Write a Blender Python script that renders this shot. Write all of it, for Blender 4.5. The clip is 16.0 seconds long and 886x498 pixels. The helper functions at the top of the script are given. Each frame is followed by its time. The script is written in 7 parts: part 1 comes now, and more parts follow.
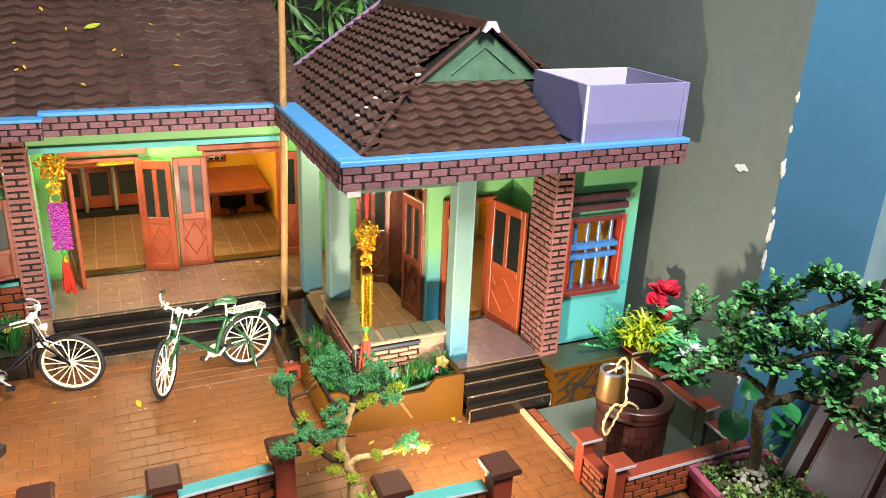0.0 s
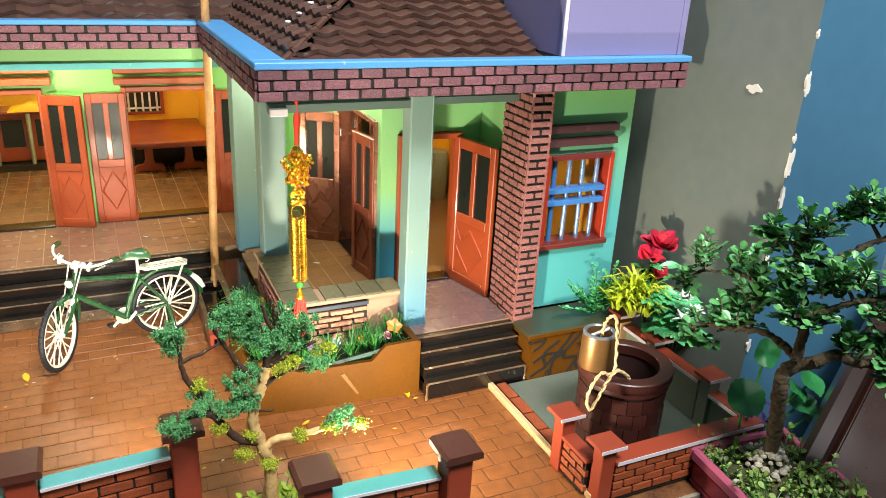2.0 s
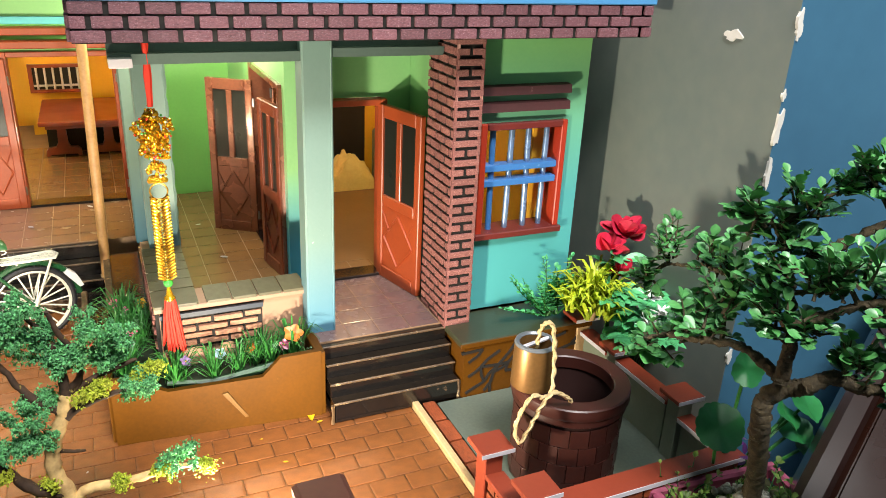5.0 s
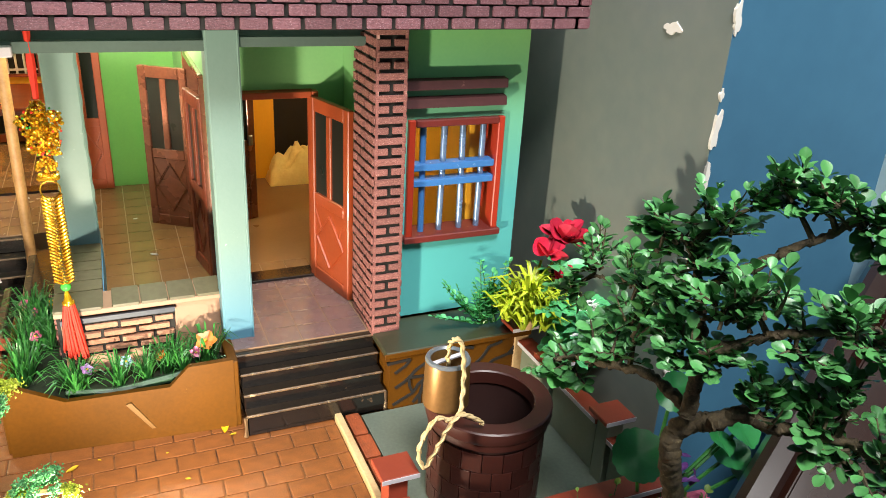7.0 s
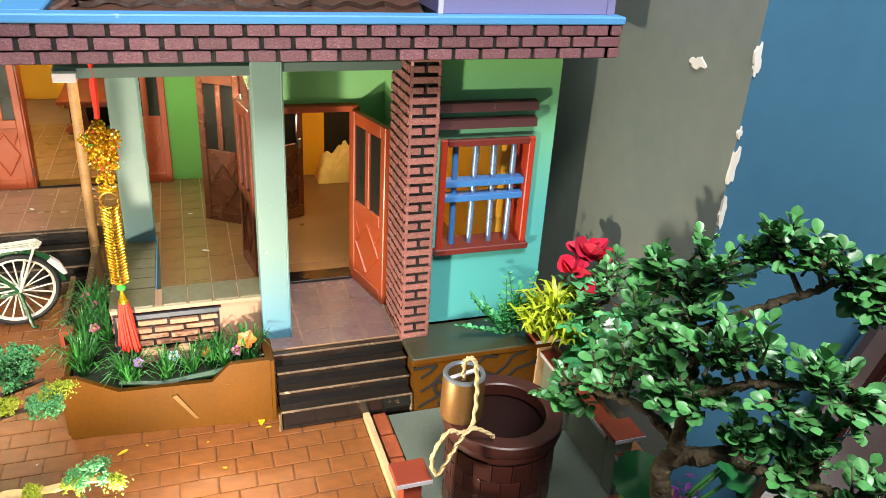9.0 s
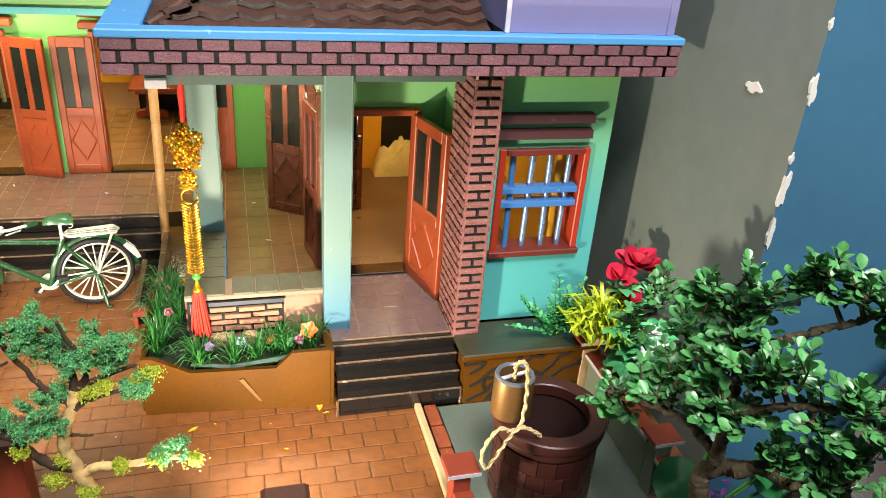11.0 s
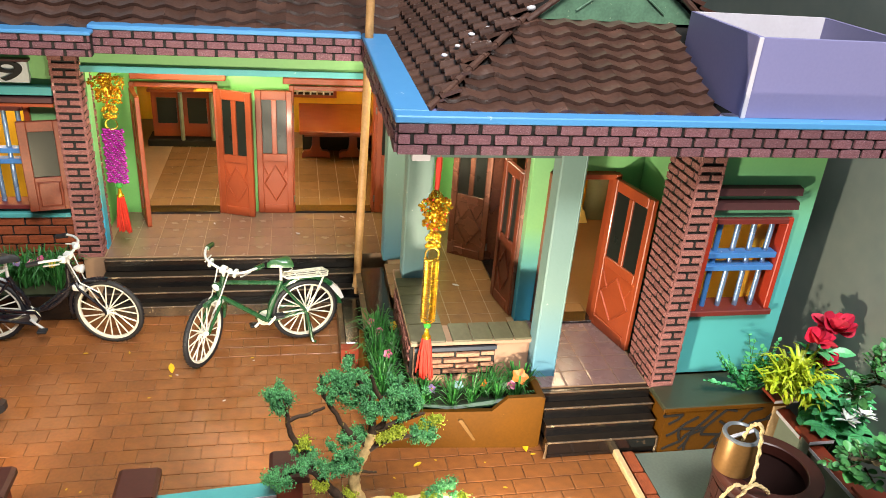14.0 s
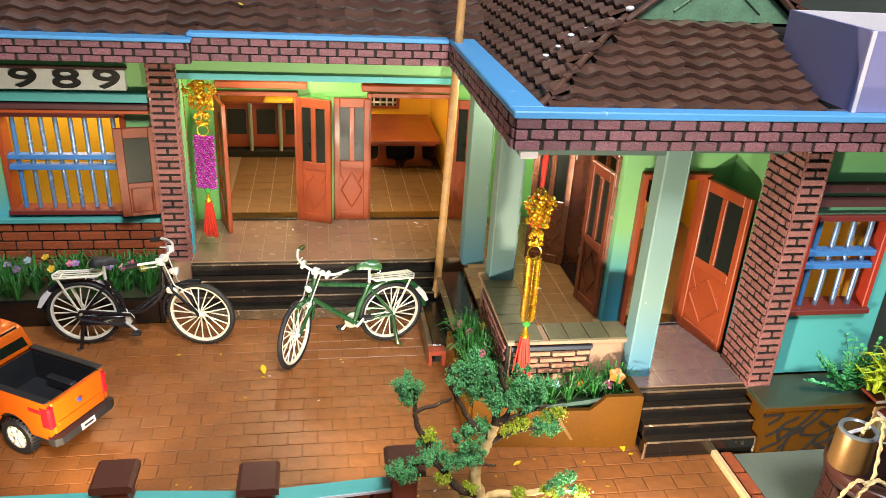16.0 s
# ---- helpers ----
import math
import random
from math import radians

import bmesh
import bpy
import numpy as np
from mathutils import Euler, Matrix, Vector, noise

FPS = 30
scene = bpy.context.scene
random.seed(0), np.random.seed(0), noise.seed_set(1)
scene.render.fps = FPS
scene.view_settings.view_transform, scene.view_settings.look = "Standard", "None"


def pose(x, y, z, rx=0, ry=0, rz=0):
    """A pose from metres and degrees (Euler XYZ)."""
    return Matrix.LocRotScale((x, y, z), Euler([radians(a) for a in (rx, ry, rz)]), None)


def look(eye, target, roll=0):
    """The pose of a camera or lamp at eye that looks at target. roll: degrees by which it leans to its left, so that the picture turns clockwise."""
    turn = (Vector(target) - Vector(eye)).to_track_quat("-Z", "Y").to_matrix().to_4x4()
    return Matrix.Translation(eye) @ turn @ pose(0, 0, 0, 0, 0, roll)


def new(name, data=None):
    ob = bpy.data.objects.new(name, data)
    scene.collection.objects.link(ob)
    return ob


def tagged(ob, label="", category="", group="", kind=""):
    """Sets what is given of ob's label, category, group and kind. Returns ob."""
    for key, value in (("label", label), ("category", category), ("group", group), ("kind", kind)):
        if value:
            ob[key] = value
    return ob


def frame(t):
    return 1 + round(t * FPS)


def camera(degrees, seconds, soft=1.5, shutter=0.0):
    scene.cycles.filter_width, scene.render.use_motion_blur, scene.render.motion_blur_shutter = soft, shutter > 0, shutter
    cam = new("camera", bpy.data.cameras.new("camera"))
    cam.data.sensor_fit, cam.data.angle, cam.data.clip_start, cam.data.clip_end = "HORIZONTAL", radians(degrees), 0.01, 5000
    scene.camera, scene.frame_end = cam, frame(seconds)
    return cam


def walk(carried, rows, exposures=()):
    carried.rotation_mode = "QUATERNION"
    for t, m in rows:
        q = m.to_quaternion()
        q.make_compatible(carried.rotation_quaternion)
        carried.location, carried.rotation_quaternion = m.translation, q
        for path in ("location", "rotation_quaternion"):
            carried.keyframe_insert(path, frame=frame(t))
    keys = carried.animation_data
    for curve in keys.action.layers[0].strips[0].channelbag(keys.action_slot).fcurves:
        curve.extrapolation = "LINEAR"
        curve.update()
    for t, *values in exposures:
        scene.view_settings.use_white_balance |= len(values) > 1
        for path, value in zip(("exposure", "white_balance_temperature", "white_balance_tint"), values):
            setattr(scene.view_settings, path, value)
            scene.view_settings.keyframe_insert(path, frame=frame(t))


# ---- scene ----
cam = camera(60.3, 16.0, 0.5)
METRES, EYE, TILT, LEAN, TURN = 0.8, 0.559, 0.0, 0.0, -24.1
ROWS = [
    (0.0, 0.0, 0.0, 0.0, 0.9, -21.54, -2.29),
    (0.5, 0.0034, 0.0255, -0.0263, -0.06, -21.58, -2.53),
    (1.0, 0.0139, 0.0711, -0.0792, -0.24, -21.84, -2.76),
    (1.5, 0.0298, 0.1197, -0.1235, -0.27, -22.05, -2.9),
    (2.0, 0.0437, 0.1647, -0.1361, -0.24, -22.01, -2.83),
    (2.5, 0.0583, 0.191, -0.1398, -0.08, -22.02, -2.7),
    (3.0, 0.0726, 0.2116, -0.154, 0.28, -22.16, -2.54),
    (5.5, 0.1758, 0.3558, -0.2112, 0.12, -22.43, -2.49),
    (6.0, 0.1986, 0.367, -0.2089, 0.2, -22.61, -2.67),
    (6.5, 0.2168, 0.3796, -0.2069, 0.42, -22.95, -2.89),
    (7.0, 0.2374, 0.3909, -0.2057, 0.98, -23.42, -3.0),
    (7.5, 0.2496, 0.3943, -0.1993, 1.86, -23.97, -3.04),
    (8.0, 0.2605, 0.3922, -0.1872, 3.02, -24.4, -3.13),
    (8.5, 0.2642, 0.3864, -0.169, 4.43, -24.86, -3.16),
    (9.0, 0.2679, 0.3731, -0.1511, 5.88, -25.46, -3.17),
    (11.5, 0.2318, 0.3302, -0.0884, 10.23, -27.2, -4.36),
    (12.0, 0.2046, 0.3119, -0.0592, 10.98, -26.87, -4.69),
    (12.5, 0.1696, 0.2955, -0.0479, 11.91, -26.61, -4.88),
    (13.0, 0.1278, 0.2791, -0.0355, 12.75, -26.38, -4.9),
    (13.5, 0.0963, 0.266, -0.0425, 13.52, -26.28, -4.58),
    (14.0, 0.0663, 0.2576, -0.0496, 14.06, -26.15, -4.02),
    (14.5, 0.0443, 0.2505, -0.0565, 14.37, -25.84, -3.45),
    (15.0, 0.0261, 0.2414, -0.0655, 14.67, -25.3, -3.05),
    (15.5, 0.0003, 0.2325, -0.0698, 15.07, -25.0, -2.91),
    (16.0, -0.0173, 0.2177, -0.0733, 15.54, -24.85, -3.06),
]
walk(cam, [(t, pose(0, 0, EYE, TILT, LEAN, TURN) @ pose(METRES * x, METRES * y, METRES * z, 90 + pitch, roll, yaw)) for t, x, y, z, yaw, pitch, roll in ROWS],
     ((0.0, 0.18), (1.5, 0.14), (3.0, -0.02), (6.0, 0.02), (9.0, 0.02), (12.0, -0.06), (16.0, -0.1)))

# All plan numbers below are in decimetres (the model house is about one tenth of life size); S turns them into metres.
S = 0.1
rnd = random.Random(7)

# ---- world and lights ----
world = bpy.data.worlds.new("room_air")
scene.world = world
world.use_nodes = True
world.node_tree.nodes["Background"].inputs[0].default_value = (0.72, 0.82, 1.0, 1)
world.node_tree.nodes["Background"].inputs[1].default_value = 0.2


def lamp(name, kind, at, power, colour, size=0.5, size_y=None, target=None, angle=None):
    d = bpy.data.lights.new(name, kind)
    d.energy, d.color = power, colour
    if kind == "AREA":
        d.size = size * S
        if size_y:
            d.shape, d.size_y = "RECTANGLE", size_y * S
    elif kind in ("POINT", "SPOT"):
        d.shadow_soft_size = size * S
    if angle:
        d.spot_size, d.spot_blend = radians(angle), 0.6 if angle > 140 else 1.0
    ob = new(name, d)
    at = Vector(at) * S
    ob.matrix_world = look(at, Vector(target) * S) if target else Matrix.Translation(at)
    return ob


WARM, AMBER, WHITE = (1.0, 0.72, 0.42), (1.0, 0.5, 0.16), (1.0, 0.95, 0.88)
lamp("room_lamp", "AREA", (3.5, -3, 16), 52, (1.0, 0.97, 0.94), 4, 4, (2.5, 9, 1))
lamp("room_lamp_far", "AREA", (4, 4, 19), 20, (0.85, 0.93, 1.0), 8, 8, (4, 10, 0))
lamp("fence_flood", "SPOT", (2.6, 5.74, 0.34), 3.6, (1.0, 0.84, 0.6), 0.1, None, (4.8, 7.9, 2.6), 168)
lamp("fence_flood_beam", "SPOT", (2.6, 5.74, 0.35), 6.6, (1.0, 0.9, 0.74), 0.1, None, (4.4, 7.9, 2.6), 136)
lamp("fence_flood_left", "SPOT", (0.68, 6.66, 0.34), 7.2, (1.0, 0.89, 0.69), 0.12, None, (1.9, 10.6, 2.6), 132)
lamp("fence_flood_bay", "SPOT", (-1.58, 6.76, 0.34), 5.0, (1.0, 0.8, 0.5), 0.12, None, (-1.6, 11.0, 2.6), 136)
lamp("hall_lamp", "POINT", (0.4, 14.0, 3.0), 2.0, WARM, 0.2)
lamp("hall_lamp_right", "POINT", (2.0, 13.2, 3.0), 0.5, WARM, 0.2)
lamp("bay_lamp", "POINT", (-2.6, 11.9, 2.9), 1.4, WARM, 0.2)
lamp("room_bulb", "POINT", (5.2, 10.6, 3.0), 0.9, WARM, 0.2)
lamp("porch_bulb", "POINT", (3.15, 10.2, 3.05), 1.4, (1.0, 0.85, 0.6), 0.1)
lamp("porch_bulb_main", "POINT", (0.2, 11.4, 3.05), 1.2, (1.0, 0.85, 0.6), 0.1)

# ---- materials ----


def lin(c):
    r, g, b = [int(c[i:i + 2], 16) / 255 for i in (0, 2, 4)]
    return tuple(v / 12.92 if v <= 0.04045 else ((v + 0.055) / 1.055) ** 2.4 for v in (r, g, b))


def mat(name, colour, rough=0.6, metal=0.0, second=None, coarse=40, fine=350, amount=0.35, bump=0.15, per=0.0, island=0.0, coat=0.0,
        low=None, z0=0.0, z1=1.0, bands=None, spots=None, spot_amount=0.12, through_light=0.0, shine=0.5):
    """A painted or natural surface: two scales of mottling, fine relief, optional change per piece, optional second paint colour low on the wall."""
    m = bpy.data.materials.new(name)
    m.use_nodes = True
    n, l = m.node_tree.nodes, m.node_tree.links
    p = n["Principled BSDF"]
    base = lin(colour)
    dark = lin(second) if second else tuple(v * 0.6 for v in base)
    tc = n.new("ShaderNodeTexCoord")
    source = tc.outputs["Object"]
    n1, n2 = n.new("ShaderNodeTexNoise"), n.new("ShaderNodeTexNoise")
    n1.inputs["Scale"].default_value, n2.inputs["Scale"].default_value = coarse, fine
    n1.inputs["Detail"].default_value = 4
    if per:
        info = n.new("ShaderNodeObjectInfo")
        shift = n.new("ShaderNodeVectorMath")
        shift.operation = "ADD"
        l.new(source, shift.inputs[0])
        l.new(info.outputs["Random"], shift.inputs[1])
        source = shift.outputs[0]
    l.new(source, n1.inputs["Vector"]), l.new(source, n2.inputs["Vector"])
    mixn = n.new("ShaderNodeMix")
    mixn.data_type = "FLOAT"
    mixn.inputs[0].default_value = 0.4
    l.new(n1.outputs[0], mixn.inputs[2]), l.new(n2.outputs[0], mixn.inputs[3])
    ramp = n.new("ShaderNodeMapRange")
    ramp.inputs[1].default_value, ramp.inputs[2].default_value = 0.35, 0.7
    ramp.inputs[3].default_value, ramp.inputs[4].default_value = 0.0, amount
    l.new(mixn.outputs[0], ramp.inputs[0])
    col = n.new("ShaderNodeMix")
    col.data_type = "RGBA"
    col.inputs[6].default_value, col.inputs[7].default_value = (*base, 1), (*dark, 1)
    l.new(ramp.outputs[0], col.inputs[0])
    out = col.outputs[2]
    if low:
        sep, r2, mx = n.new("ShaderNodeSeparateXYZ"), n.new("ShaderNodeMapRange"), n.new("ShaderNodeMix")
        geo = n.new("ShaderNodeNewGeometry")
        l.new(geo.outputs["Position"], sep.inputs[0])
        r2.inputs[1].default_value, r2.inputs[2].default_value = z0 * S, z1 * S
        r2.inputs[3].default_value, r2.inputs[4].default_value = 1, 0
        l.new(sep.outputs[2], r2.inputs[0])
        mx.data_type = "RGBA"
        l.new(r2.outputs[0], mx.inputs[0])
        l.new(out, mx.inputs[6])
        mx.inputs[7].default_value = (*lin(low), 1)
        out = mx.outputs[2]
    if spots:
        n3, r3, mx = n.new("ShaderNodeTexNoise"), n.new("ShaderNodeMapRange"), n.new("ShaderNodeMix")
        n3.inputs["Scale"].default_value, n3.inputs["Detail"].default_value, n3.inputs["Roughness"].default_value = coarse * 2.2, 6, 0.7
        l.new(source, n3.inputs["Vector"])
        r3.inputs[1].default_value, r3.inputs[2].default_value = 0.68 - spot_amount * 0.5, 0.74 - spot_amount * 0.5
        l.new(n3.outputs[0], r3.inputs[0])
        mx.data_type = "RGBA"
        l.new(r3.outputs[0], mx.inputs[0])
        l.new(out, mx.inputs[6])
        mx.inputs[7].default_value = (*lin(spots), 1)
        out = mx.outputs[2]
    if per or island:
        hsv, r4 = n.new("ShaderNodeHueSaturation"), n.new("ShaderNodeMapRange")
        if per:
            l.new(info.outputs["Random"], r4.inputs[0])
        else:
            gi = n.new("ShaderNodeNewGeometry")
            l.new(gi.outputs["Random Per Island"], r4.inputs[0])
        k = per or island
        r4.inputs[3].default_value, r4.inputs[4].default_value = 1 - k, 1 + k
        l.new(r4.outputs[0], hsv.inputs["Value"])
        l.new(out, hsv.inputs["Color"])
        out = hsv.outputs[0]
    l.new(out, p.inputs["Base Color"])
    p.inputs["Metallic"].default_value = metal
    p.inputs["Specular IOR Level"].default_value = shine
    p.inputs["Coat Weight"].default_value = coat
    p.inputs["Coat Roughness"].default_value = 0.12
    rr = n.new("ShaderNodeMapRange")
    rr.inputs[3].default_value, rr.inputs[4].default_value = max(0.03, rough - 0.1), min(1, rough + 0.12)
    l.new(n1.outputs[0], rr.inputs[0])
    l.new(rr.outputs[0], p.inputs["Roughness"])
    if bump:
        b = n.new("ShaderNodeBump")
        b.inputs["Strength"].default_value, b.inputs["Distance"].default_value = bump, 0.0008
        l.new(mixn.outputs[0], b.inputs["Height"])
        l.new(b.outputs[0], p.inputs["Normal"])
    if through_light:
        p.inputs["Transmission Weight"].default_value = 0
        p.inputs["Subsurface Weight"].default_value = through_light
        p.inputs["Subsurface Radius"].default_value = (0.002, 0.003, 0.001)
    return m


M_GREEN = mat("green_wall_paint", "80b474", 0.5, low="3a9cba", z0=1.0, z1=1.8, second="66a06a", bump=0.1, coarse=12)
M_GREENMAIN = mat("bright_green_wall_paint", "78b862", 0.5, second="62a058", bump=0.1, coarse=12)
M_GREENWING = mat("turquoise_wall_paint", "80bc74", 0.5, low="50a4a4", z0=1.7, z1=3.1, second="64aa70", bump=0.1, coarse=12)
M_COLUMN = mat("pale_green_column_paint", "6e867e", 0.5, low="467890", z0=0.6, z1=1.5, second="5e7c74", bump=0.25, coarse=24, spots="d8dccb", spot_amount=0.03)
M_YELLOW = mat("yellow_wall_paint", "e0a92c", 0.55, second="c98e22", bump=0.08, coarse=12)
M_TEAL = mat("teal_paint", "4c9a98", 0.45, second="3a8086", spots="b9cdc8", spot_amount=0.03)
M_ORANGE = mat("orange_brown_door_paint", "9c4420", 0.42, second="7c3218", coarse=25, amount=0.5, bump=0.2, coat=0.1)
M_RUST = mat("worn_dark_orange_door_paint", "7a3418", 0.45, second="4a1c10", coarse=25, amount=0.7, bump=0.3, spots="a8683c", spot_amount=0.04)
M_BROWN = mat("glossy_brown_door_varnish", "86503a", 0.26, 0.45, second="4a281e", coarse=25, amount=0.6, coat=1.0)
M_GLASS = mat("dark_window_pane", "1c211d", 0.3, bump=0.0, amount=0.1, shine=0.25)
M_BLUE = mat("light_blue_gutter_paint", "4d8cc0", 0.45, second="3f7fb8", coarse=30, spots="bcd4e6", spot_amount=0.02)
M_FASCIA = mat("maroon_brick_strip", "80525a", 0.5, second="3c2028", fine=60, bump=0.9, coarse=9, amount=0.9, per=0.2, spots="b89aa4", spot_amount=0.18)
# black of real joints, and of sheets that stand in for shaded openings
M_JOINTSHADE = mat("black_joint_and_shade", "17130f", 0.8, amount=0.4)
M_PILBRICK = mat("pink_brick", "9c645c", 0.65, second="502a2a", fine=60, bump=0.9, coarse=9, amount=0.9, per=0.16, spots="d0a498", spot_amount=0.18)
M_PAVER = mat("terracotta_paver", "845028", 0.36, second="60381c", fine=30, coarse=2.5, amount=0.8, per=0.07, bump=0.4, spots="a87840", spot_amount=-0.02)
M_PAVERBED = mat("paver_joint", "3c1e0e", 0.6, second="a06c38", coarse=50, amount=0.6)
M_TILE = mat("beige_floor_tile", "80603f", 0.22, second="5e4430", fine=20, coarse=1.6, amount=0.6, per=0.06, coat=0.3)
M_TILEM = mat("pinkish_brown_floor_tile", "80624e", 0.24, second="624a40", fine=20, coarse=1.6, amount=0.6, per=0.06, coat=0.3)
M_TILEP = mat("mauve_floor_tile", "76605c", 0.26, second="58444a", fine=20, coarse=2, amount=0.6, per=0.07, coat=0.3)
M_GROUT = mat("floor_joint", "8a6c52", 0.6)
M_CAP = mat("olive_coping_tile", "56513a", 0.5, second="3e3a2a", fine=30, coarse=4, amount=0.5, per=0.1)
M_PLASTER = mat("peach_plaster", "987660", 0.6, second="8f7058", coarse=30, amount=0.5)
M_BLACK = mat("black_step_lacquer", "0a0a0c", 0.16, second="1c1814", coarse=14, amount=0.9, bump=0.5, spots="5c4a38", spot_amount=0.07, coat=0.5)
M_WORN = mat("worn_step_edge", "6a5238", 0.5, second="1a1410", coarse=40, amount=1.0, bump=0.8, spots="a8906c", spot_amount=0.2)
# scuffs, plus the brownish reflection on the step tops painted as base colour
M_TREAD = mat("scuffed_tread_with_brown_sheen", "2c2218", 0.34, second="0e0c0b", coarse=16, amount=1.0, bump=0.5, spots="6e5a42", spot_amount=0.1, coat=0.2)
M_OCHRE = mat("ochre_brown_panel", "5a3606", 0.55, second="422806", coarse=14, amount=0.7, spots="8a6430", spot_amount=-0.04, bump=0.12, shine=0.15)
M_OLIVE = mat("dark_olive_ledge", "3c3d2c", 0.32, second="2f3024", coarse=25, amount=0.5, coat=0.2)
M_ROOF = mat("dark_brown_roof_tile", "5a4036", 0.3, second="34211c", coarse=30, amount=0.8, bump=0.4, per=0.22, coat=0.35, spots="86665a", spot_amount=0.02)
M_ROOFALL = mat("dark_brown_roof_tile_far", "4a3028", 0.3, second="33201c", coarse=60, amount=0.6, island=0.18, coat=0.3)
M_GABLE = mat("weathered_green_gable", "5f8468", 0.6, second="3f5a48", coarse=60, amount=0.8, spots="b4c0a0", spot_amount=0.09)
M_LILAC = mat("lilac_board", "807ca4", 0.45, second="72709a", coarse=10, amount=0.5, bump=0.06, spots="a89eb0", spot_amount=-0.06)
M_PALE = mat("pale_board_edge", "c9c4cc", 0.55, second="b0a8b0", coarse=30)
M_WALL = mat("grey_green_room_wall", "747a72", 0.5, second="5c6866", coarse=5, fine=60, amount=0.6, bump=0.2, spots="868e8a", spot_amount=0.0)
M_WALLBLUE = mat("blue_room_wall", "3f6e8a", 0.5, second="345e7a", coarse=6, fine=60, amount=0.6, bump=0.2, spots="54829c", spot_amount=0.0)
M_WALLPALE = mat("pale_blue_room_wall", "86a0aa", 0.5, second="748f9a", coarse=6, fine=60, amount=0.5)
M_CHIP = mat("bare_plaster_chip", "d8d4cc", 0.8, second="bfb8ae", coarse=80)
M_BOARD = mat("base_board", "8f8678", 0.6, second="6e665a", coarse=30, amount=0.6)
M_DARKFLOOR = mat("dark_room_floor", "2a2620", 0.4, second="1c1a16", coarse=8)
M_POLE = mat("pale_wooden_pole", "b98f5c", 0.5, second="8a6238", coarse=50, amount=0.7)
M_REDPAINT = mat("red_brown_post_paint", "8a3a26", 0.42, second="7c2e1a", coarse=30, amount=0.5, spots="c08060", spot_amount=0.0)
M_CAPPAINT = mat("dark_brown_cap", "4f2a20", 0.4, second="3a1d18", coarse=40, amount=0.6, spots="8a5a4a", spot_amount=0.04)
M_REDBRICK = mat("red_brick", "9a4a26", 0.55, second="5e2c18", fine=40, bump=0.6, coarse=5, amount=0.8, per=0.18, spots="b87850", spot_amount=0.05)
M_WHITE = mat("white_edge_paint", "c8c4c8", 0.6, second="a8a4ac", coarse=60)
M_POOL = mat("grey_green_pool_floor", "6a7266", 0.3, second="4e584e", coarse=10, amount=0.8, spots="9aa294", spot_amount=0.04, coat=0.3)
M_STRIP = mat("cream_kerb_strip", "c9a97c", 0.6, second="a07f58", coarse=60, amount=0.7)

# ---- building helpers ----


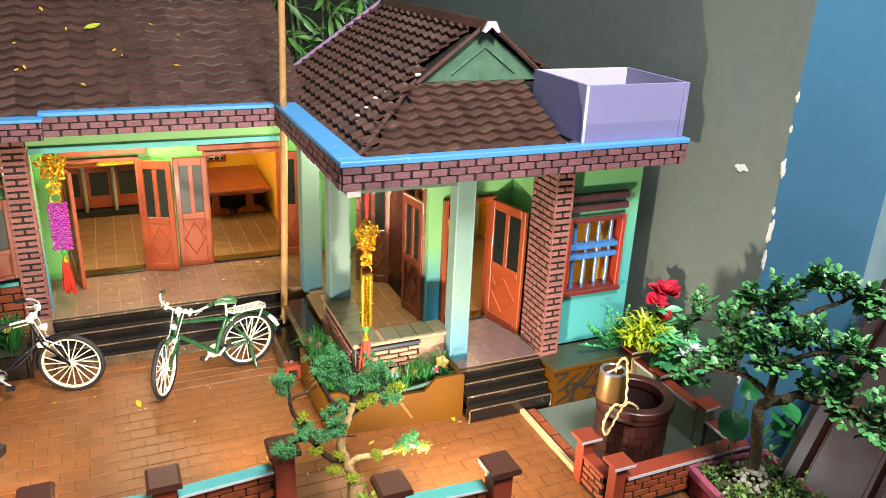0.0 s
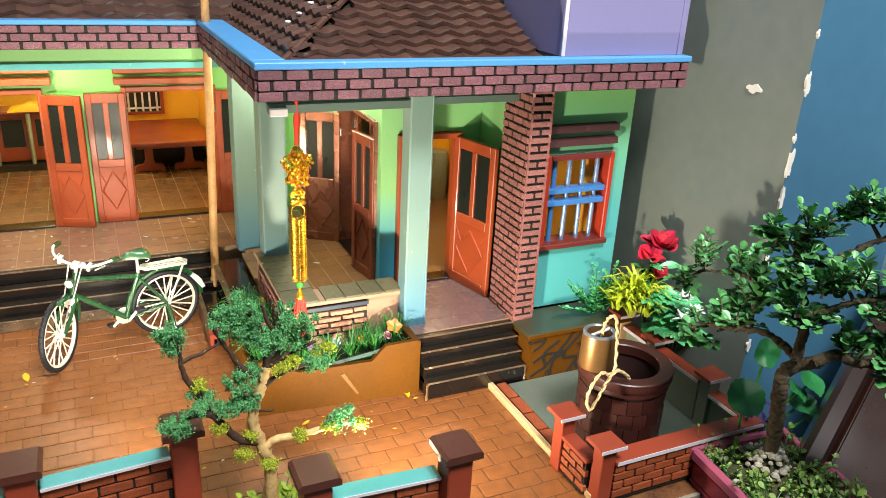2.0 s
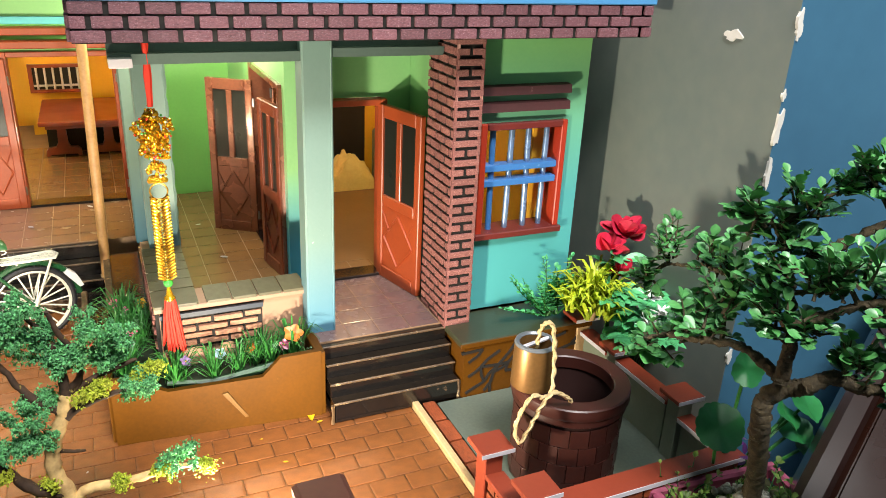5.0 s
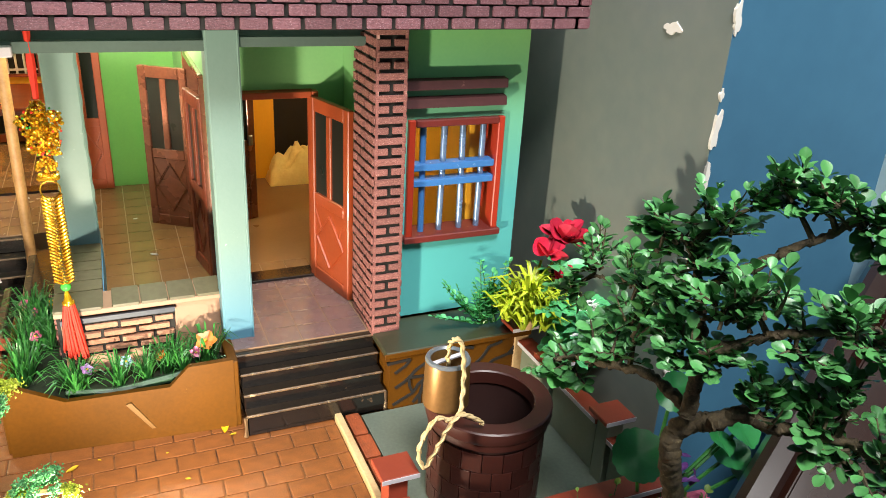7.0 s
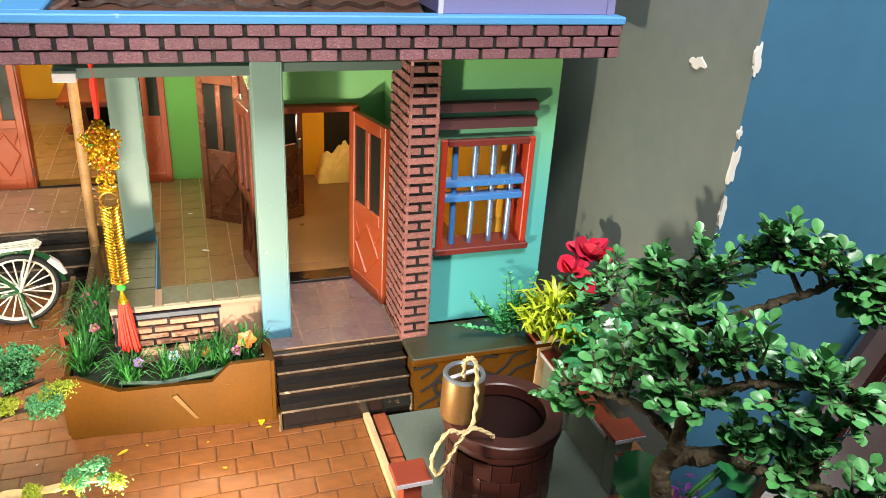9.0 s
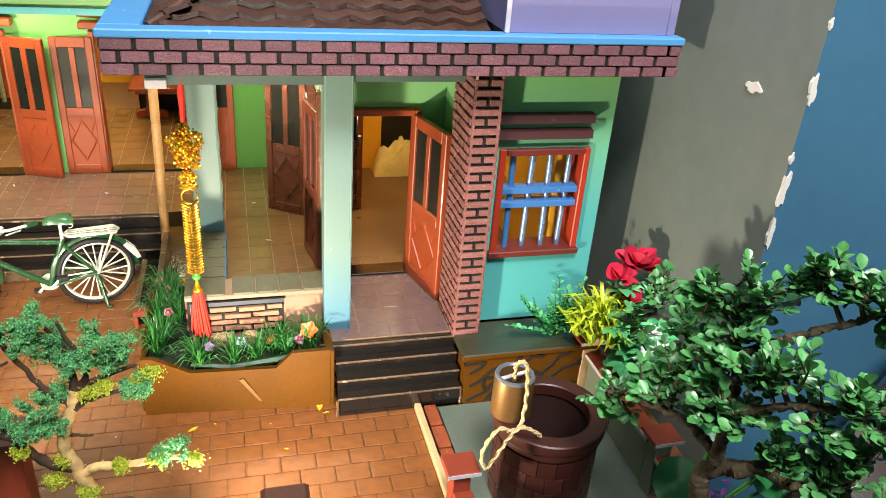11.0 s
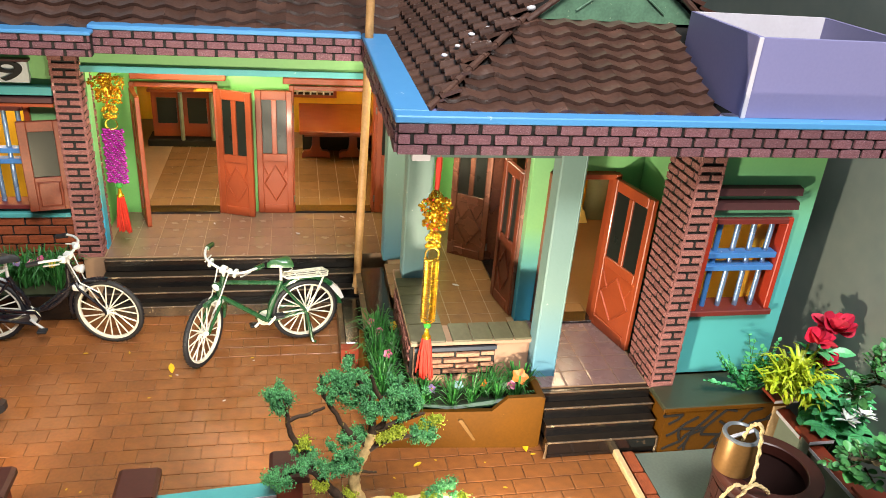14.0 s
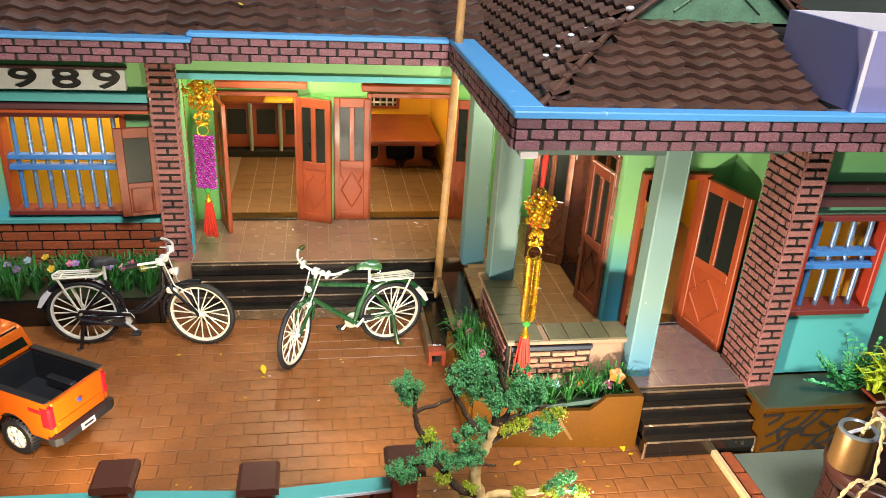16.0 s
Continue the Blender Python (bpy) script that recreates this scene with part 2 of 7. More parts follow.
class Build:
    """Collects vertices and faces, in decimetres."""

    def __init__(self):
        self.v, self.f, self.m = [], [], None

    def add(self, vs, fs):
        k = len(self.v)
        self.v += [tuple(self.m @ Vector(p)) if self.m else tuple(p) for p in vs]
        self.f += [[i + k for i in q] for q in fs]
        return self

    def box(self, x0, x1, y0, y1, z0, z1, c=0.0):
        if c <= 0:
            vs = [(x, y, z) for z in (z0, z1) for y in (y0, y1) for x in (x0, x1)]
            return self.add(vs, [(0, 2, 3, 1), (4, 5, 7, 6), (0, 1, 5, 4), (2, 6, 7, 3), (0, 4, 6, 2), (1, 3, 7, 5)])
        lo, hi = (x0, y0, z0), (x1, y1, z1)
        vs, ix = [], {}
        for s in [(a, b, d) for a in (0, 1) for b in (0, 1) for d in (0, 1)]:
            for ax in range(3):
                p = [(hi if s[i] else lo)[i] + (0 if i == ax else (-c if s[i] else c)) for i in range(3)]
                ix[s, ax] = len(vs)
                vs.append(p)
        fs = []
        for ax in range(3):
            a, b = [i for i in range(3) if i != ax]
            for side in (0, 1):
                q = []
                for ca, cb in ((0, 0), (1, 0), (1, 1), (0, 1)):
                    s = [0, 0, 0]
                    s[ax], s[a], s[b] = side, ca, cb
                    q.append(ix[tuple(s), ax])
                fs.append(q if (side == 1) != (ax == 1) else q[::-1])
            for ca in (0, 1):
                for cb in (0, 1):
                    s0, s1 = [0, 0, 0], [0, 0, 0]
                    s0[ax], s1[ax] = 0, 1
                    s0[a] = s1[a] = ca
                    s0[b] = s1[b] = cb
                    s0, s1 = tuple(s0), tuple(s1)
                    fs.append([ix[s0, a], ix[s1, a], ix[s1, b], ix[s0, b]])
        for s in [(a, b, d) for a in (0, 1) for b in (0, 1) for d in (0, 1)]:
            fs.append([ix[s, 0], ix[s, 1], ix[s, 2]])
        return self.add(vs, fs)

    def prism(self, pts, plane, a0, a1):
        """A flat outline in 'xy', 'xz' or 'yz', from a0 to a1 along the third axis."""
        k = len(pts)
        put = {"xy": lambda p, a: (p[0], p[1], a), "xz": lambda p, a: (p[0], a, p[1]), "yz": lambda p, a: (a, p[0], p[1])}[plane]
        vs = [put(p, a) for a in (a0, a1) for p in pts]
        return self.add(vs, [list(range(k))[::-1], list(range(k, 2 * k))] + [(i, (i + 1) % k, k + (i + 1) % k, k + i) for i in range(k)])

    def tube(self, pts, r, seg=8, closed=False):
        pts = [Vector(p) for p in pts]
        k = len(pts)
        rs = r if isinstance(r, (list, tuple)) else [r] * k
        vs, up = [], None
        for i, p in enumerate(pts):
            d = (pts[(i + 1) % k] - pts[i - 1]) if closed else (pts[min(i + 1, k - 1)] - pts[max(i - 1, 0)])
            d = d.normalized() if d.length > 1e-9 else Vector((0, 0, 1))
            if up is None:
                up = d.orthogonal().normalized()
            up = (up - d * up.dot(d))
            up = up.normalized() if up.length > 1e-6 else d.orthogonal().normalized()
            w = d.cross(up)
            for j in range(seg):
                a = 2 * math.pi * j / seg
                vs.append(p + (up * math.cos(a) + w * math.sin(a)) * rs[i])
        fs = []
        for i in range(k if closed else k - 1):
            for j in range(seg):
                a, b = i * seg, ((i + 1) % k) * seg
                fs.append((a + j, a + (j + 1) % seg, b + (j + 1) % seg, b + j))
        if not closed:
            fs += [list(range(seg))[::-1], list(range((k - 1) * seg, k * seg))]
        return self.add(vs, fs)

    def lathe(self, prof, seg=24, at=(0, 0, 0), closed=False):
        k = len(prof)
        vs = [(at[0] + r * math.cos(2 * math.pi * j / seg), at[1] + r * math.sin(2 * math.pi * j / seg), at[2] + z) for r, z in prof for j in range(seg)]
        fs = [(i * seg + j, i * seg + (j + 1) % seg, ((i + 1) % k) * seg + (j + 1) % seg, ((i + 1) % k) * seg + j)
              for i in range(k if closed else k - 1) for j in range(seg)]
        if not closed:
            fs += [list(range(seg))[::-1], list(range((k - 1) * seg, k * seg))]
        return self.add(vs, fs)

    def ball(self, at, r, seg=10, rings=6, squash=1.0):
        prof = [(max(0.001, r * math.sin(math.pi * i / rings)), -r * squash * math.cos(math.pi * i / rings)) for i in range(rings + 1)]
        return self.lathe(prof, seg, at)

    def ring(self, at, big, small, axis="y", seg=24, side=8):
        pts = []
        for i in range(seg):
            a = 2 * math.pi * i / seg
            c, s = big * math.cos(a), big * math.sin(a)
            pts.append({"y": (at[0] + c, at[1], at[2] + s), "x": (at[0], at[1] + c, at[2] + s), "z": (at[0] + c, at[1] + s, at[2])}[axis])
        return self.tube(pts, small, side, True)

    def mesh(self, name, material, smooth=0):
        me = bpy.data.meshes.new(name)
        me.from_pydata([(x * S, y * S, z * S) for x, y, z in self.v], [], self.f)
        me.materials.append(material)
        if smooth:
            me.shade_smooth()
            me.set_sharp_from_angle(angle=radians(smooth))
        return me


def thing(name, at, label, category, group="", kind="", turn=0.0):
    ob = new(name)
    ob.empty_display_size = 0.02
    ob.matrix_basis = pose(at[0] * S, at[1] * S, at[2] * S, 0, 0, turn)
    return tagged(ob, label, category, group, kind)


def part(name, b, material, parent, label="", smooth=0):
    ob = new(name, b.mesh(name, material, smooth))
    ob.parent = parent
    return tagged(ob, label) if label else ob


def solo(name, b, material, label, category, group="", kind="", smooth=0):
    return tagged(new(name, b.mesh(name, material, smooth)), label, category, group, kind)


def pieces(name, me, parent, places):
    for m in places:
        ob = new(name, me)
        ob.parent = parent
        ob.matrix_basis = m
    return parent


UNIT = {}


def unit(material, chamfer=0.06):
    """One small chamfered block, one metre a side before scaling, shared by all pieces of a material."""
    key = material.name, chamfer
    if key not in UNIT:
        b = Build().box(-5, 5, -5, 5, -5, 5, chamfer * 10)
        UNIT[key] = b.mesh("piece", material)
    return UNIT[key]


def block_at(c, size, turn=0.0, tilt=0.0):
    return pose(c[0] * S, c[1] * S, c[2] * S, tilt, 0, turn) @ Matrix.Diagonal((size[0] * S, size[1] * S, size[2] * S, 1))


def bricks(parent, material, start, along, length, z0, z1, courses, brick, depth, joint=0.02, name="brick", wobble=0.004, offset=0.5, head=None):
    """Running-bond bricks on an upright face that starts at a plan point and runs along a unit plan direction; depth: how far they stand out, to the right of along."""
    ux, uy = along
    nx, ny = uy, -ux
    turn = math.degrees(math.atan2(uy, ux))
    h = (z1 - z0) / courses
    head = joint if head is None else head
    out = []
    for k in range(courses):
        s = -brick * (offset if k % 2 else 0)
        while s < length - 0.01:
            a, b = max(s, 0), min(s + brick, length)
            s += brick
            if b - a < 0.04:
                continue
            a, b = a + (head / 2 if a > 0 else 0), b - (head / 2 if b < length else 0)
            d = depth + rnd.uniform(-wobble, wobble)
            mid = (a + b) / 2
            c = (start[0] + ux * mid + nx * (d / 2 - 0.01), start[1] + uy * mid + ny * (d / 2 - 0.01), z0 + (k + 0.5) * h)
            out.append(block_at(c, (b - a, d + 0.02, h - joint), turn))
    return pieces(name, unit(material), parent, out)

# ---- ground and room ----
solo("floor", Build().box(-22, 22, -12, 30, -1.35, -1.25), M_DARKFLOOR, "dark room floor below the model house", "floor", kind="structure")
solo("ground", Build().box(-6, 6.78, 5.12, 12.2, -0.32, -0.03, 0.02), M_PAVERBED, "base board of the model under its brick paving", "ground", kind="structure")
b = Build()
b.box(6.8, 7.6, 6.05, 22, -1.3, 24)
wall_east = solo("wall_east", b, M_WALL, "grey-green painted room wall with a chipped edge", "wall", kind="structure")
solo("wall_corner", Build().box(7.602, 8.62, 6.052, 7.0, -1.3, 24).box(6.804, 7.602, 6.046, 6.05, -1.3, 24), M_WALLBLUE, "blue painted room wall with peeling corner", "wall", kind="structure")
solo("wall_side", Build().box(8.62, 9.4, 5.2, 7.0, -1.3, 24), M_WALLPALE, "pale blue painted room wall", "wall", kind="structure")
solo("wall_north", Build().box(-22, 6.8, 21, 21.6, -1.3, 24), M_WALLPALE, "pale grey-blue room wall behind the model", "wall", kind="structure")
solo("wall_south", Build().box(-22, 22, -12.6, -12, -1.3, 24), M_WALLPALE, "plain pale room wall", "wall", kind="structure")
solo("wall_west", Build().box(-22.6, -22, -12, 21, -1.3, 24), M_WALLPALE, "plain pale room wall", "wall", kind="structure")
solo("wall_far_east", Build().box(22, 22.6, -12, 7, -1.3, 24), M_WALLPALE, "plain pale room wall", "wall", kind="structure")
solo("ceiling", Build().box(-22, 22, -12, 21, 24, 24.4), M_WALLPALE, "plain pale ceiling", "ceiling", kind="structure")


def chip(at, w, h, axis):
    """A patch of bare plaster with a ragged edge."""
    pts = []
    k = 23
    for i in range(k):
        a = 2 * math.pi * i / k
        r = 0.85 + 0.3 * math.sin(3 * a + at[1] * 9) * math.sin(a + at[1] * 5) + rnd.uniform(-0.12, 0.12)
        pts.append((at[0] + w * r * math.cos(a), at[1] + h * r * math.sin(a)))
    return pts


part("paint_chip", Build().prism(chip((6.63, 3.31), 0.1, 0.055, 0), "yz", 6.79, 6.81), M_CHIP, wall_east, "bare white plaster chip")
for z, h, w in ((4.25, 0.06, 0.02), (3.9, 0.04, 0.015), (3.45, 0.13, 0.03), (2.95, 0.05, 0.015), (2.7, 0.16, 0.035), (2.35, 0.13, 0.03), (1.7, 0.08, 0.02), (0.75, 0.07, 0.03)):
    part("paint_chip", Build().prism(chip((6.8 + w * 0.5, z), w, h, 1), "xz", 6.035, 6.06), M_CHIP, wall_east, "bare white plaster chip")
solo("plinth", Build().box(-5.9, 6.7, 5.45, 12.2, -1.25, -0.321).box(-5.9, 3.0, 12.21, 17, -1.25, 0.019), M_DARKFLOOR, "dark low plinth that carries the model house", "plinth", kind="structure")

# ---- house: floors ----
house_floor = solo("house_floor", Build().box(2.48, 3.7, 8.05, 12.15, 0.02, 0.602).box(3.7, 4.88, 7.66, 9.02, 0.02, 0.605).box(3.7, 4.88, 9.02, 12.15, 0.02, 0.585).box(-1.3, 2.48, 10.74, 12.15, 0.02, 0.602).box(-6, 3.05, 12.15, 17, 0.02, 0.605).box(3.05, 6.3, 12.15, 12.32, 0.02, 0.585).box(-6, -1.3, 11.1, 12.15, 0.02, 0.58).box(4.1, 6.28, 8.0, 12.15, 0.02, 0.585),
                   M_GROUT, "tiled floor platform of the model house", "floor", kind="structure")


def tiles(x0, x1, y0, y1, z, size, material, skip=lambda x, y: False):
    out = []
    nx, ny = max(1, round((x1 - x0) / size)), max(1, round((y1 - y0) / size))
    dx, dy = (x1 - x0) / nx, (y1 - y0) / ny
    for i in range(nx):
        for j in range(ny):
            cx, cy = x0 + dx * (i + 0.5), y0 + dy * (j + 0.5)
            if not skip(cx, cy):
                out.append(block_at((cx, cy, z - 0.01 + rnd.uniform(-0.001, 0.001)), (dx - 0.009, dy - 0.009, 0.03)))
    pieces("tile", unit(material, 0.03), house_floor, out)


# ---- house: walls ----
b = Build()
b.box(5.13, 5.24, 7.78, 8.0, 0.62, 3.2).box(6.08, 6.29, 7.78, 8.0, 0.62, 3.2).box(5.24, 6.08, 7.78, 8.0, 0.62, 1.36).box(5.24, 6.08, 7.78, 8.0, 2.42, 3.2)
solo("wall_wing_side", Build().box(6.15, 6.29, 8.001, 12.15, 0.62, 3.2), M_GREENWING, "green and turquoise painted side wall of the house wing", "wall", kind="structure")
solo("wall_wing_front", b, M_GREENWING, "green and turquoise painted wall of the house wing", "wall", kind="structure")
b = Build()
b.box(3.78, 3.98, 8.94, 9.12, 0.6, 3.2).box(3.98, 4.72, 8.94, 9.02, 2.46, 3.2).box(4.72, 5.019, 8.94, 9.02, 0.6, 3.2)
b.box(3.78, 3.95, 10.5, 12.15, 0.6, 3.2).box(3.78, 3.95, 9.12, 10.5, 2.5, 3.2)
b.box(5.02, 5.14, 8.14, 9.02, 0.6, 3.2)
solo("wall_porch", b, M_GREEN, "green and turquoise painted porch wall with two doorways", "wall", kind="structure")
b = Build()
b.box(-1.15, -0.76, 12.15, 12.3, 0.6, 3.2).box(-0.76, 0.28, 12.15, 12.3, 2.42, 3.2).box(0.28, 1.26, 12.15, 12.3, 0.6, 3.2)
b.box(1.26, 2.45, 12.15, 12.3, 2.42, 3.2).box(2.45, 6.15, 12.15, 12.3, 0.6, 3.2)
b.box(-1.3, -1.15, 11.3, 12.3, 0.6, 3.2)
solo("wall_main", b, M_GREENMAIN, "green painted main wall with two wide doorways", "wall", kind="structure")
b = Build()
b.box(-6, -3.12, 10.98, 11.15, 0.6, 3.2).box(-3.12, -1.72, 10.98, 11.15, 2.46, 3.2).box(-3.12, -1.72, 10.98, 11.15, 0.6, 1.2).box(-1.72, -1.05, 10.98, 11.15, 0.6, 3.2)
solo("wall_bay", b, M_GREEN, "green painted wall with a barred window", "wall", kind="structure")
b = Build()
b.box(-6, 3.05, 16.6, 16.75, 0.6, 3.2).box(1.2, 2.7, 15.9, 16.0, 0.6, 3.2).box(2.7, 2.8, 12.3, 16.6, 0.6, 3.2).box(-1.35, -1.25, 12.3, 14.2, 0.6, 3.2).box(-6, -5.9, 11.15, 16.6, 0.6, 3.2)
b.box(5.9, 6.149, 8.0, 8.03, 0.6, 3.2).box(6.12, 6.149, 8.03, 12.15, 0.6, 3.2).box(4.1, 4.14, 10.5, 12.15, 0.6, 3.2).box(4.66, 4.97, 12.02, 12.09, 0.6, 3.2).box(4.14, 6.12, 12.1, 12.149, 2.2, 3.2).box(5.6, 6.12, 12.1, 12.149, 0.6, 2.2)
b.box(-5.9, -1.36, 12.7, 12.78, 0.6, 3.2)
solo("wall_inside", b, M_YELLOW, "yellow painted inner walls of the model rooms", "wall", kind="structure")
solo("ceiling_house", Build().box(-6, 2.2, 10.62, 16.7, 3.2, 3.3).box(2.2, 6.4, 7.45, 16.7, 3.2, 3.3), M_COLUMN, "pale painted ceiling board under the eaves", "ceiling", kind="structure")
# beams under the eaves
solo("beam_main", Build().box(-1.02, 2.42, 10.72, 10.86, 2.98, 3.2), M_GREEN, "green painted beam over the main porch", "beam", kind="structure")
solo("beam_main_trim", Build().box(-1.02, 2.42, 10.68, 10.719, 2.95, 3.02), M_TEAL, "teal trim along the porch beam", "trim", kind="structure")
solo("beam_porch", Build().box(2.3, 3.7, 7.86, 7.95, 2.985, 3.06).box(2.3, 3.7, 7.95, 8.02, 3.06, 3.2).box(3.9, 4.88, 7.86, 7.95, 3.01, 3.08).box(3.9, 4.88, 7.95, 8.02, 3.08, 3.2), mat("slate_beam_paint", "55665f", 0.5, second="3f4f4a", coarse=40), "pale green beam over the porch", "beam", kind="structure")


# ---- columns, pilasters ----
def column(x0, x1, y0, y1, z0, z1, label):
    c = thing("column", ((x0 + x1) / 2, (y0 + y1) / 2, z0), label, "column", "porch columns")
    w, d = (x1 - x0) / 2, (y1 - y0) / 2
    part("shaft", Build().box(-w, w, -d, d, 0, z1 - z0, 0.015), M_COLUMN, c)
    n, rough = 34, 0.005 if "rough" in label else 0.001
    part("corner_bead", Build().tube([(w - 0.004 + rnd.uniform(-1, 1) * rough, -d + 0.004, (z1 - z0) * i / n) for i in range(n + 1)], [0.01 + rnd.uniform(0, 2) * rough for _ in range(n + 1)], 5), M_COLUMN, c, "ragged raised corner bead")
    return c


column(3.67, 3.91, 7.84, 8.06, 0.58, 3.2, "pale green porch column fading to blue at its foot beside the steps")
column(2.5, 2.78, 9.32, 9.56, 0.95, 3.2, "pale green rough-edged column on the low porch wall")
column(2.42, 2.7, 10.55, 10.8, 0.58, 3.2, "pale green porch column at the inner corner of the porch")


def pilaster(x0, x1, y0, y1, z0, z1, courses, label):
    p = thing("brick_pilaster", ((x0 + x1) / 2, (y0 + y1) / 2, z0), label, "pillar", "brick pilasters")
    w, d = (x1 - x0) / 2, (y1 - y0) / 2
    part("core", Build().box(-w + 0.004, w - 0.004, -d + 0.004, d - 0.004, 0, z1 - z0), M_JOINTSHADE, p)
    bricks(p, M_PILBRICK, (-w, -d), (1, 0), 2 * w, 0, z1 - z0, courses, 2 * w, 0.014, 0.032, head=0.034, wobble=0.002)
    for s in (-1, 1):
        part("corner_strip", Build().box(min(s * w, s * (w - 0.022)), max(s * w, s * (w - 0.022)), -d - 0.01, -d + 0.005, 0, z1 - z0), M_PILBRICK, p)
    bricks(p, M_PILBRICK, (-w, d), (0, -1), 2 * d, 0, z1 - z0, courses, 2 * d * 0.36, 0.012, 0.024, head=0.032)
    bricks(p, M_PILBRICK, (w, -d), (0, 1), 2 * d, 0, z1 - z0, courses, 2 * d * 0.36, 0.012, 0.024, head=0.032)
    return p


pilaster(4.88, 5.13, 7.6, 8.14, 0.58, 3.2, 31, "pink brick pilaster with black joints beside the wing window")
pilaster(-1.36, -1.07, 10.78, 11.3, 0.58, 3.2, 31, "pink brick pilaster with black joints at the main porch corner")
solo("beam_end", Build().box(2.3, 2.46, 7.8, 7.858, 2.97, 3.04, 0.006), M_PALE, "pale unpainted end of the porch beam", "trim", kind="structure")

# ---- eaves: brick fascia and blue gutter ----


def fascia(name, start, along, length, z0, z1, label):
    f = thing(name, (0, 0, 0), label, "fascia", kind="structure")
    ux, uy = along
    nx, ny = uy, -ux
    b = Build()
    b.m = Matrix(((ux, -nx, 0, start[0]), (uy, -ny, 0, start[1]), (0, 0, 1, 0), (0, 0, 0, 1)))
    b.box(0, length, 0.0, 0.12, z0, z1)
    part("backing", b, M_JOINTSHADE, f)
    bricks(f, M_FASCIA, start, along, length, z0, z1, 3, 0.215, 0.022, 0.013, head=0.034, wobble=0.006)
    return f


fascia("fascia_wing", (2.1, 7.29), (1, 0), 4.4, 3.21, 3.47, "maroon brick-patterned fascia board of the wing roof")
fascia("fascia_side", (2.1, 10.5), (0, -1), 3.18, 3.21, 3.47, "maroon brick-patterned fascia board along the wing side")
fascia("fascia_end", (6.5, 7.29), (0, 1), 3.5, 3.21, 3.47, "maroon brick-patterned fascia board at the wing end")
fascia("fascia_main", (-0.82, 10.5), (1, 0), 2.92, 3.2, 3.46, "maroon brick-patterned fascia board of the main roof")
fascia("fascia_bay", (-6, 10.36), (1, 0), 5.2, 3.19, 3.42, "maroon brick-patterned fascia board over the bay window")
solo("gutter_wing", Build().box(2.07, 6.53, 7.26, 7.42, 3.47, 3.53, 0.01).box(2.07, 2.36, 7.42, 10.46, 3.47, 3.53, 0.01), M_BLUE, "light blue painted gutter edge of the wing roof", "gutter", kind="structure")
solo("gutter_main", Build().box(-0.84, 2.07, 10.46, 10.66, 3.46, 3.51, 0.01), M_BLUE, "light blue painted gutter edge of the main roof", "gutter", kind="structure")
solo("gutter_bay", Build().box(-6, -0.78, 10.32, 10.6, 3.42, 3.46, 0.01), M_BLUE, "light blue painted gutter edge over the bay", "gutter", kind="structure")
solo("roof_slab", Build().box(2.2, 6.48, 7.42, 12.5, 3.3, 3.46).box(-6, 2.2, 10.62, 16.7, 3.3, 3.45), M_LILAC, "flat roof board behind the gutter", "roof board", kind="structure")

# ---- roofs ----


def tile_mesh(name, w, h, material):
    """A pantile: a wavy sheet with a thick stepped lower edge; x across, y up the slope, z out of it."""
    b = Build()
    k = 8
    t = 0.045
    q = h / 0.16
    vs = []
    for yy, lift in ((0, 0.05), (0.0, 0.05 - t), (h * 1.12, -0.005), (h * 1.12, -0.03)):
        for i in range(k + 1):
            u = i / k
            wave = 0.012 * q * math.cos(2 * math.pi * u)
            drop = -0.03 * (0.5 - 0.5 * math.cos(2 * math.pi * u)) if yy == 0 else 0
            vs.append((u * w - w / 2, yy + drop, lift + wave))
    n = k + 1
    fs = []
    for i in range(k):
        fs += [(i, i + 1, 2 * n + i + 1, 2 * n + i), (i, n + i, n + i + 1, i + 1), (n + i, 3 * n + i, 3 * n + i + 1, n + i + 1)]
    fs += [(0, 2 * n, 3 * n, n), (k, n + k, 3 * n + k, 2 * n + k)]
    b.add(vs, fs)
    return b, b.mesh(name, material, 50)


def slope(parent, origin, right, up, outline, w, h, material, near=None, far_material=None):
    """Tiles over a slope: origin, unit vectors across and up the slope, and an outline test in slope coordinates. near picks the tiles that are objects of their own."""
    right, up, origin = Vector(right).normalized(), Vector(up).normalized(), Vector(origin)
    out = right.cross(up)
    frame_m = Matrix(((right.x, up.x, out.x, 0), (right.y, up.y, out.y, 0), (right.z, up.z, out.z, 0), (0, 0, 0, 1)))
    b, me = tile_mesh("tile", w, h, material)
    rest = Build()
    singles = []
    rows, cols = outline["rows"], outline["cols"]
    for r in range(rows):
        for c in range(-cols, cols):
            u, v = (c + 0.5) * w, r * h
            if not outline["test"](u, v):
                continue
            p = origin + right * u + up * v + out * rnd.uniform(-0.004, 0.004)
            m = Matrix.Translation(p) @ frame_m @ Matrix.Rotation(rnd.uniform(-0.012, 0.012), 4, "Z")
            if near is None or near(p):
                singles.append(Matrix.Translation(p * S) @ m.to_3x3().to_4x4())
            else:
                rest.m = m
                rest.add(b.v, b.f)
    pieces("tile", me, parent, singles)
    if rest.v:
        rest.m = None
        ob = part("tile_field", rest, far_material, parent, smooth=50)
        ob["kind"] = "stuff"
    return len(singles)


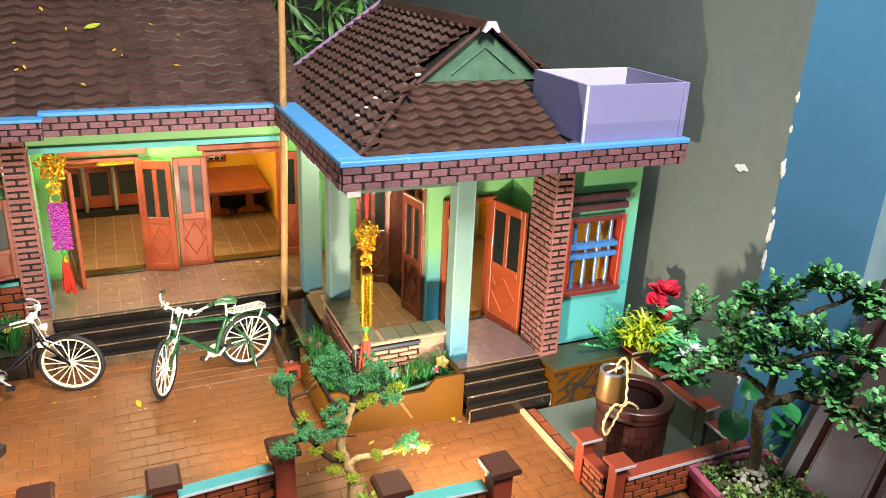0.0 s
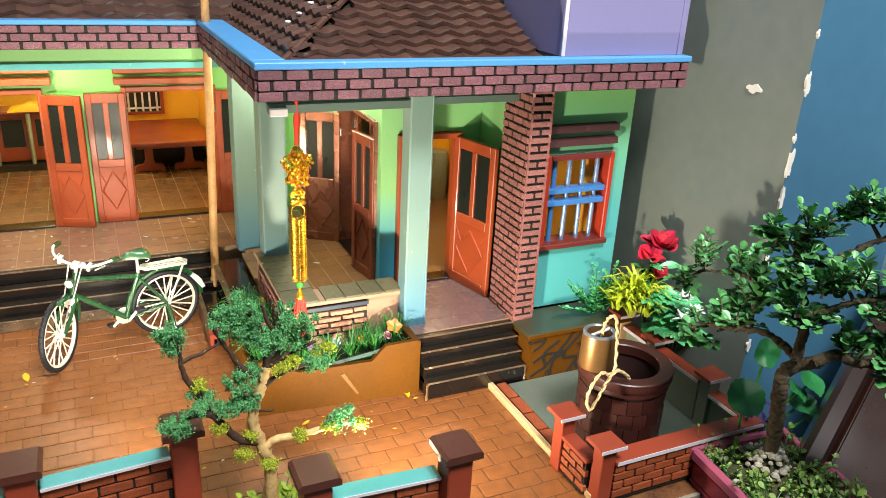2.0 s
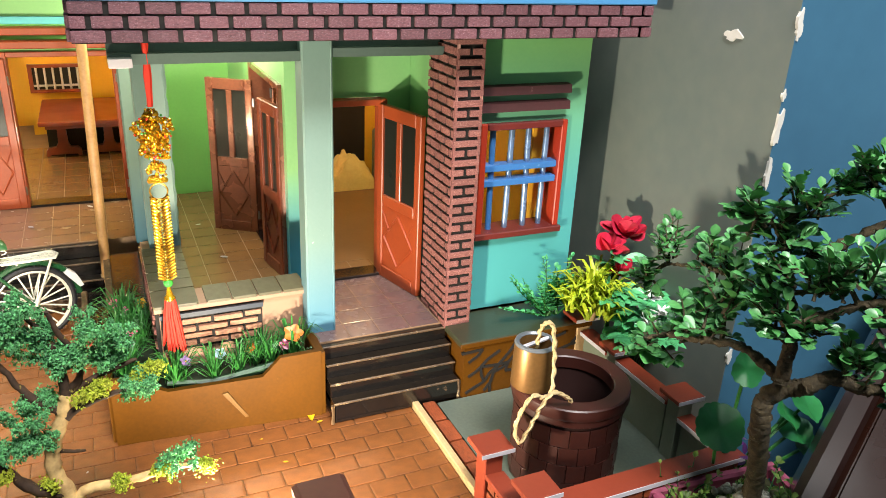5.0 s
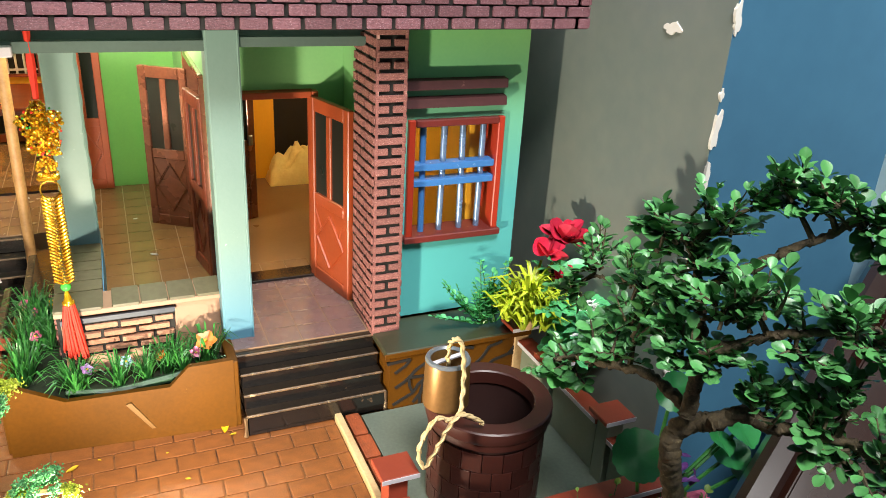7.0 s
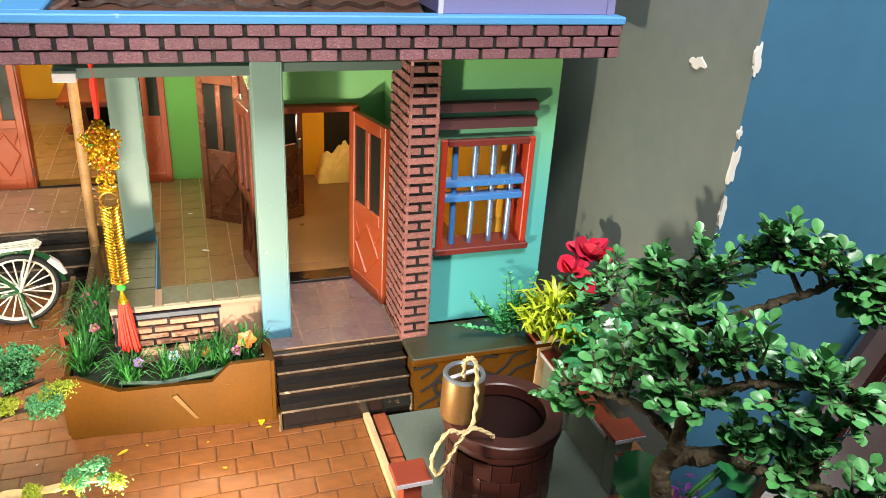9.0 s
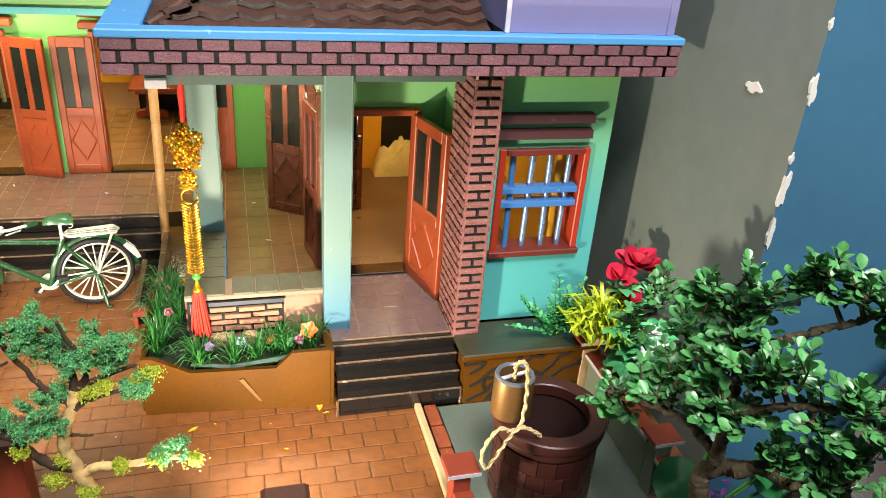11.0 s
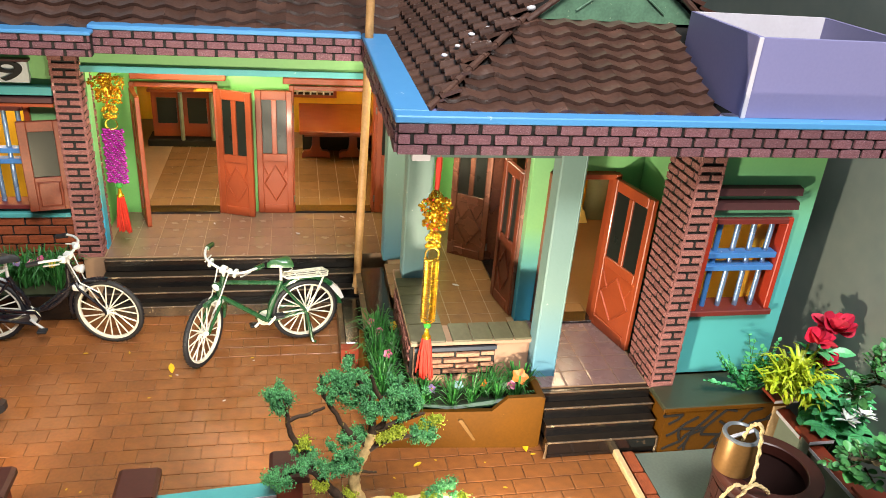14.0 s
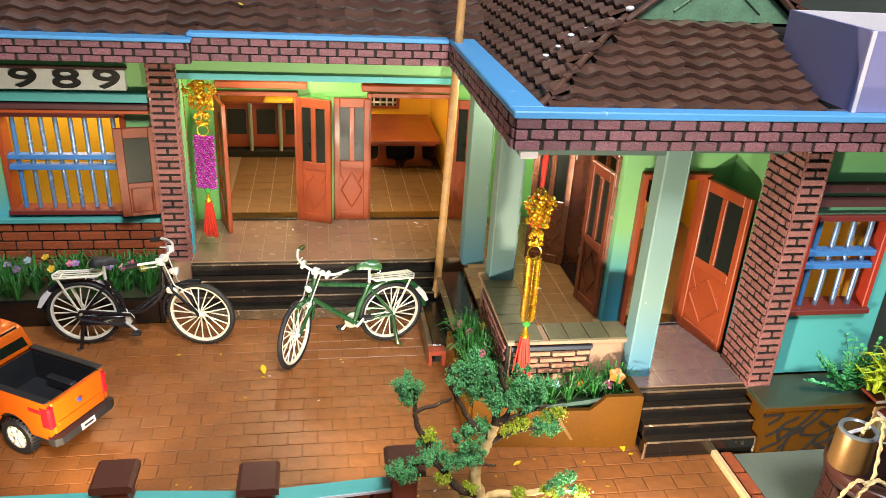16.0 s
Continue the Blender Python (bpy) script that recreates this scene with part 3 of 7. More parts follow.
EX, EY, EZ = 2.38, 7.66, 3.44          # foot of the wing roof
AX, AY, AZ = 4.42, 8.9, 4.71           # gable apex
wing_roof = thing("wing_roof", (0, 0, 0), "dark brown tiled hip roof of the wing with a small gable", "roof", kind="structure")
gl = (3.53, 8.9, 4.03)
kf = (4.03 - EZ) / (8.9 - EY)
fl = math.hypot(1, kf)
# boards under the tiles
b = Build()
gr = 2 * AX - gl[0]
b.add([(EX, EY, EZ - 0.03), (2 * AX - EX, EY, EZ - 0.03), (gr, 8.9, 4.0), (gl[0], 8.9, 4.0), (EX, 12.45, EZ - 0.03), (AX, 12.75, AZ - 0.03), (AX, 8.9, AZ - 0.03), (2 * AX - EX, 12.45, EZ - 0.03)],
      [(0, 1, 2, 3), (0, 3, 6, 5, 4), (1, 7, 5, 6, 2), (0, 4, 7, 1), (4, 5, 7)])
part("roof_board", b, M_JOINTSHADE, wing_roof)
up_f = Vector((0, 1, kf)).normalized()
slope(wing_roof, (AX, EY, EZ), (1, 0, 0), up_f,
      {"rows": 9, "cols": 9, "test": lambda u, v: v * up_f.y < 8.9 - EY - 0.04 and AX + u > EX + (gl[0] - EX) * (v * up_f.y / (8.9 - EY)) + 0.02 and AX + u < 5.12 - 0.0 * v}, 0.28, 0.155, M_ROOF)
kl = (AZ - EZ) / (AX - EX)
up_l = Vector((1, 0, kl)).normalized()
slope(wing_roof, (EX, 9.9, EZ), (0, -1, 0), up_l,
      {"rows": 15, "cols": 12, "test": lambda u, v: v * up_l.x < AX - EX - 0.04 and 9.9 - u < 12.35 + 0.3 * v * up_l.x / (AX - EX) and 9.9 - u > (EY + (8.9 - EY) * min(1, v * up_l.x / (gl[0] - EX))) + 0.06}, 0.27, 0.16, M_ROOF)
up_r = Vector((-1, 0, kl)).normalized()
slope(wing_roof, (2 * AX - EX, 9.9, EZ), (0, 1, 0), up_r,
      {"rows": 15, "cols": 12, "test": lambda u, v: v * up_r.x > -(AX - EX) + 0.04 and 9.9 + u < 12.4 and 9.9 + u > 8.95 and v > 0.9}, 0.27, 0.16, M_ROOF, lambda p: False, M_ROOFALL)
part("gable_panel", Build().prism([(gl[0] + 0.05, 4.03), (gr - 0.02, 4.03), (AX, AZ - 0.05)], "xz", 8.86, 8.92), M_GABLE, wing_roof, "weathered green gable panel")
part("gable_rib", Build().tube([(AX - 0.45, 8.85, 4.12), (AX, 8.85, 4.45), (AX + 0.45, 8.85, 4.12)], 0.012, 6), M_GABLE, wing_roof)
b = Build()
for a, c in (((gl[0] - 0.05, 8.8, 4.02), (AX, 8.78, AZ + 0.05)), ((gr + 0.05, 8.8, 4.02), (AX, 8.78, AZ + 0.05))):
    n = 9
    for i in range(n):
        p, q = Vector(a).lerp(Vector(c), i / n), Vector(a).lerp(Vector(c), (i + 1.15) / n)
        b.tube([p, p.lerp(q, 0.9), q], [0.034, 0.03, 0.026], 8)
part("verge_tile", b, M_ROOF, wing_roof, smooth=40)
b = Build()
for i in range(10):
    y = 8.72 + i * 0.41
    b.m = Matrix.Translation((AX, y, AZ + 0.02)) @ Matrix.Rotation(radians(rnd.uniform(-1, 1)), 4, "Z")
    b.prism([(-0.13, -0.05), (-0.06, 0.05), (0.06, 0.05), (0.13, -0.05), (0.1, -0.07), (0, 0.01), (-0.1, -0.07)], "xz", 0, 0.42)
b.m = None
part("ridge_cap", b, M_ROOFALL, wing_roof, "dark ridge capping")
part("ridge_end", Build().prism([(AX - 0.12, AZ - 0.06), (AX - 0.055, AZ + 0.065), (AX + 0.055, AZ + 0.065), (AX + 0.12, AZ - 0.06), (AX + 0.08, AZ - 0.07), (AX, AZ), (AX - 0.08, AZ - 0.07)], "xz", 8.68, 8.73), M_PALE, wing_roof, "pale lilac ridge end")
b = Build()
n = 8
for i in range(n):
    p, q = Vector((EX, EY, EZ + 0.03)).lerp(Vector((gl[0], 8.9, 4.08)), i / n), Vector((EX, EY, EZ + 0.03)).lerp(Vector((gl[0], 8.9, 4.08)), (i + 1.1) / n)
    b.tube([p, q], [0.036, 0.026], 8)
part("hip_tile", b, M_ROOF, wing_roof, smooth=40)
part("verge_strip", Build().tube([(2.75, 12.42, 3.68), (AX, 12.72, AZ + 0.04)], 0.05, 6), mat("purple_verge_paint", "7a5878", 0.5), wing_roof, "purple painted verge strip")
M_DAUB = mat("white_cement_daub", "d0cfd2", 0.7, second="b5b2b6", coarse=90)
for f in (0.14, 0.3, 0.5, 0.62):
    p = Vector((EX + 0.2, EY + 0.9, EZ + 0.18)).lerp(Vector((gl[0] - 0.1, 9.1, 4.07)), f)
    part("cement_daub", Build().ball((p.x + rnd.uniform(-.05, .05), p.y, p.z + 0.02), rnd.uniform(0.025, 0.045), 8, 5, 0.5), M_DAUB, wing_roof, "white cement daub", smooth=60)
part("cement_daub", Build().ball((gl[0] - 0.02, 8.86, 4.13), 0.06, 8, 5, 0.6), M_DAUB, wing_roof, "white cement daub", smooth=60)

main_roof = thing("main_roof", (0, 0, 0), "dark brown tiled main roof sprinkled with fallen leaves", "roof", kind="structure")
MY, MZ, KM = 10.62, 3.44, 0.57
b = Build()
b.add([(-6, MY, MZ - 0.03), (2.55, MY, MZ - 0.03), (2.55, 14.6, MZ - 0.03 + KM * (14.6 - MY)), (-6, 14.6, MZ - 0.03 + KM * (14.6 - MY)), (-6, 18.6, MZ - 0.03), (2.55, 18.6, MZ - 0.03)],
      [(0, 1, 2, 3), (3, 2, 5, 4), (0, 4, 5, 1), (0, 3, 4), (1, 5, 2)])
part("roof_board", b, M_JOINTSHADE, main_roof)
up_m = Vector((0, 1, KM)).normalized()
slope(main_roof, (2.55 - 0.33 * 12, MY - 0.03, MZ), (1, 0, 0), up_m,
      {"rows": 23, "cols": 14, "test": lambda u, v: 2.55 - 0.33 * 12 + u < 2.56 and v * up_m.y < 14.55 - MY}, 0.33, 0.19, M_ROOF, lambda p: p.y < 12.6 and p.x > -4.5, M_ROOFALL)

# open box on the terrace
terrace_box = thing("terrace_box", (0, 0, 3.5), "open lilac board box on the wing's flat roof", "box")
b = Build()
b.prism([(7.4, 0.03), (8.6, 0.03), (8.6, 0.7), (7.4, 0.7)], "yz", 5.02, 5.06)
part("side_board", b, M_LILAC, terrace_box)
part("front_board", Build().box(5.0, 6.46, 7.37, 7.4, 0.03, 0.7, 0.004), M_LILAC, terrace_box)
part("side_board", Build().box(6.42, 6.46, 7.4, 8.6, 0.03, 0.7), M_LILAC, terrace_box)
part("back_board", Build().box(5.06, 6.42, 8.56, 8.6, 0.03, 0.7), M_PALE, terrace_box, "pale scratched board")
part("edge_strip", Build().box(6.4, 6.47, 7.355, 7.37, 0.03, 0.7, 0.004), M_LILAC, terrace_box)
part("edge_strip", Build().box(5.0, 5.04, 7.355, 7.37, 0.03, 0.7, 0.004), M_PALE, terrace_box)


# ---- doors and windows ----
def leaf(name, hinge, angle, w, h, z, material, label, group, knob=False):
    """A panelled door leaf, hinged at the origin and reaching along +x."""
    d = thing(name, (hinge[0], hinge[1], z), label, "door", group, turn=angle)
    t, sw = 0.03, 0.085
    m0 = w * 0.5
    b = Build()
    b.box(0, sw, -t, t, 0, h, 0.008).box(w - sw, w, -t, t, 0, h, 0.008)
    for a, c in ((0, 0.07 * h), (0.44 * h, 0.5 * h), (0.93 * h, h)):
        b.box(sw, w - sw, -t * 0.96, t * 0.96, a, c, 0.006)
    b.box(m0 - 0.035, m0 + 0.035, -t * 0.92, t * 0.92, 0.5 * h, 0.93 * h, 0.006)
    part("door_frame", b, material, d)
    part("panel", Build().box(sw, w - sw, -0.012, 0.012, 0.07 * h, 0.44 * h), material, d)
    c, r, q = (0.255 * h), 0.15 * h, (w / 2 - sw) * 0.92
    b = Build()
    b.tube([(m0, -0.016, c + r), (m0 + q, -0.016, c), (m0, -0.016, c - r), (m0 - q, -0.016, c)], 0.015, 5, True)
    b.tube([(m0, 0.016, c + r), (m0 + q, 0.016, c), (m0, 0.016, c - r), (m0 - q, 0.016, c)], 0.015, 5, True)
    for s in (-1, 1):
        b.tube([(sw, s * 0.016, c + r), (sw + q * 0.5, s * 0.016, c + 0.3 * r)], 0.009, 5).tube([(w - sw, s * 0.016, c + r), (w - sw - q * 0.5, s * 0.016, c + 0.3 * r)], 0.009, 5)
    part("moulding", b, material, d)
    for x0, x1 in ((sw, m0 - 0.035), (m0 + 0.035, w - sw)):
        part("pane", Build().box(x0, x1, -0.006, 0.006, 0.5 * h, 0.93 * h), M_GLASS, d, "dark window pane")
    b = Build()
    for zz in (0.12 * h, 0.86 * h):
        b.tube([(0, 0, zz - 0.05), (0, 0, zz + 0.05)], 0.018, 8)
    part("hinge", b, M_STEEL, d)
    if knob:
        part("latch", Build().box(w - 0.09, w - 0.04, -t - 0.03, -t, 0.47 * h, 0.53 * h, 0.006), M_STEEL, d, "small metal latch")
    return d


M_STEEL = mat("dull_steel", "8a8a88", 0.35, 0.9, coarse=80)
M_CHROME = mat("chrome", "e0e0dc", 0.28, 0.35, coarse=80, amount=0.2, bump=0.02)
leaf("door_leaf", (0.27, 12.12), -20, 0.5, 1.8, 0.61, M_ORANGE, "orange-brown panelled door leaf folded open on the main wall", "main doors")
leaf("door_leaf", (1.28, 12.1), 178, 0.5, 1.8, 0.61, M_ORANGE, "orange-brown panelled door leaf folded open on the main wall", "main doors")
leaf("door_leaf", (-0.8, 12.1), -72, 0.5, 1.8, 0.61, M_ORANGE, "orange-brown panelled door leaf swung open into the porch", "main doors")
leaf("door_leaf", (2.45, 12.1), -3, 0.5, 1.8, 0.61, M_ORANGE, "orange-brown panelled door leaf folded open beside the porch", "main doors")
leaf("door_leaf", (3.77, 10.46), 147, 0.54, 1.78, 0.6, M_BROWN, "glossy dark brown panelled door leaf standing open", "side doors", True)
leaf("door_leaf", (3.76, 9.08), 100, 0.52, 1.76, 0.61, M_RUST, "orange-brown panelled door leaf folded back on the porch wall", "side doors")
leaf("door_leaf", (4.7, 8.9), -75, 0.69, 1.8, 0.61, M_ORANGE, "orange-brown panelled door leaf swung open beside the steps", "front door")
leaf("door_leaf", (3.97, 10.44), 20, 0.52, 1.9, 0.6, M_BROWN, "dark brown panelled door leaf swung into the room", "side doors", True)


def frame_round(name, x0, x1, y0, y1, z0, z1, label, t=0.06):
    f = thing(name, ((x0 + x1) / 2, (y0 + y1) / 2, z0), label, "door frame", kind="structure")
    w, d, h = (x1 - x0) / 2, (y1 - y0) / 2, z1 - z0
    if w > d:
        part("jamb", Build().box(-w, -w + t, -d, d, 0, h, 0.006), M_ORANGE, f)
        part("jamb", Build().box(w - t, w, -d, d, 0, h, 0.006), M_ORANGE, f)
        part("head", Build().box(-w + t, w - t, -d * 0.98, d * 0.98, h - t, h, 0.006), M_ORANGE, f)
        part("sill", Build().box(-w + t, w - t, -d * 1.2, d, 0, 0.035, 0.006), M_BLACK, f, "worn black sill")
    else:
        part("jamb", Build().box(-w, w, -d, -d + t, 0, h, 0.006), M_BROWN, f)
        part("jamb", Build().box(-w, w, d - t, d, 0, h, 0.006), M_BROWN, f)
        part("head", Build().box(-w * 0.98, w * 0.98, -d + t, d - t, h - t, h, 0.006), M_BROWN, f)
        part("sill", Build().box(-w * 1.1, w, -d + t, d - t, 0, 0.03, 0.006), M_BLACK, f, "worn black sill")
    return f


frame_round("door_1", -0.82, 0.3, 12.1, 12.32, 0.6, 2.48, "orange-brown frame of the main hall doorway")
frame_round("door_2", 1.24, 2.47, 12.1, 12.32, 0.6, 2.48, "orange-brown frame of the main bedroom doorway")
frame_round("door_3", 3.97, 4.76, 8.86, 9.06, 0.6, 2.45, "orange-brown frame of the wing doorway")
frame_round("door_4", 3.74, 3.98, 9.06, 10.52, 0.6, 2.58, "dark brown frame of the side doorway")
M_DKBROWN = mat("dark_maroon_board", "4b2a2c", 0.5, second="37201f", coarse=50, amount=0.6, spots="80605a", spot_amount=0.03)
for x0, x1, zz in ((-0.78, 0.42, 2.58), (1.16, 2.42, 2.56)):
    for up_by in (-0.03, 0.12):
        solo("door_hood", Build().box(x0, x1, 11.98, 12.149, zz + up_by, zz + up_by + 0.085, 0.01), M_ORANGE, "brown board hood above the main doorway", "hood", "door hoods")
for zz in (2.54, 2.685):
    solo("window_hood", Build().prism([(7.69, zz), (7.779, zz), (7.779, zz + 0.08), (7.7, zz + 0.072)], "yz", 5.14, 6.07), M_DKBROWN, "dark maroon board hood above the wing window", "hood", "window hoods")

M_BAR = mat("blue_bar_paint", "3f76b4", 0.35, second="2f5f9a", coarse=60, spots="a9bcd0", spot_amount=0.02)
M_BARW = mat("silvery_blue_bar_paint", "8aa2c0", 0.25, 0.5, second="5a7cae", coarse=40, amount=0.8)
M_REDFRAME = mat("red_window_frame_paint", "a8321c", 0.45, second="8a2818", coarse=30, amount=0.5, spots="c87a60", spot_amount=0.02)
M_REDDARK = mat("dark_red_frame_paint", "6a2722", 0.45, second="54201d", coarse=40, amount=0.5, spots="a06a60", spot_amount=0.03)


def barred_window(name, x0, x1, y, z0, z1, count, rails, depth, label, fm, rm):
    w = thing(name, ((x0 + x1) / 2, y, z0), label, "window", kind="structure")
    h, v = (x1 - x0) / 2, z1 - z0
    part("window_frame", Build().box(-h, -h + 0.06, -0.04, depth, 0, v, 0.008).box(h - 0.06, h, -0.04, depth, 0, v, 0.008), rm, w)
    part("window_head", Build().box(-h + 0.06, h - 0.06, -0.05, depth, v - 0.06, v, 0.008), fm, w)
    part("window_sill", Build().box(-h - 0.02, h + 0.02, -0.07, depth, 0, 0.06, 0.008), fm, w)
    for i in range(count):
        x = -h + 0.06 + (2 * h - 0.12) * (i + 0.6) / (count + 0.15)
        k = rnd.uniform(-0.008, 0.008)
        part("bar", Build().tube([(x + k, 0.06, 0.06), (x, 0.06, v * 0.5), (x - k, 0.06, v - 0.06)], 0.028, 10), M_BARW if i else M_BAR, w, smooth=50)
    for zz in rails:
        part("rail", Build().box(-h + 0.06, h - 0.06, -0.005, 0.12, zz - z0 - 0.03, zz - z0 + 0.03, 0.006), M_BAR, w)
    return w


barred_window("window_1", 5.22, 6.1, 7.78, 1.35, 2.43, 4, (1.87, 2.01), 0.22, "red framed window with blue bars and rails", M_REDDARK, M_REDFRAME)
barred_window("window_2", -3.14, -1.7, 10.96, 1.2, 2.48, 8, (1.79, 1.92), 0.2, "brown framed window with silvery blue bars", M_REDDARK, M_ORANGE)
sh = thing("shutter", (-1.7, 10.74, 1.25), "brown window shutter with a dark pane folded open", "shutter", turn=13)
b = Build().box(-0.1, 0.0, -0.03, 0.03, 0, 1.1, 0.006).box(0.28, 0.36, -0.03, 0.03, 0, 1.1, 0.006).box(0.0, 0.28, -0.03, 0.03, 0, 0.42, 0.006).box(0.0, 0.28, -0.03, 0.03, 0.98, 1.1, 0.006)
part("shutter_frame", b, M_RUST, sh)
part("pane", Build().box(0.0, 0.28, -0.005, 0.01, 0.42, 0.98), M_GLASS, sh, "dark window pane")
part("moulding", Build().tube([(0.03, -0.035, 0.06), (0.26, -0.035, 0.06), (0.26, -0.035, 0.36), (0.03, -0.035, 0.36)], 0.012, 5, True), M_RUST, sh)
solo("bay_band", Build().box(-6, -1.4, 10.86, 10.979, 2.62, 2.72, 0.006), M_TEAL, "teal painted band over the bay window", "band", kind="structure")
solo("bay_board", Build().box(-6, -1.4, 10.82, 10.979, 2.54, 2.6, 0.006), M_DKBROWN, "dark board over the bay window", "hood", "window hoods")
solo("bay_strip", Build().box(-6, -1.4, 10.84, 10.979, 2.49, 2.53, 0.004), M_ORANGE, "orange-brown strip over the bay window", "hood", "window hoods")
solo("bay_sill", Build().box(-6, -1.4, 10.86, 10.979, 1.1, 1.16, 0.006), M_TEAL, "teal painted sill band below the bay window", "sill", kind="structure")
bay_base = thing("bay_base", (0, 0, 0), "red brick base wall below the bay window", "wall", kind="structure")
part("core", Build().box(-6, -1.36, 10.92, 11.1, 0.1, 1.1), M_JOINTSHADE, bay_base)
bricks(bay_base, M_REDBRICK, (-4.2, 10.92), (1, 0), 2.84, 0.1, 1.1, 8, 0.3, 0.02, 0.022)
# year sign
M_SIGN = mat("grey_sign_board", "dce2e8", 0.4, second="a8b2bc", coarse=20)
M_INK = mat("black_sign_paint", "0c0d10", 0.45, amount=0.2)
sign = thing("year_sign", (-2.35, 10.95, 2.87), "grey sign board with black year digits over the bay window", "sign")
part("board", Build().box(-0.78, 0.72, -0.04, 0.03, -0.12, 0.12, 0.006), M_SIGN, sign)
part("frame", Build().box(-0.8, 0.74, -0.06, 0.03, 0.12, 0.15, 0.004), M_DKBROWN, sign)
for ch, x in zip("1989", (-0.75, -0.38, 0.08, 0.52)):
    cu = bpy.data.curves.new("digit", "FONT")
    cu.body, cu.align_x, cu.align_y, cu.extrude, cu.offset = ch, "CENTER", "CENTER", 0.04, 0.012
    cu.materials.append(M_INK)
    ob = new("digit", cu)
    ob.parent = sign
    ob.matrix_basis = pose(x * S, -0.045 * S, 0, 90, 0, 0) @ Matrix.Diagonal((0.066, 0.031, 0.03, 1))

# ---- steps ----
wing_steps = thing("wing_steps", (4.31, 7.6, 0), "black lacquered steps with worn edges up to the wing door", "steps", kind="structure")
for y, z in ((7.29, 0.2), (7.39, 0.33), (7.5, 0.46), (7.6, 0.585)):
    part("step", Build().box(-0.57 if z < 0.5 else -0.62, 0.6, y - 7.6, 0.32, max(0.0, z - 0.2), z, 0.012), M_BLACK, wing_steps)
    part("tread", Build().box(-0.568 if z < 0.5 else -0.618, 0.598, y - 7.584, y - 7.47, z - 0.01, z + 0.003), M_TREAD, wing_steps, "scuffed tread with a brownish reflection put into its colour")
    part("nosing", Build().box(-0.575 if z < 0.5 else -0.625, 0.605, y - 7.606, y - 7.585, z - 0.018, z + 0.004, 0.006), M_WORN, wing_steps, "worn brown step edge")
main_steps = thing("main_steps", (0.5, 10.5, 0), "black lacquered steps along the main porch", "steps", kind="structure")
for y, z in ((10.27, 0.14), (10.38, 0.28), (10.52, 0.43), (10.68, 0.585)):
    part("step", Build().box(-1.55, 1.58, y - 10.5, 0.42, max(0, z - 0.16), z, 0.012), M_BLACK if z > 0.2 else M_WORN, main_steps)
    part("tread", Build().box(-1.548, 1.578, y - 10.484, y - 10.35, z - 0.01, z + 0.003), M_TREAD, main_steps, "scuffed tread with a brownish reflection put into its colour")
    part("nosing", Build().box(-1.555, 1.585, y - 10.506, y - 10.485, z - 0.016, z + 0.004, 0.006), M_WORN, main_steps, "worn grey step edge")
for x in (-0.585, 0.6):
    part("worn_corner", Build().tube([(x, -0.312, 0.01), (x + 0.004, -0.314, 0.1), (x, -0.312, 0.19)], [0.02, 0.012, 0.016], 5), M_WORN, wing_steps, "chipped pale step corner")
ledge = thing("porch_ledge", (2.24, 9.8, 0), "black ledge beside the porch steps", "ledge", kind="structure")
part("body", Build().box(-0.18, 0.19, -0.7, 0.74, 0, 0.5, 0.01), M_BLACK, ledge)
part("rim", Build().box(-0.185, -0.12, -0.705, 0.74, 0.47, 0.515, 0.008), M_WORN, ledge)
part("lower_step", Build().box(-0.38, -0.18, -0.58, 0.46, 0, 0.2, 0.01), M_BLACK, ledge)
part("kerb", Build().box(-0.44, -0.38, -0.6, 0.46, 0, 0.22, 0.008), M_WORN, ledge)
drain = thing("drain_mouth", (1.9, 9.14, 0), "small red-brown drain mouth at the paving", "drain")
part("arch", Build().prism([(-0.1, 0), (-0.1, 0.2), (0.1, 0.2), (0.1, 0), (0.06, 0), (0.06, 0.14), (-0.06, 0.14), (-0.06, 0)], "xz", -0.06, 0.06), M_REDPAINT, drain)
# shade inside the drain, painted as a black sheet
part("opening", Build().box(-0.06, 0.06, 0.03, 0.055, 0, 0.14), M_JOINTSHADE, drain, "black sheet standing in for the shade in the drain opening")

# ---- low porch wall ----
low_wall = thing("low_wall", (0, 0, 0), "low porch wall with olive tiled coping and brick panels", "wall", kind="structure")
part("core", Build().box(2.46, 3.68, 8.02, 8.26, 0.4, 0.94).box(2.46, 2.7, 8.26, 9.56, 0.4, 0.94), M_PLASTER, low_wall)
part("slab", Build().box(2.42, 3.7, 7.98, 8.3, 0.94, 0.985, 0.006).box(2.42, 2.78, 8.3, 9.56, 0.94, 0.985, 0.006), M_PLASTER, low_wall, "peach plaster edge")
part("inner_face", Build().box(2.7, 2.79, 8.3, 9.56, 0.606, 0.94), mat("blue_skirting_paint", "3f7ea8", 0.5, second="336a90"), low_wall, "blue painted inner face")
out = []
for i in range(4):
    out.append(block_at((2.84 + 0.86 * (i + 0.5) / 4, 8.14, 0.99), (0.205, 0.32, 0.03)))
out.append(block_at((2.6, 8.14, 0.99), (0.36, 0.32, 0.03)))
for i in range(5):
    out.append(block_at((2.6, 8.31 + 1.0 * (i + 0.5) / 5 * 1.0, 0.99), (0.36, 0.19, 0.03)))
pieces("coping_tile", unit(M_CAP, 0.04), low_wall, out)
part("panel_back", Build().box(2.47, 3.3, 7.99, 8.02, 0.58, 0.92).box(2.43, 2.46, 8.05, 9.3, 0.5, 0.92), M_JOINTSHADE, low_wall)
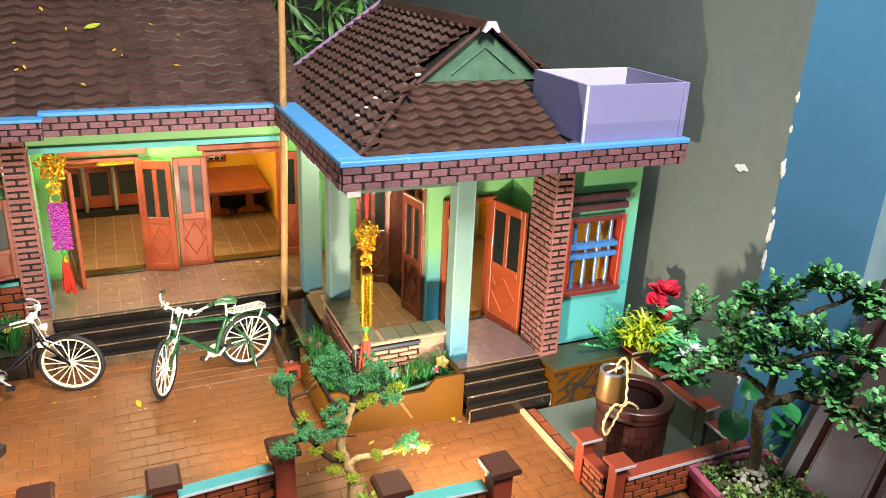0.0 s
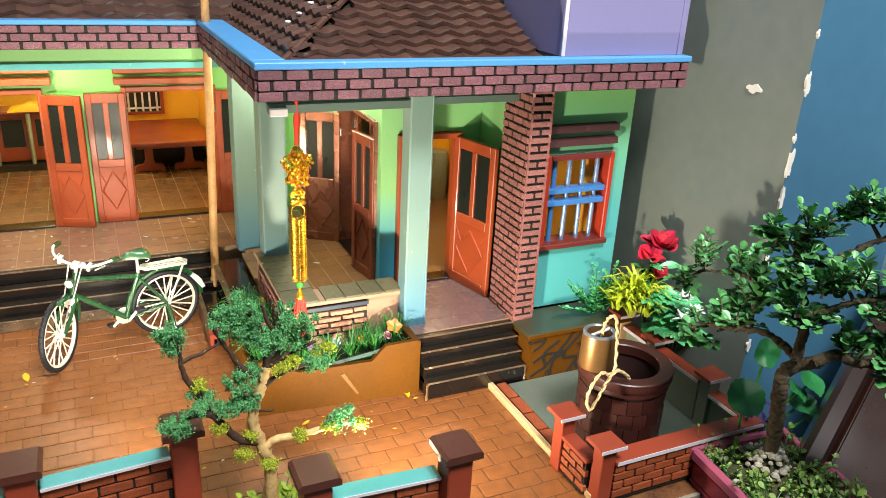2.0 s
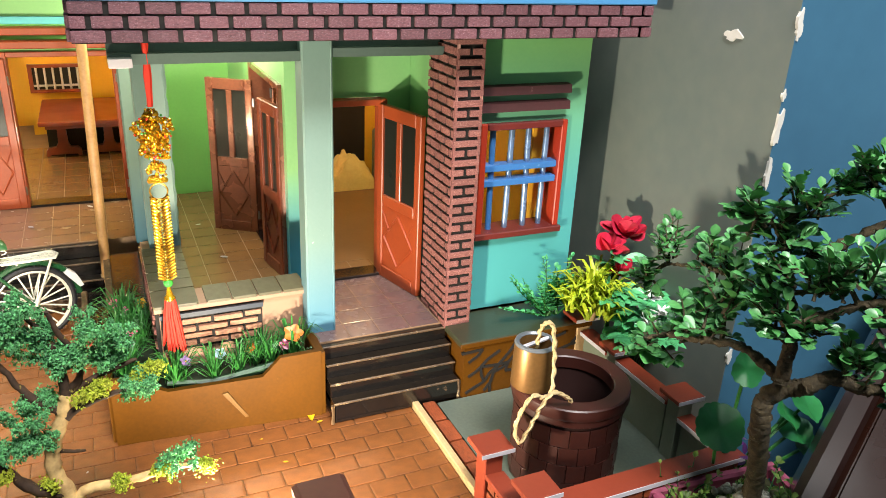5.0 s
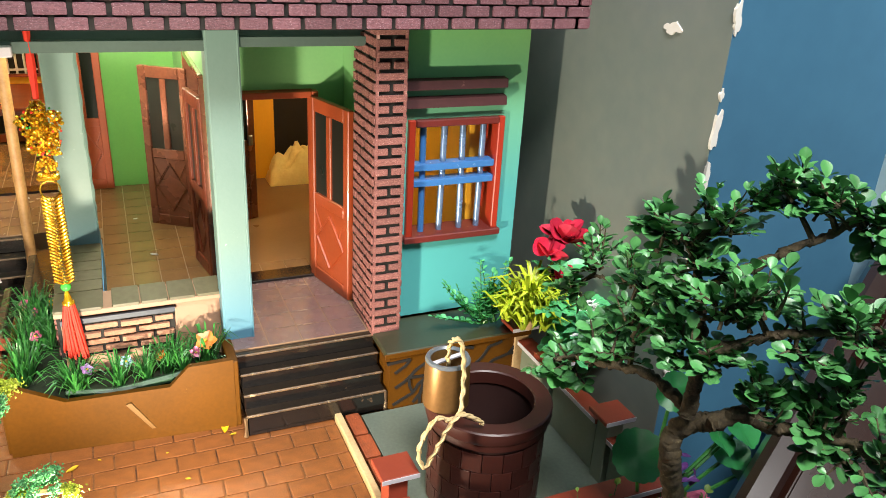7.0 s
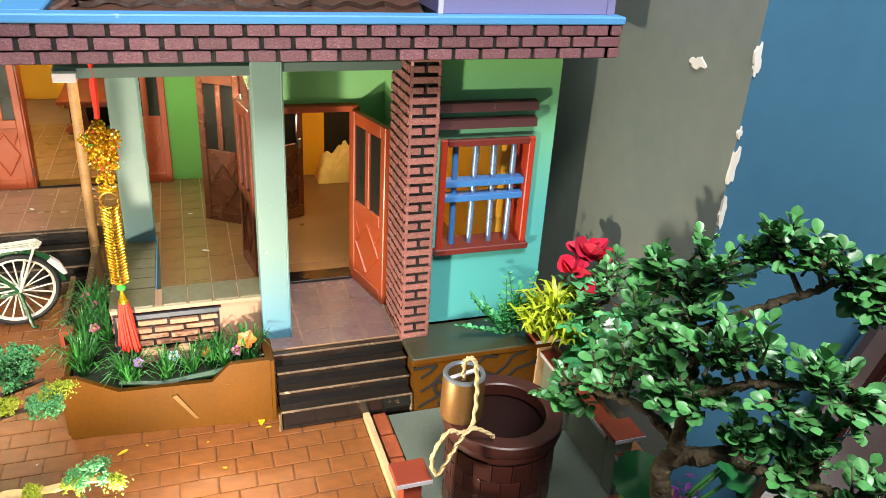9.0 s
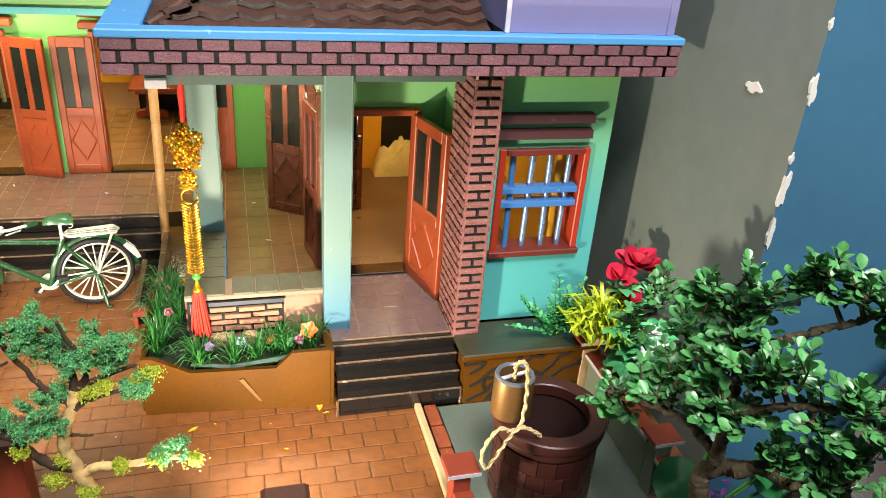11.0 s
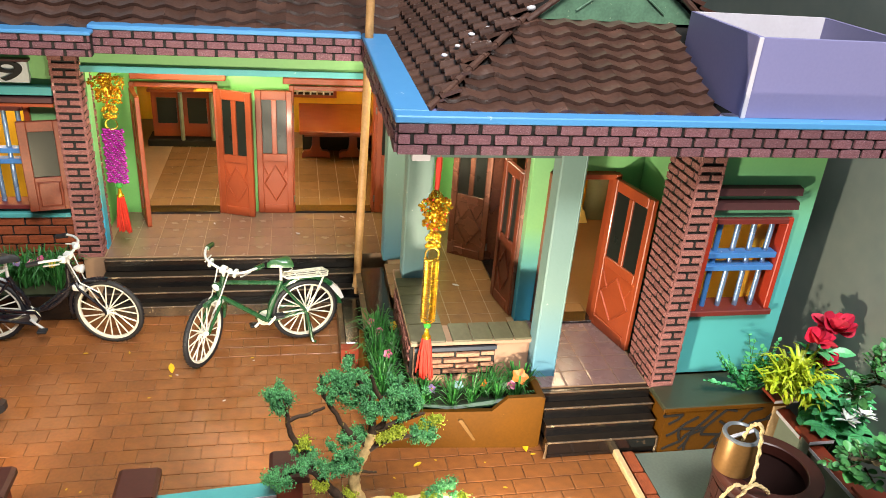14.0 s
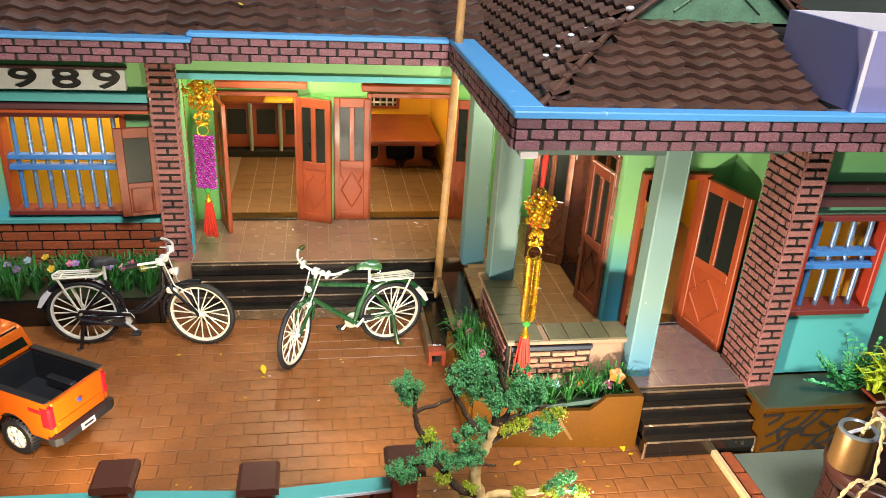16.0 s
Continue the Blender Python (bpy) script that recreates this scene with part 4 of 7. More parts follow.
M_PEACH = mat("peach_brick", "b48468", 0.65, second="7a5240", fine=60, bump=0.8, coarse=9, amount=0.8, per=0.14)
bricks(low_wall, M_PEACH, (2.49, 7.99), (1, 0), 0.8, 0.6, 0.87, 4, 0.26, 0.03, 0.025, wobble=0.012)
bricks(low_wall, M_PILBRICK, (2.43, 9.28), (0, -1), 1.2, 0.55, 0.9, 5, 0.26, 0.02, 0.025)
part("panel_trim", Build().box(2.46, 3.31, 7.97, 7.99, 0.88, 0.92), mat("slate_blue_trim", "2c3440", 0.5), low_wall)

# ---- planter ----
planter = thing("planter", (0, 0, 0), "ochre brown planter box round the porch corner", "planter")
b = Build()
b.m = Matrix.Translation((2.03, 7.64, 0)) @ Matrix.Rotation(math.atan2(-0.15, 1.64), 4, "Z")
b.prism([(0, 0), (1.66, 0), (1.66, 0.64), (1.32, 0.62), (1.17, 0.46), (0.42, 0.44), (0.1, 0.6), (0, 0.6)], "xz", -0.025, 0.025)
part("front_board", b, M_OCHRE, planter)
part("side_board", Build().box(2.0, 2.05, 7.66, 9.1, 0, 0.46, 0.008), M_OCHRE, planter)
part("end_board", Build().box(3.64, 3.72, 7.47, 7.86, 0, 0.62, 0.008), M_OCHRE, planter)
part("soil", Build().box(2.06, 3.64, 7.68, 8.0, 0.02, 0.4).box(2.06, 2.44, 8.0, 9.1, 0.02, 0.4), mat("dark_planter_soil", "1c2416", 0.9, second="2b3a20", coarse=120, amount=0.8), planter, "dark green soil sheet")
part("liner", Build().tube([(2.45, 7.68, 0.46), (2.8, 7.64, 0.42), (3.2, 7.63, 0.47), (3.6, 7.6, 0.56)], [0.02, 0.035, 0.035, 0.02], 6), mat("dark_green_liner", "24402c", 0.5), planter, "dark green liner edge")
part("scrape", Build().prism([(2.86, 0.36), (2.9, 0.37), (3.06, 0.1), (3.03, 0.1)], "xz", 7.515, 7.54), mat("pale_scrape", "6a4a1c", 0.6), planter, "pale scrape mark")
# window ledge with dark strokes like crazy paving
wl = thing("window_ledge", (5.55, 7.5, 0), "dark olive ledge with an ochre crazy-paved front", "ledge", kind="structure")
part("top", Build().box(-0.66, 0.72, -0.27, 0.28, 0.54, 0.6, 0.008), M_OLIVE, wl)
part("front", Build().box(-0.62, 0.7, -0.25, 0.28, 0, 0.54), M_OCHRE, wl, "ochre brown front")
part("edge", Build().box(-0.67, 0.72, -0.275, -0.26, 0.545, 0.59, 0.004), M_OCHRE, wl)
r2 = random.Random(5)
nodes = {(i, j): (-0.6 + 0.155 * i + r2.uniform(-0.05, 0.05), 0.04 + 0.15 * j + r2.uniform(-0.05, 0.05)) for i in range(9) for j in range(4)}
for (i, j), p in nodes.items():
    for q in ((i + 1, j), (i, j + 1), (i + 1, j + 1)):
        if q in nodes and r2.random() < 0.5:
            z0, z1 = min(max(p[1], 0.01), 0.53), min(max(nodes[q][1], 0.01), 0.53)
            m = ((p[0] + nodes[q][0]) / 2 + r2.uniform(-0.03, 0.03), (z0 + z1) / 2)
            part("joint_line", Build().tube([(p[0], -0.25, z0), (m[0], -0.25, m[1]), (nodes[q][0], -0.25, z1)], 0.017, 4), M_JOINTSHADE, wl)

# ---- garden fence ----


def fence_post(x, y, top, hgt, label):
    p = thing("fence_post", (x, y, 0), label, "post", "garden fence posts")
    part("shaft", Build().box(-0.105, 0.105, -0.105, 0.105, 0, top - 0.07, 0.01), M_REDPAINT, p)
    part("cap", Build().prism([(-0.16, top - 0.07), (0.16, top - 0.07), (0.16, top - 0.02), (0.13, top), (-0.13, top), (-0.16, top - 0.02)], "xz", -0.16, 0.16), M_CAPPAINT, p, "dark brown cap")
    part("neck", Build().box(-0.125, 0.125, -0.125, 0.125, top - 0.1, top - 0.07, 0.006), M_CAPPAINT, p)
    return p


def fence_wall(x0, x1, y0, y1, top, label):
    w = thing("fence_wall", ((x0 + x1) / 2, (y0 + y1) / 2, 0), label, "wall", "garden fence walls")
    h = (x1 - x0) / 2
    ang = math.degrees(math.atan2(y1 - y0, x1 - x0))
    w.matrix_basis = pose((x0 + x1) / 2 * S, (y0 + y1) / 2 * S, 0, 0, 0, ang)
    part("core", Build().box(-h, h, -0.03, 0.05, 0, top - 0.03), M_JOINTSHADE, w)
    part("coping", Build().box(-h, h, -0.085, 0.075, top - 0.035, top, 0.006), M_TEAL, w, "teal painted coping")
    part("coping_edge", Build().box(-h, h, -0.09, -0.085, top - 0.03, top - 0.004), M_WHITE, w, "pale coping edge")
    bricks(w, M_REDBRICK, (-h, -0.03), (1, 0), 2 * h, 0.02, top - 0.05, 5, 0.26, 0.02, 0.02)
    return w


for x, y, top in ((-3.3, 6.68, 0.8), (-2.15, 6.64, 0.8), (-1.03, 6.59, 0.8), (0.07, 6.47, 0.8), (1.23, 6.55, 0.82), (2.04, 5.51, 0.9), (3.14, 5.42, 0.9)):
    fence_post(x, y, top, 0, "red-brown painted fence post with a dark brown cap")
for x0, x1, y0, y1, top in ((-3.19, -2.26, 6.66, 6.64, 0.55), (-2.04, -1.14, 6.62, 6.6, 0.55), (-0.92, -0.04, 6.58, 6.5, 0.56), (0.18, 1.12, 6.5, 6.57, 0.56), (2.15, 3.03, 5.55, 5.5, 0.62)):
    fence_wall(x0, x1, y0, y1, top, "low red brick fence wall with teal coping")

# ---- well yard ----
pool = thing("well_yard", (0, 0, 0), "grey-green well yard floor with a brick border", "yard", kind="structure")
part("floor_sheet", Build().box(4.68, 6.2, 5.4, 7.24, -0.02, 0.03), M_POOL, pool)
part("kerb_strip", Build().box(4.46, 4.52, 5.35, 7.3, -0.02, 0.06, 0.008), M_STRIP, pool, "cream kerb strip")
bricks(pool, M_REDBRICK, (4.52, 7.26), (0, -1), 1.4, 0.0, 0.06, 1, 0.3, -0.14, 0.02)


def yard_post(x, y, top, w=0.1, m=None):
    p = thing("yard_post", (x, y, 0), "small square yard post with a red-brown cap", "post", "well yard posts")
    part("shaft", Build().box(-0.07, 0.07, -0.07, 0.07, 0, top - 0.04, 0.006), m or M_REDPAINT, p)
    part("cap", Build().box(-0.13, 0.13, -0.12, 0.12, top - 0.04, top, 0.006), M_REDPAINT, p, "red-brown cap")
    part("cap_edge", Build().box(-0.131, 0.131, -0.124, -0.12, top - 0.036, top - 0.003), M_WHITE, p, "white cap edge")
    return p


M_GREYPOST = mat("grey_green_post", "7d8674", 0.5, second="636c5e", coarse=40)
yard_post(4.47, 5.86, 0.62)
yard_post(4.54, 5.34, 0.62)
yard_post(6.2, 5.88, 0.64, m=M_GREYPOST)
yard_post(6.2, 6.72, 0.62, m=M_GREYPOST)
yard_post(6.18, 7.3, 0.66, m=M_STRIP)


def yard_wall(x0, x1, y0, y1, top, brick, label):
    w = thing("yard_wall", (0, 0, 0), label, "wall", "well yard walls")
    part("core", Build().box(x0 + 0.02, x1 - 0.02, y0 + 0.02, y1 - 0.02, 0, top - 0.04), M_JOINTSHADE if brick else M_GREYPOST, w)
    part("coping", Build().box(x0 - 0.015, x1 + 0.015, y0 - 0.015, y1 + 0.015, top - 0.04, top, 0.006), M_REDPAINT, w, "red-brown coping")
    if x1 - x0 > y1 - y0:
        part("coping_edge", Build().box(x0, x1, y0 - 0.02, y0 - 0.015, top - 0.038, top - 0.002), M_WHITE, w, "white coping edge")
        bricks(w, M_REDBRICK, (x0, y0 + 0.02), (1, 0), x1 - x0, 0.04, top - 0.05, 4, 0.22, 0.02, 0.02)
    elif brick:
        bricks(w, M_REDBRICK, (x0 + 0.02, y1), (0, -1), y1 - y0, 0.04, top - 0.05, 4, 0.22, 0.02, 0.02)
    else:
        part("coping_edge", Build().box(x0 - 0.02, x0 - 0.015, y0, y1, top - 0.038, top - 0.002), M_WHITE, w, "white coping edge")
    return w


yard_wall(4.62, 6.3, 5.26, 5.42, 0.44, True, "low red brick yard wall with white-edged coping")
yard_wall(4.42, 4.54, 5.42, 5.78, 0.4, True, "low red brick yard wall beside the paving")
yard_wall(6.14, 6.26, 5.97, 6.64, 0.52, False, "low grey yard wall with red-brown coping")
yard_wall(6.14, 6.26, 5.42, 5.8, 0.46, False, "low grey yard wall with red-brown coping")
yard_wall(6.14, 6.26, 6.8, 7.2, 0.52, False, "low grey yard wall with red-brown coping")
solo("base_edge", Build().box(4.4, 6.36, 5.08, 5.119, -0.3, -0.02, 0.006), M_BOARD, "pale front edge of the model's base board", "board", kind="structure")

# well
M_WELL = mat("dark_maroon_well_brick", "3a1a14", 0.4, second="22100e", fine=30, coarse=4, amount=0.6, per=0.2)
M_WELLIN = mat("dark_well_lining", "2e1714", 0.6, second="1f100e", coarse=40)
well = thing("well", (5.25, 6.08, 0), "round dark maroon brick well with a wide rim", "well")
part("core", Build().lathe([(0.409, 0.03), (0.409, 0.74), (0.34, 0.74), (0.34, 0.1), (0.01, 0.1)], 32), M_WELLIN, well, smooth=40)
part("rim", Build().lathe([(0.44, 0.75), (0.455, 0.77), (0.455, 0.845), (0.445, 0.855), (0.335, 0.855), (0.325, 0.845), (0.325, 0.75)], 40, closed=True), M_WELL, well, smooth=40)
part("rim_band", Build().lathe([(0.425, 0.69), (0.438, 0.7), (0.438, 0.748), (0.425, 0.752)], 40, closed=True), M_WELL, well, smooth=40)
out = []
for k in range(4):
    n = 18
    for i in range(n):
        a = 2 * math.pi * (i + 0.5 * (k % 2)) / n
        z = 0.04 + 0.155 * (k + 0.5)
        out.append(block_at((0.391 * math.cos(a), 0.391 * math.sin(a), z), (0.1385, 0.05, 0.15), math.degrees(a) + 90))
pieces("brick", unit(M_WELL, 0.025), well, out)
M_BRASS = mat("brass_bucket", "8c6a3e", 0.36, 0.6, second="5e4424", coarse=30, amount=0.5)
bucket = thing("bucket", (4.93, 6.12, 0.855), "brass-coloured bucket standing on the well rim", "bucket")
part("shell", Build().lathe([(0.16, 0.0), (0.163, 0.01), (0.155, 0.34), (0.145, 0.35), (0.122, 0.35), (0.118, 0.33), (0.118, 0.05), (0.01, 0.05)], 28), M_BRASS, bucket, smooth=40)
part("rim", Build().ring((0, 0, 0.345), 0.138, 0.02, "z", 28, 6), mat("grey_bucket_rim", "6f7478", 0.4, 0.3), bucket, "grey rim", smooth=50)
part("cross_bar", Build().tube([(-0.125, -0.03, 0.345), (0.125, 0.03, 0.345)], 0.016, 6), M_WHITE, bucket, "pale cross bar")
M_ROPE = mat("cream_rope", "c9b184", 0.75, second="a0844c", coarse=160, amount=0.7)
pts = [(4.9, 6.05, 1.2), (4.87, 5.99, 1.36), (4.86, 5.92, 1.47), (4.91, 5.9, 1.46), (4.93, 5.88, 1.31), (4.92, 5.84, 1.14), (4.87, 5.77, 1.0), (4.78, 5.73, 1.0), (4.7, 5.73, 1.03), (4.62, 5.73, 0.93),
       (4.58, 5.73, 0.79), (4.62, 5.72, 0.67), (4.7, 5.72, 0.8), (4.77, 5.72, 0.94), (4.85, 5.72, 1.03), (4.95, 5.73, 0.98), (5.04, 5.75, 0.9)]


def smooth_path(pts, k=6):
    pts = [Vector(p) for p in pts]
    out = []
    for i in range(len(pts) - 1):
        a, b, c, d = pts[max(i - 1, 0)], pts[i], pts[i + 1], pts[min(i + 2, len(pts) - 1)]
        for j in range(k):
            t = j / k
            out.append(0.5 * ((2 * b) + (c - a) * t + (2 * a - 5 * b + 4 * c - d) * t * t + (3 * b - a - 3 * c + d) * t ** 3))
    return out + [pts[-1]]


path = smooth_path(pts)
rope = thing("rope", (0, 0, 0), "cream twisted rope draped from the bucket over the well", "rope")
for ph in (0, math.pi):
    b = Build()
    b.tube([p + Vector((0.006 * math.cos(i * 0.9 + ph) + 0.006 * math.sin(i * 1.7), 0.006 * math.sin(i * 0.9 + ph), 0.005 * math.sin(i * 0.9 + ph))) for i, p in enumerate(path)], 0.0115, 6)
    part("strand", b, M_ROPE, rope, smooth=60)

# bamboo flagpole
pole = thing("flagpole", (2.07, 10.2, 0.2), "pale wooden pole standing on the porch ledge before the eaves", "pole")
part("pole_shaft", Build().tube([(0, 0.22, 0.0), (0.02, 0.16, 0.9), (0.05, 0.06, 2.4), (0.07, -0.03, 4.2), (0.09, -0.08, 6.2)], [0.05, 0.052, 0.05, 0.047, 0.044], 10), M_POLE, pole, smooth=50)
part("foot", Build().tube([(-0.02, 0.23, -0.02), (0, 0.22, 0.12)], [0.03, 0.06], 8), M_WORN, pole, "dark frayed foot")


# ---- bicycles ----
M_TYRE = mat("black_rubber", "15151a", 0.6, coarse=200, amount=0.4)
M_SPOKE = mat("pale_silver_metal", "dcd8ca", 0.32, 0.2, coarse=100, amount=0.3, bump=0.03)
M_LAMPGLASS = mat("lamp_lens", "d0d4d8", 0.15, 0.2, coarse=100, amount=0.2)


def wheel(parent, name, at, r, turn, paint):
    m = Matrix.Translation(at) @ Matrix.Rotation(radians(turn), 4, "Z")
    b = Build()
    b.m = m
    b.ring((0, 0, 0), r, 0.03, "y", 40, 8)
    for i in range(44):
        a = 2 * math.pi * i / 44
        b.tube([(math.cos(a) * (r + 0.026), -0.018, math.sin(a) * (r + 0.026)), (math.cos(a) * (r + 0.026), 0.018, math.sin(a) * (r + 0.026))], 0.008, 4)
    w = part(name, b, M_TYRE, parent, "black rubber tyre", smooth=60)
    b = Build()
    b.m = m
    part("rim", b.ring((0, 0, 0), r - 0.03, 0.022, "y", 40, 6), M_SPOKE, w, "pale silver rim", smooth=60)
    for i in range(20):
        a = 2 * math.pi * i / 20
        b = Build()
        b.m = m
        b.tube([(0.03 * math.cos(a + 0.5), 0.028 * (-1) ** i, 0.03 * math.sin(a + 0.5)), ((r - 0.035) * math.cos(a), 0, (r - 0.035) * math.sin(a))], 0.0085, 5)
        part("spoke", b, M_SPOKE, w)
    b = Build()
    b.m = m
    part("hub", b.tube([(0, -0.07, 0), (0, -0.03, 0), (0, 0.03, 0), (0, 0.07, 0)], [0.02, 0.035, 0.035, 0.02], 10), M_CHROME, w, "chrome hub", smooth=40)
    return w


def arc(c, r, a0, a1, n=14):
    return [(c[0] + r * math.cos(radians(a0 + (a1 - a0) * i / n)), c[1], c[2] + r * math.sin(radians(a0 + (a1 - a0) * i / n))) for i in range(n + 1)]


def bicycle(at, turn, lean, steer, colour, second, label, step_through, seat_m, base=1.21, r=0.37, lift=0.02):
    """Roadster with its rear hub over the origin; forward is +x."""
    paint = mat("bicycle_paint", colour, 0.25, second=second, coarse=60, coat=0.6, amount=0.3, bump=0.03)
    bike = thing("bicycle", at, label, "bicycle", "bicycles")
    bike.matrix_basis = pose(at[0] * S, at[1] * S, at[2] * S, lean, 0, turn)
    R, F = Vector((0, 0, r + 0.03 + lift)), Vector((base, 0, r + 0.03))
    C = Vector((0.46, 0, r - 0.02))
    seat, head, low = Vector((0.28, 0, 0.86)), Vector((0.93, 0, 0.98)), Vector((0.99, 0, 0.78))
    wheel(bike, "rear_wheel", R, r, 0, paint)
    b = Build()
    b.tube([C, seat], 0.03, 8)
    if step_through:
        b.tube(smooth_path([C + Vector((0.02, 0, 0.06)), C + Vector((0.2, 0, 0.1)), low - Vector((0.12, 0, 0.12)), head - Vector((0.02, 0, 0.02))], 6), 0.028, 8)
        b.tube([C, low], 0.03, 8)
    else:
        b.tube([seat - Vector((0, 0, 0.04)), head - Vector((0, 0, 0.04))], 0.028, 8).tube([C, low], 0.03, 8)
    b.tube([head + Vector((-0.01, 0, 0.04)), low], 0.036, 10)
    for s in (-0.06, 0.06):
        b.tube([C + Vector((0, s * 0.6, 0)), R + Vector((0, s, 0))], 0.018, 6).tube([seat + Vector((0, s * 0.4, -0.06)), R + Vector((0, s, 0))], 0.018, 6)
    part("frame", b, paint, bike, smooth=50)
    part("seat_post", Build().tube([seat, seat + Vector((0.0, 0, 0.2))], 0.018, 8), M_CHROME, bike, "chrome seat post", smooth=50)
    sp = seat + Vector((0.0, 0, 0.23))
    b = Build()
    vs = []
    outline = [(-0.13, 0.08), (-0.06, 0.09), (0.03, 0.05), (0.1, 0.026), (0.15, 0.018), (0.16, 0.0)]
    ring = outline + [(x, -y) for x, y in outline[::-1]]
    k = len(ring)
    vs = [(sp.x + x, sp.y + y, sp.z - 0.04) for x, y in ring] + [(sp.x + x * 0.98, sp.y + y * 0.95, sp.z + 0.01) for x, y in ring] + [(sp.x + x * 0.7, sp.y + y * 0.55, sp.z + 0.045 - 0.1 * x * x) for x, y in ring]
    fs = [(i + a * k, (i + 1) % k + a * k, (i + 1) % k + (a + 1) * k, i + (a + 1) * k) for a in (0, 1) for i in range(k)] + [list(range(2 * k, 3 * k)), list(range(k))[::-1]]
    b.add(vs, fs)
    saddle = part("saddle", b, seat_m, bike, "moulded saddle", smooth=60)
    b = Build()
    for s in (-0.05, 0.05):
        b.tube([(sp.x - 0.1 + 0.02 * math.cos(i), sp.y + s + 0.02 * math.sin(i), sp.z - 0.09 + 0.006 * i) for i in range(10)], 0.006, 4)
    part("spring", b, M_CHROME, saddle, "chrome saddle spring")
    # rack, guards, chain case
    b = Build()
    z = 2 * r + 0.13 + lift
    b.tube([(-0.24, -0.1, z), (-0.28, 0, z), (-0.24, 0.1, z), (0.22, 0.08, z + 0.02), (0.26, 0, z + 0.02), (0.22, -0.08, z + 0.02)], 0.013, 6, True)
    for s in (-0.05, 0, 0.05):
        b.tube([(-0.26, s, z), (0.24, s, z + 0.02)], 0.009, 5)
    for x in (-0.18, 0.1):
        b.tube([(x, -0.1, z), (x, 0.1, z)], 0.009, 5)
    rack = part("rack", b, M_SPOKE, bike, "pale silver luggage rack", smooth=50)
    for s in (-0.1, 0.1):
        part("rack_stay", Build().tube([(-0.2, s, z), (R.x - 0.01, s * 0.75, R.z)], 0.013, 5), M_SPOKE, rack)
    b = Build()
    pts = arc((R.x, 0, R.z), r + 0.06, 5, 178)
    b.tube(pts, 0.03, 6)
    part("mudguard", b, paint, bike, "painted mudguard", smooth=50)
    part("guard_flap", Build().prism([(-r - 0.1, R.z + 0.1), (-r - 0.06, R.z + 0.09), (-r + 0.07, R.z + 0.27), (-r + 0.03, R.z + 0.3), (-r - 0.05, R.z + 0.22)], "xz", -0.045, 0.045), M_WHITE, bike, "white mudguard flap")
    case_m = paint
    b = Build()
    for s in (-0.085,):
        b.tube([(C.x + 0.1, s, C.z), (C.x + 0.06, s, C.z + 0.075), (R.x - 0.02, s, R.z + 0.06), (R.x - 0.06, s, R.z), (R.x - 0.02, s, R.z - 0.05), (C.x + 0.04, s, C.z - 0.075)], 0.02, 6, True)
    if step_through:
        b.box(R.x, C.x, -0.095, -0.075, C.z - 0.05, C.z + 0.07, 0.008)
    part("chain_case", b, case_m, bike, smooth=50)
    ch = part("chain_wheel", Build().tube([C + Vector((0, -0.07, 0)), C + Vector((0, -0.05, 0))], 0.1, 20), M_SPOKE, bike, "pale chain wheel", smooth=40)
    for s, d in ((-1, Vector((0.12, 0, -0.13))), (1, Vector((-0.12, 0, 0.13)))):
        part("crank", Build().tube([C + Vector((0, s * 0.1, 0)), C + d + Vector((0, s * 0.1, 0))], 0.016, 6), M_CHROME, ch, "chrome crank")
        p = C + d + Vector((0, s * 0.15, 0))
        part("pedal", Build().box(p.x - 0.05, p.x + 0.05, p.y - 0.045, p.y + 0.045, p.z - 0.016, p.z + 0.016, 0.006), M_TYRE, ch, "black pedal")
    b = Build()
    for s in (-0.1, 0.1):
        b.tube([(R.x, s * 0.7, R.z), (R.x - 0.06, s, 0.02), (R.x - 0.1, s * 1.3, 0.012)], 0.022, 6)
    b.tube([(R.x - 0.06, -0.1, 0.06), (R.x - 0.06, 0.1, 0.06)], 0.016, 6)
    part("stand", b, paint, bike, "double-legged stand", smooth=50)
    # front end, turned about the steering axis
    ax0, ax = low, (head - low).normalized()
    rot = Matrix.Translation(ax0) @ Matrix.Rotation(radians(steer), 4, ax) @ Matrix.Translation(-ax0)
    Ff = rot @ F
    fw = wheel(bike, "front_wheel", Ff, r, steer, paint)
    b = Build()
    b.m = rot
    for s in (-0.06, 0.06):
        b.tube(smooth_path([low + Vector((0, s * 0.5, 0.0)), low + Vector((0.06, s, -0.08)), F + Vector((-0.06, s, 0.1)), F + Vector((0, s, 0))], 4), 0.018, 6)
    fork = part("fork", b, paint, bike, smooth=50)
    b = Build()
    b.m = rot
    part("crown", b.box(low.x - 0.05, low.x + 0.08, -0.06, 0.06, low.z - 0.1, low.z - 0.02, 0.015), M_CHROME, fork, "chrome fork crown")
    b = Build()
    b.m = rot
    part("front_mudguard", b.tube(arc((F.x, 0, F.z), r + 0.06, 85, 190), 0.028, 6), paint, bike, "painted mudguard", smooth=50)
    b = Build()
    b.m = rot
    hb = head + Vector((0.0, 0, 0.16))
    b.tube([head, hb], 0.02, 8)
    bar = [(hb.x - 0.24, -0.32, hb.z + 0.02), (hb.x - 0.1, -0.3, hb.z + 0.06), (hb.x + 0.04, -0.2, hb.z + 0.05), (hb.x + 0.04, 0, hb.z), (hb.x + 0.04, 0.2, hb.z + 0.05), (hb.x - 0.1, 0.3, hb.z + 0.06), (hb.x - 0.24, 0.32, hb.z + 0.02)]
    b.tube(smooth_path(bar, 5), 0.015, 8)
